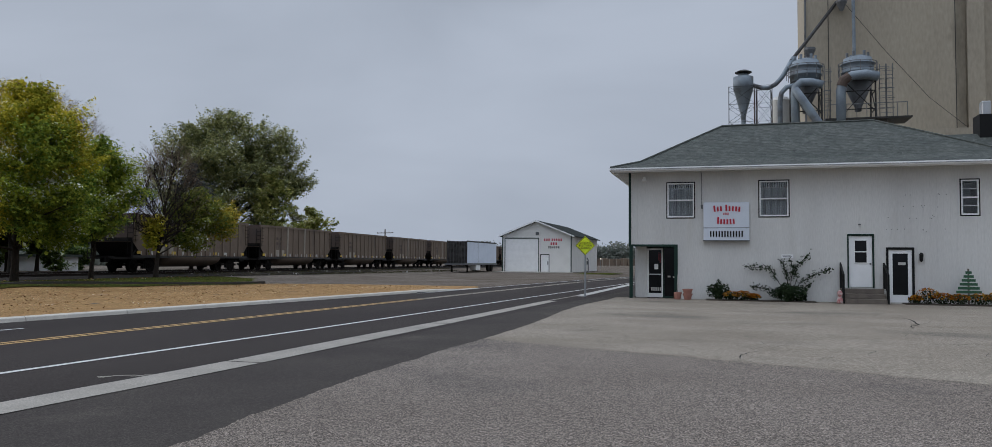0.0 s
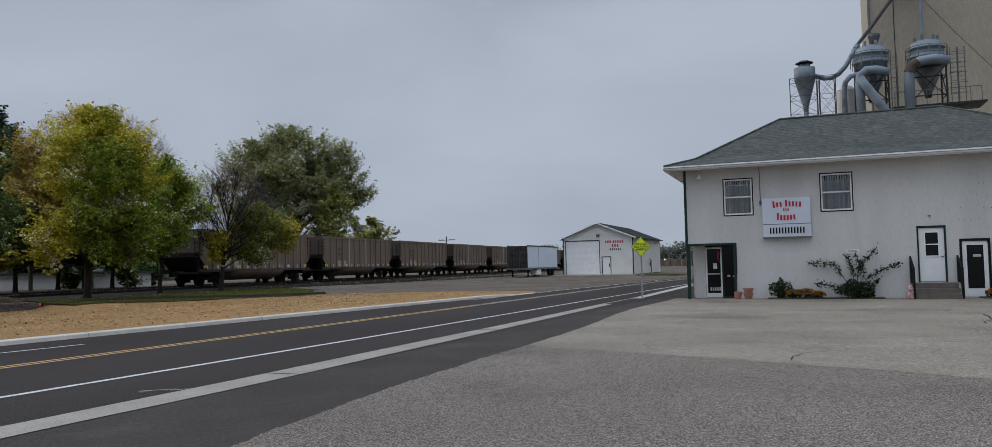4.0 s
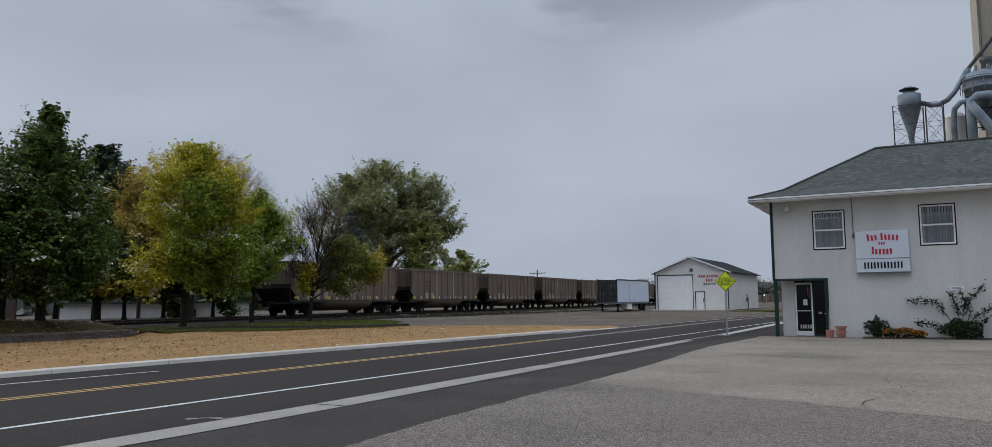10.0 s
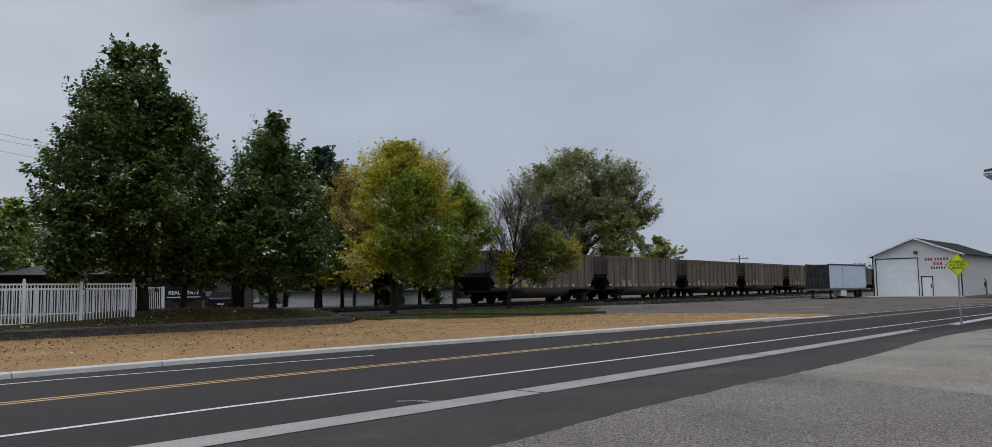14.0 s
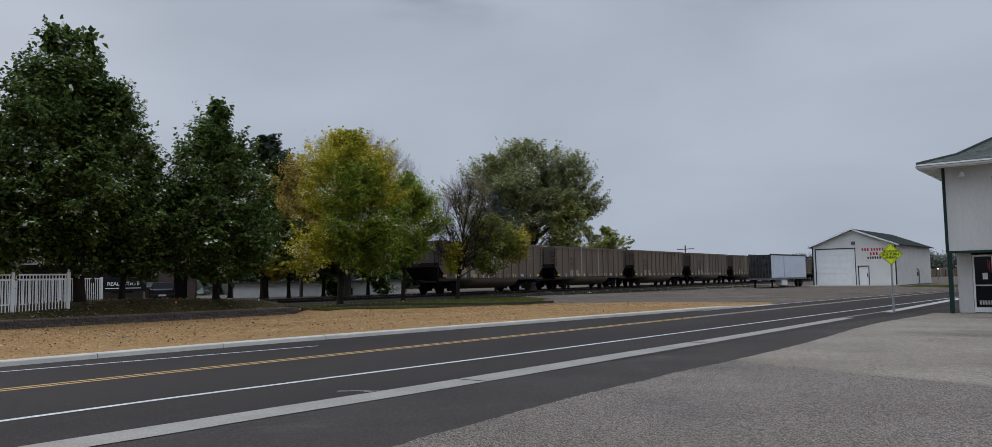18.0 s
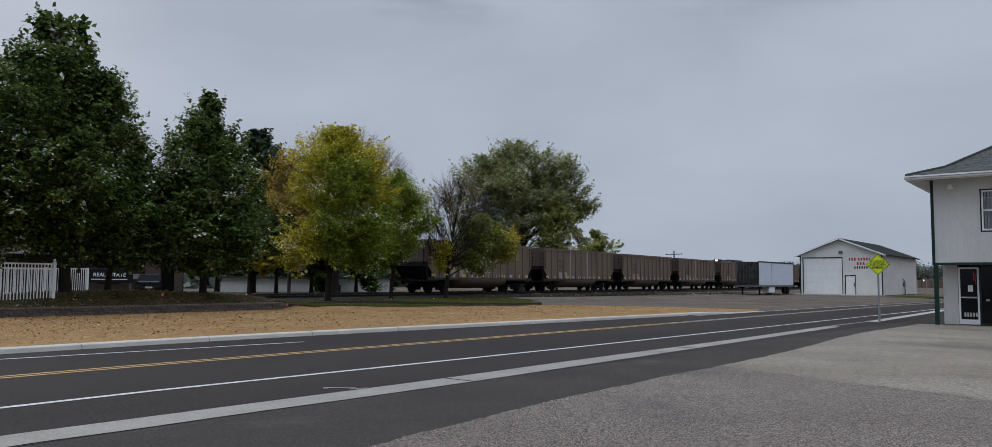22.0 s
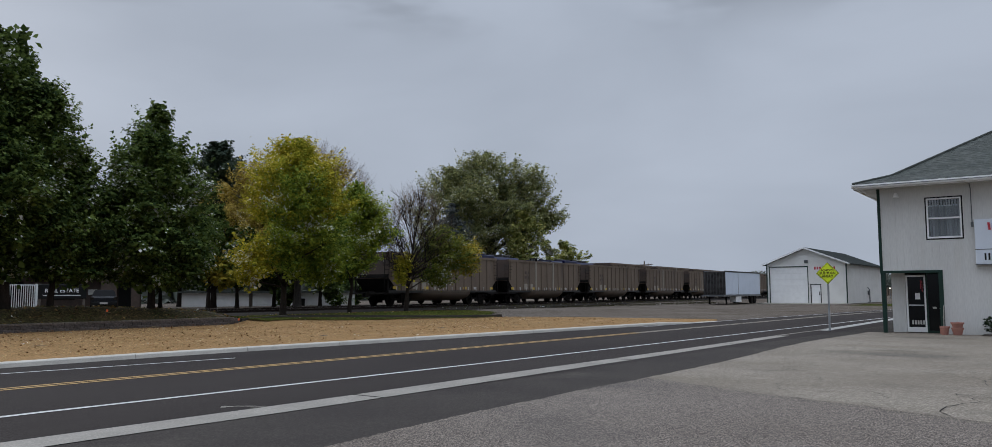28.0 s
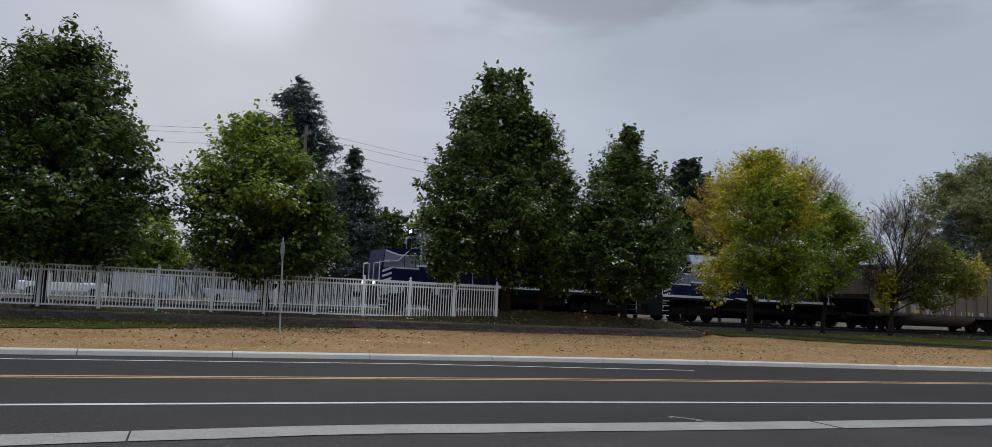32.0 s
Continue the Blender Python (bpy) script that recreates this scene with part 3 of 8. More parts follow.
def strip(name, a, b, ys, z, material, label, parent=None, zf=None):
    """A long flat strip along the road between two sideways offsets, which may be functions of y."""
    fa, fb = (a if callable(a) else lambda y: a), (b if callable(b) else lambda y: b)
    v, f = [], []
    for i, y in enumerate(ys):
        for x in (fa(y), fb(y)):
            v.append((x, y, z if zf is None else zf(x, y)))
        if i:
            k = 2 * i
            f.append((k - 2, k - 1, k + 1, k))
    ob = raw(name, v, f, material, parent)
    return ob if parent else tagged(ob, label, "", "", "structure")


road_y = lerp_list((-60, 0, 10), (0, 60, 40), (60, 130, 30))
strip("road", lambda y: -17.9 + kerb_bend(min(y, 40)) + 0.05 * max(0, y - 40) + max(0.0, y - 50) ** 2 * 0.0016, lambda y: -8.6 + max(gutter_bend(y), edge_bend(y) + 0.6), road_y, 0.0, M_ASPHALT, "fresh dark asphalt road with painted lines")
strip("road_shoulder", lambda y: -8.7 + gutter_bend(min(y, 30)), lambda y: -4.9 + 6 * smooth(36, 60, y) + 0.55 * (1 - smooth(-10, 4, y)), lerp_list((-60, 36, 40), (36, 110, 20)), -0.003, M_ASPHALT_EDGE, "dark asphalt shoulder beside the gutter")


def lot_edge(y):
    """The broken edge of the old car park against the new shoulder."""
    base = -5.45 - 0.32 * smooth(4, 9.5, y) + 0.05 * smooth(11.5, 16.5, y) - 0.35 * smooth(17, 26, y) + 0.3 * smooth(27, 33, y) + 0.3 * (1 - smooth(-4, 4, y))
    return base + 0.07 * noise.noise((y * 0.9, 3.1, 0)) + 0.05 * noise.noise((y * 3.7, 1.1, 0)) + 0.035 * noise.noise((y * 9.0, 4.1, 0))


lot_y = lerp_list((-60, -4, 14), (-4, 34.2, 420))
strip("parking_lot", lot_edge, lambda y: 60.0, lot_y, 0.006, M_LOT, "worn grey aggregate car park surface")


def far_lot_edge(y):
    return max(lot_edge(y) + 0.02, -4.2 + (13.7 - y) / 0.42 + 0.7 * noise.noise((y * 1.3, 0, 2)) + 0.3 * noise.noise((y * 5.0, 0, 4)))


far_y = lerp_list((-8, 34.2, 420))
strip("parking_lot_apron", far_lot_edge, lambda y: 60.0, far_y, 0.0095, M_LOT_FAR, "pale worn apron in front of the building")

def far_edge(y):
    return 0.06 * (y - 36) + 0.0012 * max(0.0, y - 45) ** 2


near_y = lerp_list((-60, 0, 10), (0, 29, 20))
past_y = lerp_list((29, 60, 20), (60, 130, 30))
for nm, a, b, ys, mt, lb, swing in (
    # past 29 m the yellow's fading with distance is put into the paint colour
    ("centre_line", -13.84, -13.73, past_y, M_FAR_LINE, "far centre line, coloured pale for distance", bend),
    ("centre_line", -13.61, -13.50, past_y, M_FAR_LINE, "far centre line, coloured pale for distance", bend),
    ("yellow_line", -13.84, -13.73, near_y, M_YELLOW_LINE, "yellow centre line", bend),
    ("yellow_line", -13.61, -13.50, near_y, M_YELLOW_LINE, "yellow centre line", bend),
    ("edge_line", -10.55, -10.42, road_y, M_WHITE_LINE, "white edge line", edge_bend),
    ("lane_line", -15.9, -15.79, lerp_list((-40, 6, 8), (6, 12.9, 8)), M_WHITE_LINE, "white parking lane line", lambda y: 0.125 * (max(y, 6.0) - 12.9)),
    ("far_lane_line", -15.0, -14.87, lerp_list((34, 60, 30), (60, 100, 20)), M_WHITE_LINE, "white far edge line", far_edge),
    ("stop_stripe", -7.75, -7.28, lerp_list((34.5, 55, 20)), M_WORN_WHITE, "broad white stripe", lambda y: 0.0),
):
    strip(nm, (lambda y, a=a, w=swing: a + w(y)), (lambda y, b=b, w=swing: b + w(y)), ys, 0.006, mt, lb)

# gutter slabs, kerb stones
gutter = thing("gutter", "pale concrete gutter strip set in the asphalt", "gutter", pose(0, 0, 0), "", "structure")
for y0, y1 in ((-60, -30), (-30, -10), (-10, 0.84), (0.86, 9.6), (9.66, 17.7), (17.79, 24.6), (24.66, 29.9)):
    yy = lerp_list((y0, y1, max(2, int((y1 - y0) * 1.2))))
    strip("slab", lambda y: -8.65 + gutter_bend(y) + 0.13 * smooth(12, 22, y), lambda y: -8.05 + gutter_bend(y) + 0.03 * noise.noise((y * 1.5, 0, 6)), yy, 0.006, M_GUTTER, "", gutter)

strip("seam", lambda y: -8.69 + gutter_bend(y) + 0.13 * smooth(12, 22, y) + 0.035 * noise.noise((y * 2.3, 0, 3)), lambda y: -8.645 + gutter_bend(y) + 0.13 * smooth(12, 22, y), lerp_list((-12, 29.8, 300)), 0.005, M_CRACK, "dark ragged asphalt seam", gutter)
strip("slab", lambda y: -7.93 + 0.05 * (y - 30), lambda y: -7.79 + 0.045 * (y - 30), lerp_list((29.92, 35.4, 8)), 0.012, M_GUTTER, "", gutter)


def kerb_stone(y0, y1, parent):
    n = max(2, int((y1 - y0) / 1.0))
    prof = ((-17.88, -0.02), (-17.91, 0.09), (-17.95, 0.115), (-18.10, 0.12), (-18.12, 0.115), (-18.12, -0.1))
    v, f = [], []
    for i in range(n + 1):
        y = y0 + (y1 - y0) * i / n
        low = 1 - 0.8 * smooth(36, 40.5, y)
        for x, z in prof:
            v.append((x + kerb_bend(y) + 0.1, y, z * low if z > 0 else z))
    k = len(prof)
    for i in range(n):
        for j in range(k - 1):
            f.append((i * k + j, (i + 1) * k + j, (i + 1) * k + j + 1, i * k + j + 1))
    f += [tuple(range(k)), tuple(range(n * k, n * k + k))[::-1]]
    return raw("kerb_stone", v, f, M_CONC, parent)


kerb = thing("kerb", "pale new concrete kerb along the far side of the road", "kerb", pose(0, 0, 0), "", "structure")
ky = [-60, -40, -25] + [-16 + 3.05 * i for i in range(20)]
for a, b in zip(ky, ky[1:]):
    kerb_stone(a, b - 0.02, kerb)
bm = boxes((-15.35, -15.05, 34.6, 35.1, 0.0, 0.025))
structure("storm_drain", bm, M_BLACK, "black storm drain opening at the kerb")

# straw verge lies over the ground from the kerb to the wall


def verge_left(y):
    return WALL_X + 0.02 + 4.6 * smooth(WALL_END, 39.5, y)


vv, vf = [], []
vys = lerp_list((-60, -14, 10), (-14, 42.4, 120))
for y in vys:
    xr = -18.0 + kerb_bend(y)
    narrow = smooth(44.5, 36, y)
    for i in range(27):
        xl = verge_left(y) if y < 39 else verge_left(39) + (xr - verge_left(39)) * (1 - math.sqrt(max(0.0, 1 - ((y - 39) / 3.4) ** 2)))
        x = xr + (xl - xr) * i / 26
        lift = 0.02 + 0.02 * noise.noise((x * 0.8, y * 0.8, 5)) + 0.012 * noise.noise((x * 4, y * 4, 1))
        z = max(ground_z(x - 0.1, y), 0.0) + lift
        if i == 0:
            z = 0.1 * (1 - 0.8 * smooth(36, 40.5, y))
        vv.append((x, y, z))
w = 27
vf = [(j * w + i, (j + 1) * w + i, (j + 1) * w + i + 1, j * w + i + 1) for j in range(len(vys) - 1) for i in range(w - 1)]
tagged(raw("straw_verge", vv, vf, M_STRAW, None, True), "tan straw mulch on the new verge", "", "", "structure")

# grass on the bank
def patch(name, x0f, x1f, ys, nx, lift, material, label):
    v, f = [], []
    for y in ys:
        for i in range(nx + 1):
            x = x0f(y) + (x1f(y) - x0f(y)) * i / nx
            v.append((x, y, ground_z(x, y) + lift + 0.02 * noise.noise((x, y, 2))))
    w = nx + 1
    f = [(j * w + i, j * w + i + 1, (j + 1) * w + i + 1, (j + 1) * w + i) for j in range(len(ys) - 1) for i in range(nx)]
    return tagged(raw(name, v, f, material, None, True), label, "", "", "structure")


patch("bank_grass", lambda y: -36.2, lambda y: WALL_X - 0.17, lerp_list((-40, 24.55, 60)), 12, 0.03, M_GRASS, "thin autumn grass on the bank")
patch("strip_grass", lambda y: -34.2 + 1.2 * smooth(36, 43, y), lambda y: verge_left(y) - 0.15 - 2.5 * smooth(38, 43, y), lerp_list((24.62, 43, 40)), 10, 0.075, M_GREEN_GRASS, "green grass strip under the trees")
patch("verge_grass", lambda y: WALL_X + 0.05, lambda y: WALL_X + 0.15 + 7.0 * (1 - smooth(-6, 9, y)) + 0.3 * math.sin(y * 1.7) * math.sin(y * 0.6), lerp_list((-14, 9, 46)), 10, 0.055, M_GREEN_GRASS, "green grass at the foot of the wall")
patch("verge_grass", lambda y: verge_left(y) + 0.15, lambda y: verge_left(y) + 0.3 + 1.5 * (1 - smooth(28, 38, y)) + 0.25 * math.sin(y * 0.9), lerp_list((24.8, 39, 34)), 5, 0.07, M_GREEN_GRASS, "green grass beside the low edging")

# tracks
def rail_line(off, z0, label, toe, y0=-220, y1=420):
    t = thing("railway_track", label, "railway track", pose(track_x(0, off), 0, RAIL_Z, 0, 0, TRACK_TURN), "railway tracks", "structure")
    for s in (-0.72, 0.72):
        bm = boxes((s - 0.035, s + 0.035, y0, y1, -0.04, 0.0), (s - 0.012, s + 0.012, y0, y1, -0.15, -0.04), (s - 0.07, s + 0.07, y0, y1, -0.17, -0.15))
        rl = part("rail", bm, M_RAIL, t)
        part("rail_head", boxes((s - 0.03, s + 0.03, y0, y1, 0.0, 0.004)), M_RAILHEAD, rl, "worn bright rail head")
    bm = bmesh.new()
    for i in range(int(-30 / 0.55), int(130 / 0.55)):
        box(bm, -1.25, 1.25, i * 0.55, i * 0.55 + 0.23, -0.3, -0.1)
    tagged(part("ties", bm, M_TIE, t), kind="stuff")
    bm = bmesh.new()
    v = [bm.verts.new(p) for yy in (y0, y1) for p in ((-2.6, yy, -0.45), (-1.6, yy, -0.125), (1.6, yy, -0.125), (2.6, yy, -0.17), (toe, yy, -0.22), (toe + 0.4, yy, -0.7))]
    for i in range(5):
        bm.faces.new((v[i], v[i + 1], v[i + 7], v[i + 6]))
    part("ballast", bm, M_BALLAST, t)
    return t


rail_line(1.6, 0, "siding track on dark ballast", 4.3)
rail_line(6.0, 0, "main track on dark ballast", 2.62)

strip("track_bed", lambda y: track_x(y, 13.0), lambda y: track_x(y, 8.5), lerp_list((-60, 160, 60)), 0, M_BALLAST, "dark cinder bed beside the main track", None, lambda x, y: ground_z(x, y) + 0.06)

# ---------------------------------------------------------------- retaining wall of blocks
retaining = thing("retaining_wall", "grey-brown block retaining wall with flat caps", "retaining wall", pose(WALL_X, 0, 0), "", "structure")
bm = boxes((-0.30, -0.06, -60, WALL_END, -0.1, 0.37))
part("core", bm, M_WALLBLOCK, retaining)
def block_mesh(l, d, h, r):
    bm = soft_box(0, d, 0, l, 0, h, r)
    me = bpy.data.meshes.new("block")
    bm.to_mesh(me)
    bm.free()
    return me


ME_BLOCK = block_mesh(0.395, 0.20, 0.126, 0.012)
ME_CAP = block_mesh(0.455, 0.34, 0.085, 0.012)
ME_BLOCK.materials.append(M_WALLBLOCK)
ME_CAP.materials.append(M_CAPBLOCK)
rng = np.random.default_rng(5)
far_wall = bmesh.new()
count = 0
for c in range(2):
    y = -16.0 + 0.2 * (c % 2)
    while y < WALL_END - 0.39:
        x = -0.2 + 0.02 * (3 - c) + float(rng.normal(0, 0.006))
        if count < 300 and y > -6.5:
            b = new("block", ME_BLOCK)
            b.parent, b.location = retaining, (x, y, 0.1 + c * 0.13)
            count += 1
        else:
            box(far_wall, x, x + 0.2, y, y + 0.395, 0.1 + c * 0.13, 0.225 + c * 0.13)
        y += 0.402
tagged(part("blocks", far_wall, M_WALLBLOCK, retaining), kind="stuff")
far_cap = bmesh.new()
y = -60.0
while y < WALL_END - 0.45:
    if y > -16:
        b = new("cap_stone", ME_CAP)
        b.parent, b.location = retaining, (-0.29 + float(rng.normal(0, 0.006)), y, 0.36)
    else:
        box(far_cap, -0.29, 0.05, y, y + 0.455, 0.36, 0.445)
    y += 0.46
tagged(part("cap_stones", far_cap, M_CAPBLOCK, retaining), kind="stuff")

edging = thing("timber_edging", "low weathered timber edging along the grass strip", "edging", pose(WALL_X, WALL_END, 0), "", "structure")
for i in range(6):
    y0, y1 = i * 2.48, (i + 1) * 2.48 - 0.02
    xa, xb = verge_left(WALL_END + y0) - WALL_X, verge_left(WALL_END + y1) - WALL_X
    bm = bmesh.new()
    v = box(bm, -0.09, 0.09, y0, y1, -0.1, 0.3)
    for q, vert in enumerate(v):
        near = vert.co.y < (y0 + y1) / 2
        vert.co.x += xa if near else xb
        if vert.co.z > 0:
            vert.co.z = ground_z(WALL_X + (xa if near else xb), WALL_END + (y0 if near else y1)) + 0.17
    part("timber", bm, M_OLDTIMBER, edging)

# ---------------------------------------------------------------- fences
def picket_fence(label, x, y0, y1, z, h, bay, caps, double_top):
    f = thing("picket_fence", label, "fence", pose(x, y0, z))
    n = max(1, round((y1 - y0) / bay))
    b = (y1 - y0) / n
    pm = soft_box(-0.055, 0.055, -0.055, 0.055, 0, h + 0.02, 0.006)
    me = bpy.data.meshes.new("post")
    pm.to_mesh(me), pm.free()
    me.materials.append(M_FENCE)
    cm = bmesh.new()
    lathe(cm, ((0.075, 0), (0.075, 0.02), (0.03, 0.03), (0.045, 0.06), (0.052, 0.09), (0.035, 0.125), (0.004, 0.14)), 8)
    ce = bpy.data.meshes.new("finial")
    cm.to_mesh(ce), cm.free()
    ce.materials.append(M_FENCE)
    pk = boxes((-0.012, 0.012, -0.016, 0.016, 0.09, h - 0.03))
    pe = bpy.data.meshes.new("picket")
    pk.to_mesh(pe), pk.free()
    pe.materials.append(M_FENCE)
    rest = bmesh.new()
    made = 0
    for i in range(n + 1):
        o = new("post", me)
        o.parent, o.location = f, (0, i * b, 0)
        if caps:
            c = new("finial", ce)
            c.parent, c.location = o, (0, 0, h + 0.02)
    for i in range(n):
        for zz in ((0.12, h - 0.05, h - 0.24) if double_top else (0.12, h - 0.05)):
            part("rail", boxes((-0.022, 0.022, i * b + 0.05, (i + 1) * b - 0.05, zz - 0.03, zz + 0.03)), M_FENCE, f)
        k = int((b - 0.12) / 0.115)
        for j in range(k):
            yy = i * b + 0.06 + (j + 0.5) * (b - 0.12) / k
            if made < 300 and y0 + yy > -8:
                o = new("picket", pe)
                o.parent, o.location = f, (0, yy, 0)
                made += 1
            else:
                box(rest, -0.012, 0.012, yy - 0.016, yy + 0.016, 0.09, h - 0.03)
    if rest.verts:
        tagged(part("pickets", rest, M_FENCE, f), kind="stuff")
    else:
        rest.free()
    return f


picket_fence("white vinyl picket fence with ball finials on the bank", -32.75, -30, 14.2, 0.5, 1.64, 2.0, True, True)
picket_fence("white vinyl picket fence beyond the railway tracks", -47.6, -34, 22.5, 0.58, 1.55, 2.4, False, False)

# ---------------------------------------------------------------- glass shop: two storeys, hipped roof
SHOP = pose(-5.11, 33.87, 0.0) @ Matrix.Scale(1.0285, 4)
shop = thing("shop_building", "two-storey white ribbed metal shop with a green hipped roof", "building", SHOP)
SW, SH, SD = 15.2, 5.34, 8.6
HOLES = [(0.10, 1.90, 0.0, 2.24), (1.56, 2.65, 3.40, 4.84), (5.23, 6.34, 3.42, 4.86), (8.52, 9.45, 0.60, 2.68), (9.91, 10.85, 0.06, 2.15), (12.52, 13.12, 3.42, 4.76)]
for a, b, z0, z1 in cells(0, SW, 0, SH, HOLES):
    part("wall_panel", boxes((a, b, 0, 0.16, z0, z1)), M_SIDING, shop, "white vertical ribbed metal siding")
x = 0.06
while x < SW:
    for a, b, z0, z1 in cells(x, x + 0.03, 0.0, SH, [(h[0] - 0.09, h[1] + 0.09, h[2] - 0.09, h[3] + 0.09) for h in HOLES]):
        if b - a > 0.02:
            part("rib", boxes((a, b, -0.009, 0.0, z0, z1)), M_SIDING, shop)
    x += 0.228
part("side_wall", boxes((0, 0.16, 1.9, SD, 0, 2.24), (0, 0.16, 0.16, SD, 2.24, SH)), M_SIDING, shop)
part("side_wall", boxes((SW - 0.16, SW, 0.16, SD, 0, SH)), M_SIDING, shop)
part("back_wall", boxes((0.16, SW - 0.16, SD - 0.16, SD, 0, SH)), M_SIDING, shop)
part("upper_floor", boxes((0.16, SW - 0.16, 0.16, SD - 0.16, 2.5, 2.7)), M_WOOD, shop)
part("corner_trim", boxes((-0.05, 0.05, -0.03, 0.06, 2.24, SH)), M_GREEN, shop, "dark green corner trim")
part("corner_post", boxes((-0.02, 0.12, -0.02, 0.12, 0, 2.24)), M_GREEN, shop, "dark green corner post")
part("alcove_trim", boxes((1.84, 1.98, -0.03, 0.17, 0, 2.24)), M_GREEN, shop, "dark green post beside the entrance")
part("alcove_beam", boxes((-0.05, 1.98, -0.035, 0.17, 2.18, 2.27)), M_GREEN, shop, "dark green beam over the entrance")
# recessed entrance
part("alcove_wall", boxes((0.16, 0.62, 0.95, 1.05, 0, 2.24)), M_SIDING, shop)
part("alcove_wall", boxes((1.95, 2.05, 0.16, 1.05, 0, 2.5)), M_SIDING, shop)
part("alcove_ceiling", boxes((0.16, 1.95, 0.16, 1.05, 2.26, 2.32)), M_SOFFIT, shop)
door = part("entrance_door", boxes((0.64, 0.70, 0.9, 0.96, 0.02, 2.12), (1.24, 1.30, 0.9, 0.96, 0.02, 2.12), (0.70, 1.24, 0.9, 0.96, 2.05, 2.12), (0.70, 1.24, 0.9, 0.96, 0.02, 0.2)), M_WHITE, shop, "glazed white entrance door")
part("pane", boxes((0.70, 1.24, 0.925, 0.935, 0.2, 2.05)), M_DARKGLASS, door)
part("push_bar", boxes((0.72, 1.22, 0.86, 0.885, 0.98, 1.03)), M_SIGN, door, "aluminium push bar")
part("notice", boxes((0.94, 1.10, 0.915, 0.922, 1.22, 1.45)), M_WHITE, door, "white paper notice")
part("door_mark", boxes((0.80, 0.86, 0.918, 0.924, 0.3, 0.45), (0.89, 0.95, 0.918, 0.924, 0.3, 0.45), (0.98, 1.04, 0.918, 0.924, 0.3, 0.45), (1.07, 1.13, 0.918, 0.924, 0.3, 0.45), (1.16, 1.22, 0.918, 0.924, 0.3, 0.45)), M_PALEMARK, door, "row of unreadable pale marks")
part("door_mark", boxes((1.12, 1.14, 0.918, 0.924, 1.6, 1.95), (1.17, 1.19, 0.918, 0.924, 1.5, 1.9)), M_RED, door, "red lettering marks")
sidelight = part("sidelight", boxes((1.30, 1.36, 0.9, 0.96, 0.0, 2.24), (1.9, 1.95, 0.9, 0.96, 0, 2.24), (1.36, 1.9, 0.9, 0.96, 2.14, 2.24), (1.36, 1.9, 0.9, 0.96, 0.0, 0.08)), M_GREEN, shop, "dark sidelight window")
part("pane", boxes((1.36, 1.9, 0.925, 0.935, 0.08, 2.14)), M_DARKGLASS, sidelight)
part("notice", boxes((1.5, 1.62, 0.915, 0.922, 0.88, 0.95), (1.72, 1.84, 0.915, 0.922, 0.86, 0.92)), M_PALEMARK, sidelight, "small pale stickers")


def sash_window(x0, x1, z0, z1, blinds, bars=False):
    w = part("window", boxes((x0, x0 + 0.05, -0.02, 0.1, z0, z1), (x1 - 0.05, x1, -0.02, 0.1, z0, z1), (x0 + 0.05, x1 - 0.05, -0.02, 0.1, z1 - 0.05, z1), (x0 + 0.05, x1 - 0.05, -0.02, 0.1, z0, z0 + 0.06), (x0 + 0.05, x1 - 0.05, 0.0, 0.1, (z0 + z1) / 2 - 0.03, (z0 + z1) / 2 + 0.03)), M_WHITE, shop, "white sash window")
    part("casing", boxes((x0 - 0.045, x0, -0.015, 0.05, z0 - 0.045, z1 + 0.045), (x1, x1 + 0.045, -0.015, 0.05, z0 - 0.045, z1 + 0.045), (x0, x1, -0.015, 0.05, z1, z1 + 0.045), (x0, x1, -0.015, 0.05, z0 - 0.045, z0)), M_BLACK, w, "black outer casing")
    zm = (z0 + z1) / 2
    for a, b in ((z0 + 0.06, zm - 0.03), (zm + 0.03, z1 - 0.05)):
        part("pane", boxes((x0 + 0.05, x1 - 0.05, 0.055, 0.06, a, b)), M_GLASS, w)
    if bars:
        part("glazing_bar", boxes((x0 + 0.05, x1 - 0.05, 0.04, 0.054, z0 + 0.35, z0 + 0.37), (x0 + 0.05, x1 - 0.05, 0.04, 0.054, z1 - 0.35, z1 - 0.33)), M_WHITE, w)
    if blinds:
        n = 11
        for i in range(n):
            a = x0 + 0.06 + (x1 - x0 - 0.12) * i / n
            o = part("blind_slat", boxes((-0.03, 0.03, -0.004, 0.004, z0 + 0.05, z1 - 0.05)), M_BLIND, w)
            o.matrix_basis = pose(a + 0.045, 0.16, 0, 0, 0, 28 + 14 * math.sin(i * 2.3 + x0))
    return w


M_GLASS = bpy.data.materials.new("clear_glass")
M_GLASS.use_nodes = True
gb = M_GLASS.node_tree.nodes["Principled BSDF"]
gb.inputs["Roughness"].default_value, gb.inputs["Transmission Weight"].default_value, gb.inputs["IOR"].default_value = 0.02, 1.0, 1.45
gb.inputs["Base Color"].default_value = (0.75, 0.8, 0.82, 1)
sash_window(1.56, 2.65, 3.40, 4.84, True)
sash_window(5.23, 6.34, 3.42, 4.86, True)
sash_window(12.52, 13.12, 3.42, 4.76, False, True)
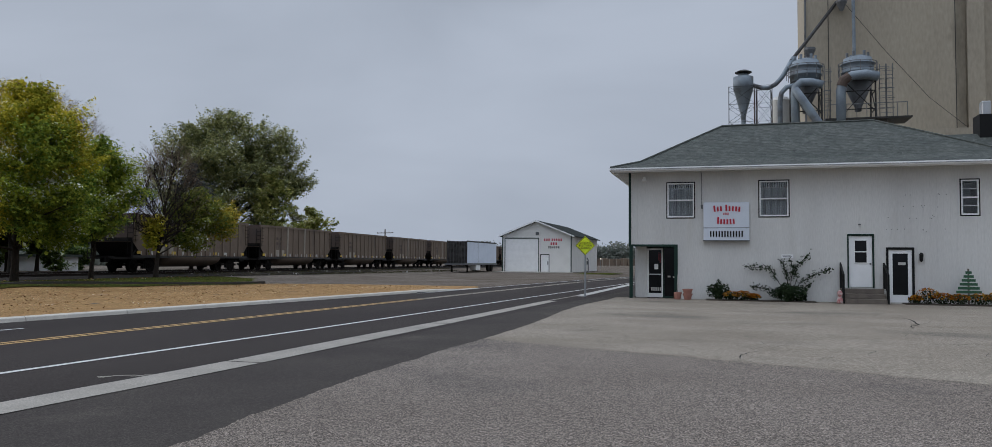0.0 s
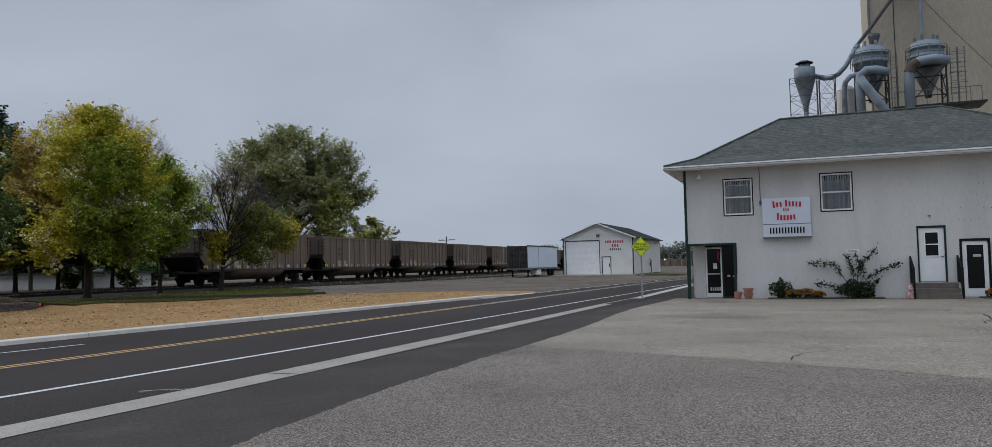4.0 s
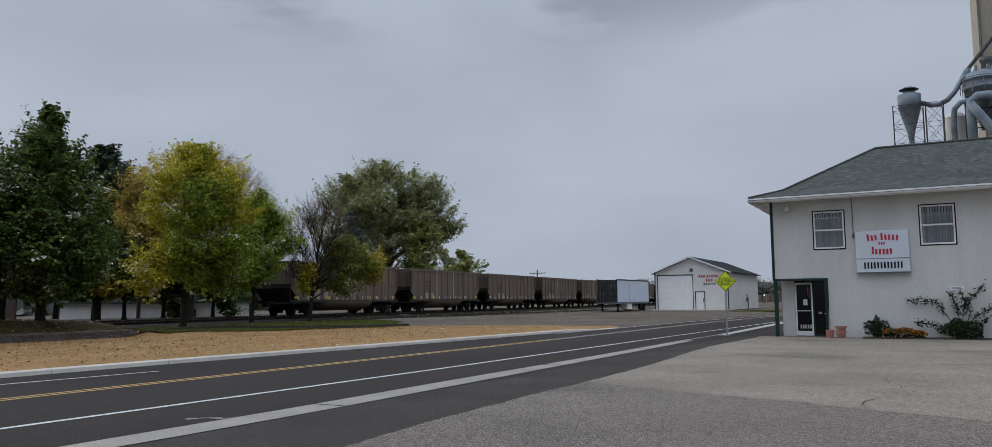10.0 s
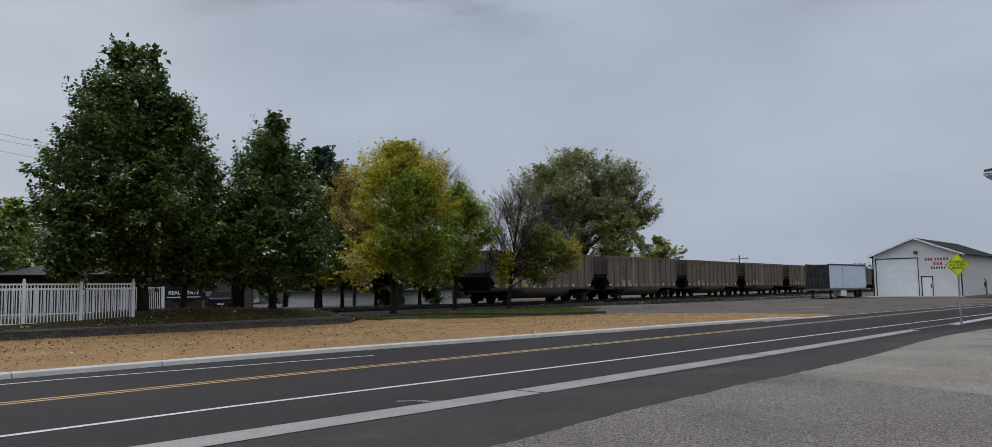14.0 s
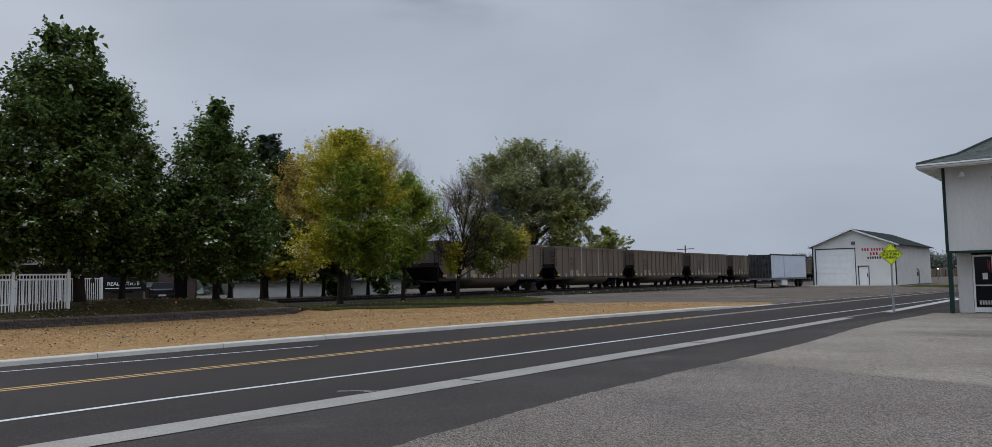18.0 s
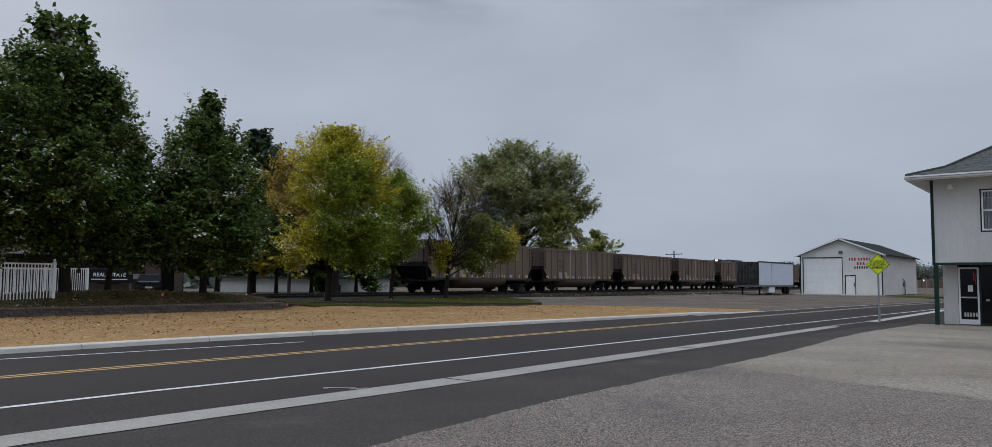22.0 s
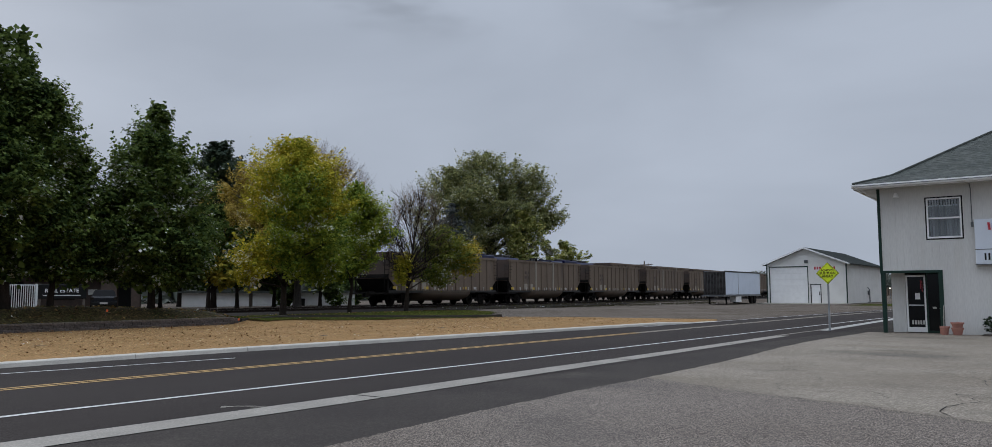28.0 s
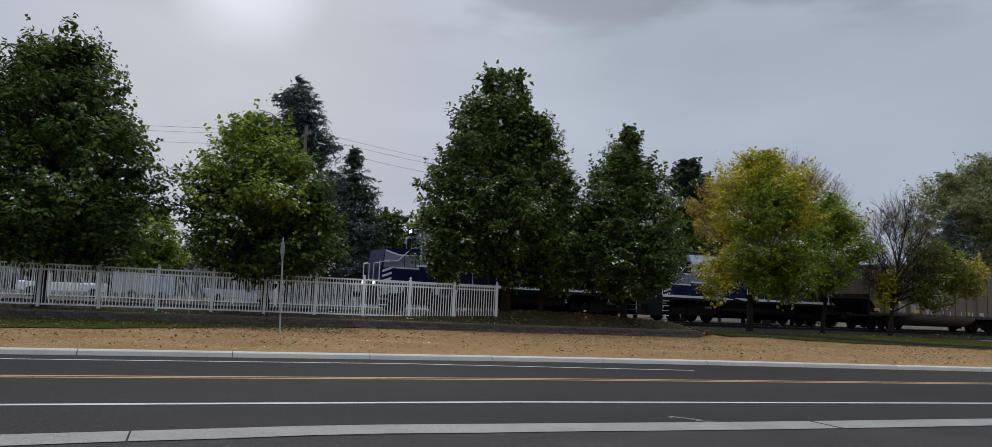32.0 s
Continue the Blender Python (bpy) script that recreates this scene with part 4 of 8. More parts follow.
# upper door on its steps
d2 = part("upper_door", soft_box(8.56, 9.41, 0.03, 0.09, 0.62, 2.62, 0.008), M_WHITE, shop, "white door with a half window, above the steps")
part("frame", boxes((8.5, 8.55, -0.03, 0.1, 0.58, 2.7), (9.42, 9.47, -0.03, 0.1, 0.58, 2.7), (8.55, 9.42, -0.03, 0.1, 2.64, 2.7)), M_GREEN, d2, "dark door frame")
part("pane", boxes((8.78, 9.20, 0.012, 0.028, 2.02, 2.44), (8.78, 9.20, 0.012, 0.028, 1.58, 1.98)), M_DARKGLASS, d2)
part("pane_frame", boxes((8.74, 8.78, 0.005, 0.03, 1.54, 2.48), (9.20, 9.24, 0.005, 0.03, 1.54, 2.48), (8.78, 9.20, 0.005, 0.03, 2.44, 2.48), (8.78, 9.20, 0.005, 0.03, 1.98, 2.02), (8.78, 9.20, 0.005, 0.03, 1.54, 1.58)), M_WHITE, d2)
part("knob", lathe(bmesh.new(), ((0.02, 0), (0.035, 0.02), (0.035, 0.05), (0.01, 0.06)), 10, (9.33, 0.0, 1.5)), M_STEEL, d2)
d3 = part("lower_door", boxes((9.98, 10.12, 0.02, 0.08, 0.06, 2.08), (10.66, 10.80, 0.02, 0.08, 0.06, 2.08), (10.12, 10.66, 0.02, 0.08, 1.94, 2.08), (10.12, 10.66, 0.02, 0.08, 0.06, 0.34)), M_WHITE, shop, "white storm door with dark glass")
part("pane", boxes((10.12, 10.66, 0.045, 0.055, 0.34, 1.94)), M_DARKGLASS, d3)
part("notice", boxes((10.32, 10.58, 0.03, 0.044, 1.5, 1.6)), M_PALEMARK, d3, "small notice")
part("frame", boxes((9.89, 9.97, -0.03, 0.1, 0.0, 2.18), (10.81, 10.88, -0.03, 0.1, 0.0, 2.18), (9.97, 10.81, -0.03, 0.1, 2.1, 2.18)), M_BLACK, d3, "black door frame")
# roof: a hip with flared eaves, front gutter and soffit
ov = 0.72
def hip(x0, x1, y0, y1, z0, z1, inset, right=0.0):
    rows = []
    ym = (y0 + y1) / 2
    for k in range(9):
        s = k / 8
        z = z0 + (z1 - z0) * (0.62 * s if s < 0.25 else 0.155 + 1.127 * (s - 0.25))
        dx, dy = inset * s, (ym - y0) * s
        rows.append([(x0 + dx, y0 + dy, z), (x1 - dx - right * s, y0 + dy, z), (x1 - dx - right * s, y1 - dy, z), (x0 + dx, y1 - dy, z)])
    return rows


def hip_mesh(rows, skip=0):
    bm = bmesh.new()
    rv = [[bm.verts.new(p) for p in r] for r in rows]
    for a, b in zip(rv, rv[1:]):
        for i in range(4):
            j = (i + 1) % 4
            bm.faces.new((a[i], a[j], b[j], b[i]))
    bm.faces.new(rv[0][::-1])
    bmesh.ops.remove_doubles(bm, verts=bm.verts[:], dist=0.002)
    return bm


R0 = hip(-ov, SW + ov, -ov, SD + ov, SH + 0.12, 7.86, 4.45, 1.25)
roof = part("roof", hip_mesh(R0), M_SHINGLE, shop, "green asphalt shingle hipped roof")
# shingle courses, proud by a few millimetres, on the front and the side slope
NC = 30
def roof_at(s):
    k = min(7.999, s * 8)
    i = int(k)
    return [tuple(a + (b - a) * (k - i) for a, b in zip(p, q)) for p, q in zip(R0[i], R0[i + 1])]


for c in range(NC):
    a, b = roof_at(c / NC), roof_at((c + 1.05) / NC if c < NC - 1 else 1.0)
    for i, j in ((0, 1), (3, 0)):
        v = [Vector(a[i]), Vector(a[j]), Vector(b[j]), Vector(b[i])]
        nrm = (v[1] - v[0]).cross(v[3] - v[0]).normalized()
        lo, hi = nrm * 0.008, nrm * 0.004
        crs = bmesh.new()
        q = [crs.verts.new(p) for p in (v[0] + lo, v[1] + lo, v[2] + hi, v[3] + hi, v[0], v[1])]
        crs.faces.new(q[:4])
        crs.faces.new((q[4], q[5], q[1], q[0]))
        part("shingle_course", crs, M_SHINGLE, roof)
for a, b in ((R0[0][0], None), (R0[0][1], None)):
    idx = R0[0].index(a)
    cap = bmesh.new()
    pipe(cap, [Vector(r[idx]) + Vector((0, 0, 0.02)) for r in R0], 0.05, 6)
    part("hip_cap", cap, M_SHINGLE, roof)
part("ridge_cap", tube(bmesh.new(), Vector(R0[-1][0]) + Vector((0, 0, 0.02)), Vector(R0[-1][1]) + Vector((0, 0, 0.02)), 0.06, n=6), M_SHINGLE, roof)
gm = bmesh.new()
prof = ((0, 0), (-0.10, 0.0), (-0.13, 0.05), (-0.13, 0.13), (-0.115, 0.13), (-0.1, 0.06), (0, 0.12))
va = [gm.verts.new((-ov - 0.03, -ov + p, SH - 0.04 + q)) for p, q in prof]
vb = [gm.verts.new((SW + ov, -ov + p, SH - 0.04 + q)) for p, q in prof]
for i in range(len(prof)):
    j = (i + 1) % len(prof)
    gm.faces.new((va[i], vb[i], vb[j], va[j]))
gm.faces.new(va[::-1]), gm.faces.new(vb)
part("rain_gutter", gm, M_WHITE, shop, "white eaves gutter")
# grey strip along the gutter's face, drawn in as its shadow line
part("drip_edge", boxes((-ov, SW + ov, -ov - 0.134, -ov - 0.131, SH + 0.015, SH + 0.035)), M_STEEL, shop, "dark strip painted as the shadow line of the gutter lip")
part("fascia", boxes((-ov, SW + ov, -ov, -ov + 0.03, SH - 0.08, SH + 0.11), (-ov, -ov + 0.03, -ov + 0.03, SD + ov, SH - 0.08, SH + 0.11)), M_WHITE, shop)
part("soffit", boxes((-ov + 0.03, SW + ov, -ov + 0.03, -0.001, SH - 0.03, SH + 0.0), (-ov + 0.03, -0.001, 0, SD + ov, SH - 0.03, SH)), M_SOFFIT, shop)
# conduit, wall lamps, wall sign, small plates
part("conduit", pipe(bmesh.new(), ((2.93, -0.03, 5.3), (2.96, -0.03, 5.1), (2.96, -0.03, 4.1), (2.96, -0.03, 3.9)), 0.014, 6), M_STEEL, shop)
part("conduit_box", boxes((2.92, 3.0, -0.06, -0.013, 3.75, 3.92)), M_STEEL, shop)
lm = bmesh.new()
tube(lm, (0.62, -0.0, 5.05), (0.62, -0.2, 5.05), 0.02, n=8)
lathe(lm, ((0.05, 0.0), (0.06, -0.04), (0.11, -0.17), (0.1, -0.175), (0.03, -0.04)), 12, (0.62, -0.2, 5.1))
part("flood_lamp", lm, M_WHITE, shop, "white barn lamp under the eaves")
lm = bmesh.new()
lathe(lm, ((0.02, 0), (0.06, 0.05), (0.075, 0.26), (0.09, 0.27), (0.03, 0.36)), 8, (11.1, -0.13, 1.62))
box(lm, 11.07, 11.13, -0.1, 0, 1.68, 1.78)
part("wall_lantern", lm, M_BLACK, shop, "black wall lantern beside the lower door")
part("plate", boxes((6.05, 6.5, -0.02, -0.013, 1.74, 1.88)), M_WHITE, shop, "small white plate")
part("plate_mark", boxes((6.1, 6.45, -0.024, -0.02, 1.78, 1.80), (6.1, 6.4, -0.024, -0.02, 1.825, 1.84)), M_STEEL, shop)
part("vent", lathe(bmesh.new(), ((0.05, 0), (0.05, 0.04)), 10, (8.95, -0.03, 3.05)), M_STEEL, shop)
hm = bmesh.new()
rg = np.random.default_rng(3)
for i in range(26):
    a, z = 9.9 + float(rg.uniform(0, 2.2)), 2.85 + 0.45 * int(rg.integers(0, 4)) + float(rg.normal(0, 0.03))
    box(hm, a, a + 0.03, -0.017, -0.013, z, z + 0.03)
part("bolt_mark", hm, M_STEEL, shop, "old bolt holes of a removed sign")

# painted sign on the facade
sg = thing("wall_sign", "white wall sign with red lettering shapes over a black number bar", "sign", SHOP @ pose(3.03, -0.2, 2.44))
part("panel", soft_box(0, 1.80, 0, 0.16, 0, 1.56, 0.015), M_PANEL, sg)
part("strip", boxes((0.0, 1.80, -0.006, 0.0, 0.50, 0.525)), M_STEEL, sg)
part("edging", boxes((-0.02, 1.82, -0.01, 0.17, -0.03, 0.0)), M_STEEL, sg)
def letter_bars(t, spec, material, depth=0.012):
    """Plain upright shapes of the size of letters, for writing that is not spelt out."""
    for x0, z0, w, h, tilt in spec:
        bm = boxes((-w * 0.36, w * 0.36, -depth, 0, 0, h))
        o = part("letter_shape", bm, material, t)
        o.matrix_basis = pose(x0 + w / 2, -0.004, z0, 0, tilt, 0)


letter_bars(sg, [(0.40 + 0.125 * i + (0.08 if i > 2 else 0), 1.17 + 0.03 * math.sin(i * 0.45), 0.1, 0.26 if i in (0, 3) else 0.2, (i - 3.5) * 1.5) for i in range(8)], M_RED)
letter_bars(sg, [(0.78 + 0.08 * i, 1.03, 0.06, 0.1, 0) for i in range(3)], M_RED)
letter_bars(sg, [(0.52 + 0.125 * i, 0.68 - 0.02 * math.sin(i * 0.6), 0.1, 0.28 if i == 0 else 0.2, (2.5 - i) * 1.5) for i in range(6)], M_RED)
letter_bars(sg, [(0.25 + 0.112 * i, 0.14, 0.075, 0.24, 0) for i in range(12)], M_BLACK)

# steps with rails
st = thing("entrance_steps", "grey wooden steps with dark handrails", "steps", SHOP @ pose(8.3, 0, 0))
for i in range(3):
    part("step", soft_box(0.0 if i < 2 else -0.1, 1.45, -1.0 + 0.3 * i, -0.02, 0.19 * i, 0.19 * (i + 1), 0.012), M_WOOD, st)
for x in (-0.06, 1.5):
    part("newel", boxes((x - 0.03, x + 0.03, -0.98, -0.92, 0.0, 1.1)), M_BLACK, st)
    part("newel", boxes((x - 0.03, x + 0.03, -0.1, -0.04, 0.57, 1.55)), M_BLACK, st)
    part("handrail", pipe(bmesh.new(), ((x, -0.97, 1.1), (x, -0.05, 1.55)), 0.035, 6), M_BLACK, st)
    for k in range(6):
        y = -0.85 + k * 0.13
        part("baluster", tube(bmesh.new(), (x, y, 0.25 + 0.5 * (y + 0.97)), (x, y, 1.12 + 0.48 * (y + 0.97)), 0.012, n=5), M_BLACK, st)

# ---------------------------------------------------------------- rear wing and stack of the shop
wing = thing("rear_wing", "lower rear wing with a green roof", "building", pose(7.18, 43.4, 0) @ Matrix.Scale(1.0285, 4))
part("wall", boxes((0, 14, 0, 7.6, 0, 5.9)), M_SIDING, wing)
part("roof", hip_mesh(hip(-0.5, 14.5, -0.5, 8.1, 5.9, 8.42, 2.6)), M_SHINGLE, wing)
stack = part("chimney", boxes((4.68, 6.0, 3.4, 4.6, 7.4, 9.4)), M_BLACK, wing, "dark chimney with a pale cowl")
part("cowl", soft_box(4.88, 5.3, 3.7, 4.2, 9.4, 10.14, 0.03), M_SIGN, stack)

# ---------------------------------------------------------------- grain elevator behind
elev = thing("grain_elevator", "tall weathered concrete grain elevator", "grain elevator", pose(6.35, 83, -0.24) @ Matrix.Scale(1.225, 4))
for x0, x1, y0 in ((0, 11.1, 0), (11.1, 11.9, 0.7), (11.9, 13.1, 0.2), (13.1, 30, 0.7)):
    part("concrete_bay", boxes((x0, x1, y0, 6, 0, 44)), M_SILO, elev)
for x in (0.02, 1.82, 11.0):
    part("joint", boxes((x, x + 0.05, -0.03, 0.0, 0, 44)), M_DARKSTEEL, elev)
part("downpipe", tube(bmesh.new(), (0.1, -0.12, 0), (0.1, -0.12, 44), 0.07, n=8), M_STEEL, elev)
part("downpipe", tube(bmesh.new(), (3.67, -0.7, 16.9), (3.57, -0.5, 44), 0.13, n=8), M_GALV, elev)
part("guy_cable", pipe(bmesh.new(), ((3.07, -0.7, 22.2), (5.92, -0.75, 18.25), (8.97, -0.75, 14.4), (11.97, -0.75, 11.6)), 0.02, 5), M_DARKSTEEL, elev)
for cx, cy, cz, cr in ((2.77, -0.7, 21.7, 0.42), (-0.1, -5.6, 16.75, 0.42)):
    part("hopper_cone", lathe(bmesh.new(), ((0.1, 0.0), (0.12, 0.0), (cr, 0.68), (cr, 0.85)), 10, (cx, cy, cz)), M_STEEL, elev)
part("annex", boxes((-8, 18, -9.5, -0.4, 0, 10.6)), M_SILO, elev, "flat-roofed concrete annex")


def filter_tank(x, y, z, parent):
    """A round dust filter: flanged drum over a cone on a steel frame."""
    t = part("filter_drum", lathe(bmesh.new(), ((1.04, 2.1), (1.07, 2.1), (1.07, 2.75), (1.15, 2.77), (1.15, 2.85), (1.07, 2.87), (1.07, 3.35), (1.17, 3.38), (1.17, 3.46), (1.0, 3.5), (0.95, 3.85), (0.5, 4.05), (0.2, 4.07)), 24, (x, y, z)), M_GALV, parent, "galvanised dust filter drum", True)
    part("cone", lathe(bmesh.new(), ((0.22, 0.0), (0.24, 0.3), (1.03, 2.1)), 20, (x, y, z)), M_STEEL, t, "", True)
    for sx in (-1, 1):
        for sy in (-1, 1):
            part("leg", tube(bmesh.new(), (x + sx, y + sy, z - 1.2), (x + sx, y + sy, z + 2.2), 0.06, n=6), M_DARKSTEEL, t)
        part("brace", tube(bmesh.new(), (x + sx, y - 1, z - 0.2), (x - sx, y - 1, z + 2.0), 0.035, n=5), M_DARKSTEEL, t)
        part("brace", tube(bmesh.new(), (x + sx, y - 1, z - 0.2), (x + sx, y + 1, z + 2.0), 0.035, n=5), M_DARKSTEEL, t)
    for zz in (0.0, 1.3, 2.2):
        for a, b in (((-1, -1), (1, -1)), ((1, -1), (1, 1)), ((-1, -1), (-1, 1))):
            part("girt", tube(bmesh.new(), (x + a[0], y + a[1], z + zz), (x + b[0], y + b[1], z + zz), 0.04, n=5), M_DARKSTEEL, t)
    for k in range(12):
        a = 2 * math.pi * k / 12
        part("guard_post", tube(bmesh.new(), (x + 1.3 * math.cos(a), y + 1.3 * math.sin(a), z + 2.5), (x + 1.3 * math.cos(a), y + 1.3 * math.sin(a), z + 3.5), 0.025, n=5), M_STEEL, t)
    for zz in (3.0, 3.5):
        pts = [(x + 1.3 * math.cos(2 * math.pi * k / 16), y + 1.3 * math.sin(2 * math.pi * k / 16), z + zz) for k in range(17)]
        part("guard_rail", pipe(bmesh.new(), pts, 0.025, 5), M_STEEL, t)
    for k in range(6):
        a = 2 * math.pi * k / 6
        part("valve_pot", tube(bmesh.new(), (x + 0.7 * math.cos(a), y + 0.7 * math.sin(a), z + 3.8), (x + 0.7 * math.cos(a), y + 0.7 * math.sin(a), z + 4.3), 0.1, n=8), M_GALV, t)
    return t


filt = thing("dust_filters", "galvanised dust filters with ducts on the elevator annex", "dust collector", pose(-0.01, 75, 12.74) @ Matrix.Scale(1.225, 4))
FZ = 1.9
filter_tank(4.7, 0, FZ, filt)
filter_tank(8.25, 0, FZ, filt)
part("duct", pipe(bmesh.new(), ((5.75, -1.3, 3.7), (4.9, -1.35, 3.95), (4.3, -1.4, 3.95), (3.9, -1.4, 3.6), (3.85, -1.4, 3.0), (3.9, -1.4, -0.1)), 0.3, 12), M_GALV, filt, "", True)
part("duct", pipe(bmesh.new(), ((3.8, -1.75, 3.4), (4.4, -1.75, 2.5), (5.5, -1.75, 0.7), (5.9, -1.75, 0.0)), 0.3, 12), M_GALV, filt, "", True)
part("duct", pipe(bmesh.new(), ((3.9, -1.1, 3.8), (3.3, -1.1, 3.7), (2.95, -1.1, 3.3), (2.85, -1.1, 2.6), (2.85, -1.1, -0.1)), 0.18, 12), M_GALV, filt, "", True)
part("duct", pipe(bmesh.new(), ((9.4, -1.35, 4.1), (8.6, -1.4, 4.3), (7.7, -1.4, 4.25), (7.1, -1.4, 3.9), (6.92, -1.4, 3.2), (6.92, -1.4, -0.1)), 0.33, 12), M_GALV, filt, "", True)
part("elbow_band", pipe(bmesh.new(), ((7.5, -1.42, 4.2), (7.12, -1.42, 3.92), (6.96, -1.42, 3.5)), 0.35, 12), M_HOPPER_END, filt, "rusty duct elbow")
for x in (6.1, 9.75, 10.2):
    bm = bmesh.new()
    for sx in (-0.2, 0.2):
        tube(bm, (x + sx, -0.8, 0), (x + sx, -0.8, 5.1), 0.03, n=5)
    for k in range(17):
        tube(bm, (x - 0.2, -0.8, 0.3 * k + 0.1), (x + 0.2, -0.8, 0.3 * k + 0.1), 0.018, n=4)
    for k in range(6):
        pts = [(x + 0.3 * math.cos(a), -0.85 - 0.3 * math.sin(a), 1.2 + 0.7 * k) for a in (math.pi * j / 8 for j in range(9))]
        pipe(bm, pts, 0.02, 4)
    part("cage_ladder", bm, M_STEEL, filt)
part("walkway", boxes((5.9, 11.5, -1.5, 1.2, 1.1, 1.22)), M_DARKSTEEL, filt)
for k in range(9):
    part("stanchion", tube(bmesh.new(), (6.0 + 0.65 * k, -1.45, 1.2), (6.0 + 0.65 * k, -1.45, 2.2), 0.025, n=5), M_STEEL, filt)
part("handrail", tube(bmesh.new(), (6.0, -1.45, 2.2), (11.2, -1.45, 2.2), 0.03, n=5), M_STEEL, filt)

cyc = thing("cyclone_separator", "galvanised cyclone on a lattice frame with a capped top", "cyclone", pose(0.38, 75, 12.74) @ Matrix.Scale(1.225, 4))
part("barrel", lathe(bmesh.new(), ((0.17, 1.6), (0.2, 2.0), (0.7, 3.9), (0.73, 3.92), (0.73, 4.85), (0.4, 4.95), (0.36, 5.15)), 24), M_GALV, cyc, "", True)
part("spout", tube(bmesh.new(), (0, 0, 0), (0, 0, 1.7), 0.17, n=14), M_GALV, cyc)
part("rain_cap", lathe(bmesh.new(), ((0.6, 5.18), (0.63, 5.22), (0.3, 5.38), (0.02, 5.42)), 20), M_DARKSTEEL, cyc)
bm = bmesh.new()
for x0, x1 in ((-1.05, 0.8), (0.95, 2.0)):
    c = [(x0, -0.9), (x1, -0.9), (x1, 0.9), (x0, 0.9)]
    for i in range(4):
        tube(bm, (*c[i], 0), (*c[i], 4.0), 0.03, n=5)
        for k in range(3):
            z0, z1 = k * 1.33, (k + 1) * 1.33
            a, b = c[i], c[(i + 1) % 4]
            tube(bm, (*a, z0), (*b, z1), 0.016, n=4), tube(bm, (*b, z0), (*a, z1), 0.016, n=4), tube(bm, (*a, z1), (*b, z1), 0.016, n=4)
part("lattice_frame", bm, M_DARKSTEEL, cyc)
part("feed_duct", pipe(bmesh.new(), ((0.7, 0, 4.2), (1.3, 0, 3.98), (1.8, 0, 3.95), (2.3, 0, 4.2), (2.75, 0, 4.7), (3.6, 0.1, 6.2)), 0.17, 12), M_GALV, cyc, "", True)
part("conveyor_spout", pipe(bmesh.new(), ((3.4, 0, 5.9), (4.9, 2.5, 8.2), (7.4, 6.55, 12.1)), 0.13, 8), M_DARKSTEEL, cyc)
tank = thing("storage_tank", "small pale ribbed steel tank", "tank", pose(3.75, 77, 12.74) @ Matrix.Scale(1.225, 4))
part("shell", lathe(bmesh.new(), ((0.66, 0), (0.66, 3.2), (0.69, 3.22), (0.5, 3.5), (0.1, 3.6)), 20), M_SIDING, tank)

# ---------------------------------------------------------------- white shed across the road
shed = thing("metal_shed", "white gabled metal shed with a roller door", "shed", pose(-31.55, 106.3, 0.05) @ Matrix.Scale(1.155, 4))
W, D, E, A = 8.5, 19.0, 4.35, 6.05
bm = bmesh.new()
SH_HOLES = [(0.35, 4.45, 0.0, 4.02), (4.72, 5.85, 0.0, 2.12)]
for a, b, z0, z1 in cells(0, W, 0, E, SH_HOLES):
    box(bm, a, b, 0, 0.14, z0, z1)
g = [bm.verts.new(p) for p in ((0, 0, E), (W, 0, E), (W / 2, 0, A), (0, 0.14, E), (W, 0.14, E), (W / 2, 0.14, A))]
for q in ((0, 1, 2), (5, 4, 3), (0, 2, 5, 3), (1, 4, 5, 2)):
    bm.faces.new([g[i] for i in q])
part("front_wall", bm, M_SIDING_SHED, shed)
for x in (0.0, W - 0.14):
    part("side_wall", boxes((x, x + 0.14, 0.14, D, 0, E)), M_SIDING_SHED, shed)
rb = bmesh.new()
for k in range(82):
    box(rb, W, W + 0.015, 0.1 + k * 0.23, 0.125 + k * 0.23, 0, E)
part("wall_ribs", rb, M_SIDING_SHED, shed)
part("back_wall", boxes((0.14, W - 0.14, D - 0.14, D, 0, E)), M_SIDING_SHED, shed)
for s in (-1, 1):
    bm = bmesh.new()
    xe = W / 2 + s * (W / 2 + 0.45)
    ze = E - 0.45 * (A - E) / (W / 2)
    v = [bm.verts.new(p) for y in (-0.45, D + 0.3) for p in ((W / 2, y, A + 0.06), (xe, y, ze + 0.06), (xe, y, ze + 0.16), (W / 2, y, A + 0.16))]
    for q in ((0, 1, 2, 3), (7, 6, 5, 4), (0, 4, 5, 1), (1, 5, 6, 2), (2, 6, 7, 3), (3, 7, 4, 0)):
        bm.faces.new([v[i] for i in q])
    part("roof", bm, M_SHEDROOF, shed, "dark shingled roof slope")
    bm = bmesh.new()
    v = [bm.verts.new(p) for y in (-0.49, -0.45) for p in ((W / 2, y, A + 0.0), (xe, y, ze + 0.0), (xe, y, ze + 0.165), (W / 2, y, A + 0.165))]
    for q in ((0, 1, 2, 3), (7, 6, 5, 4), (0, 4, 5, 1), (1, 5, 6, 2), (2, 6, 7, 3)):
        bm.faces.new([v[i] for i in q])
    part("barge_board", bm, M_WHITE, shed)
for x in (0.02, W - 0.02):
    part("corner_trim", boxes((x - 0.06, x + 0.06, -0.03, 0.05, 0, E)), M_GREEN, shed, "dark green corner trim")
rd = part("roller_door", boxes((0.35, 4.45, 0.05, 0.1, 0.0, 4.02)), M_WHITE, shed, "white sectional vehicle door")
for k in range(6):
    part("section", soft_box(0.36, 4.44, 0.03, 0.05, 0.02 + k * 0.667, 0.675 + k * 0.667, 0.008), M_WHITE, rd)
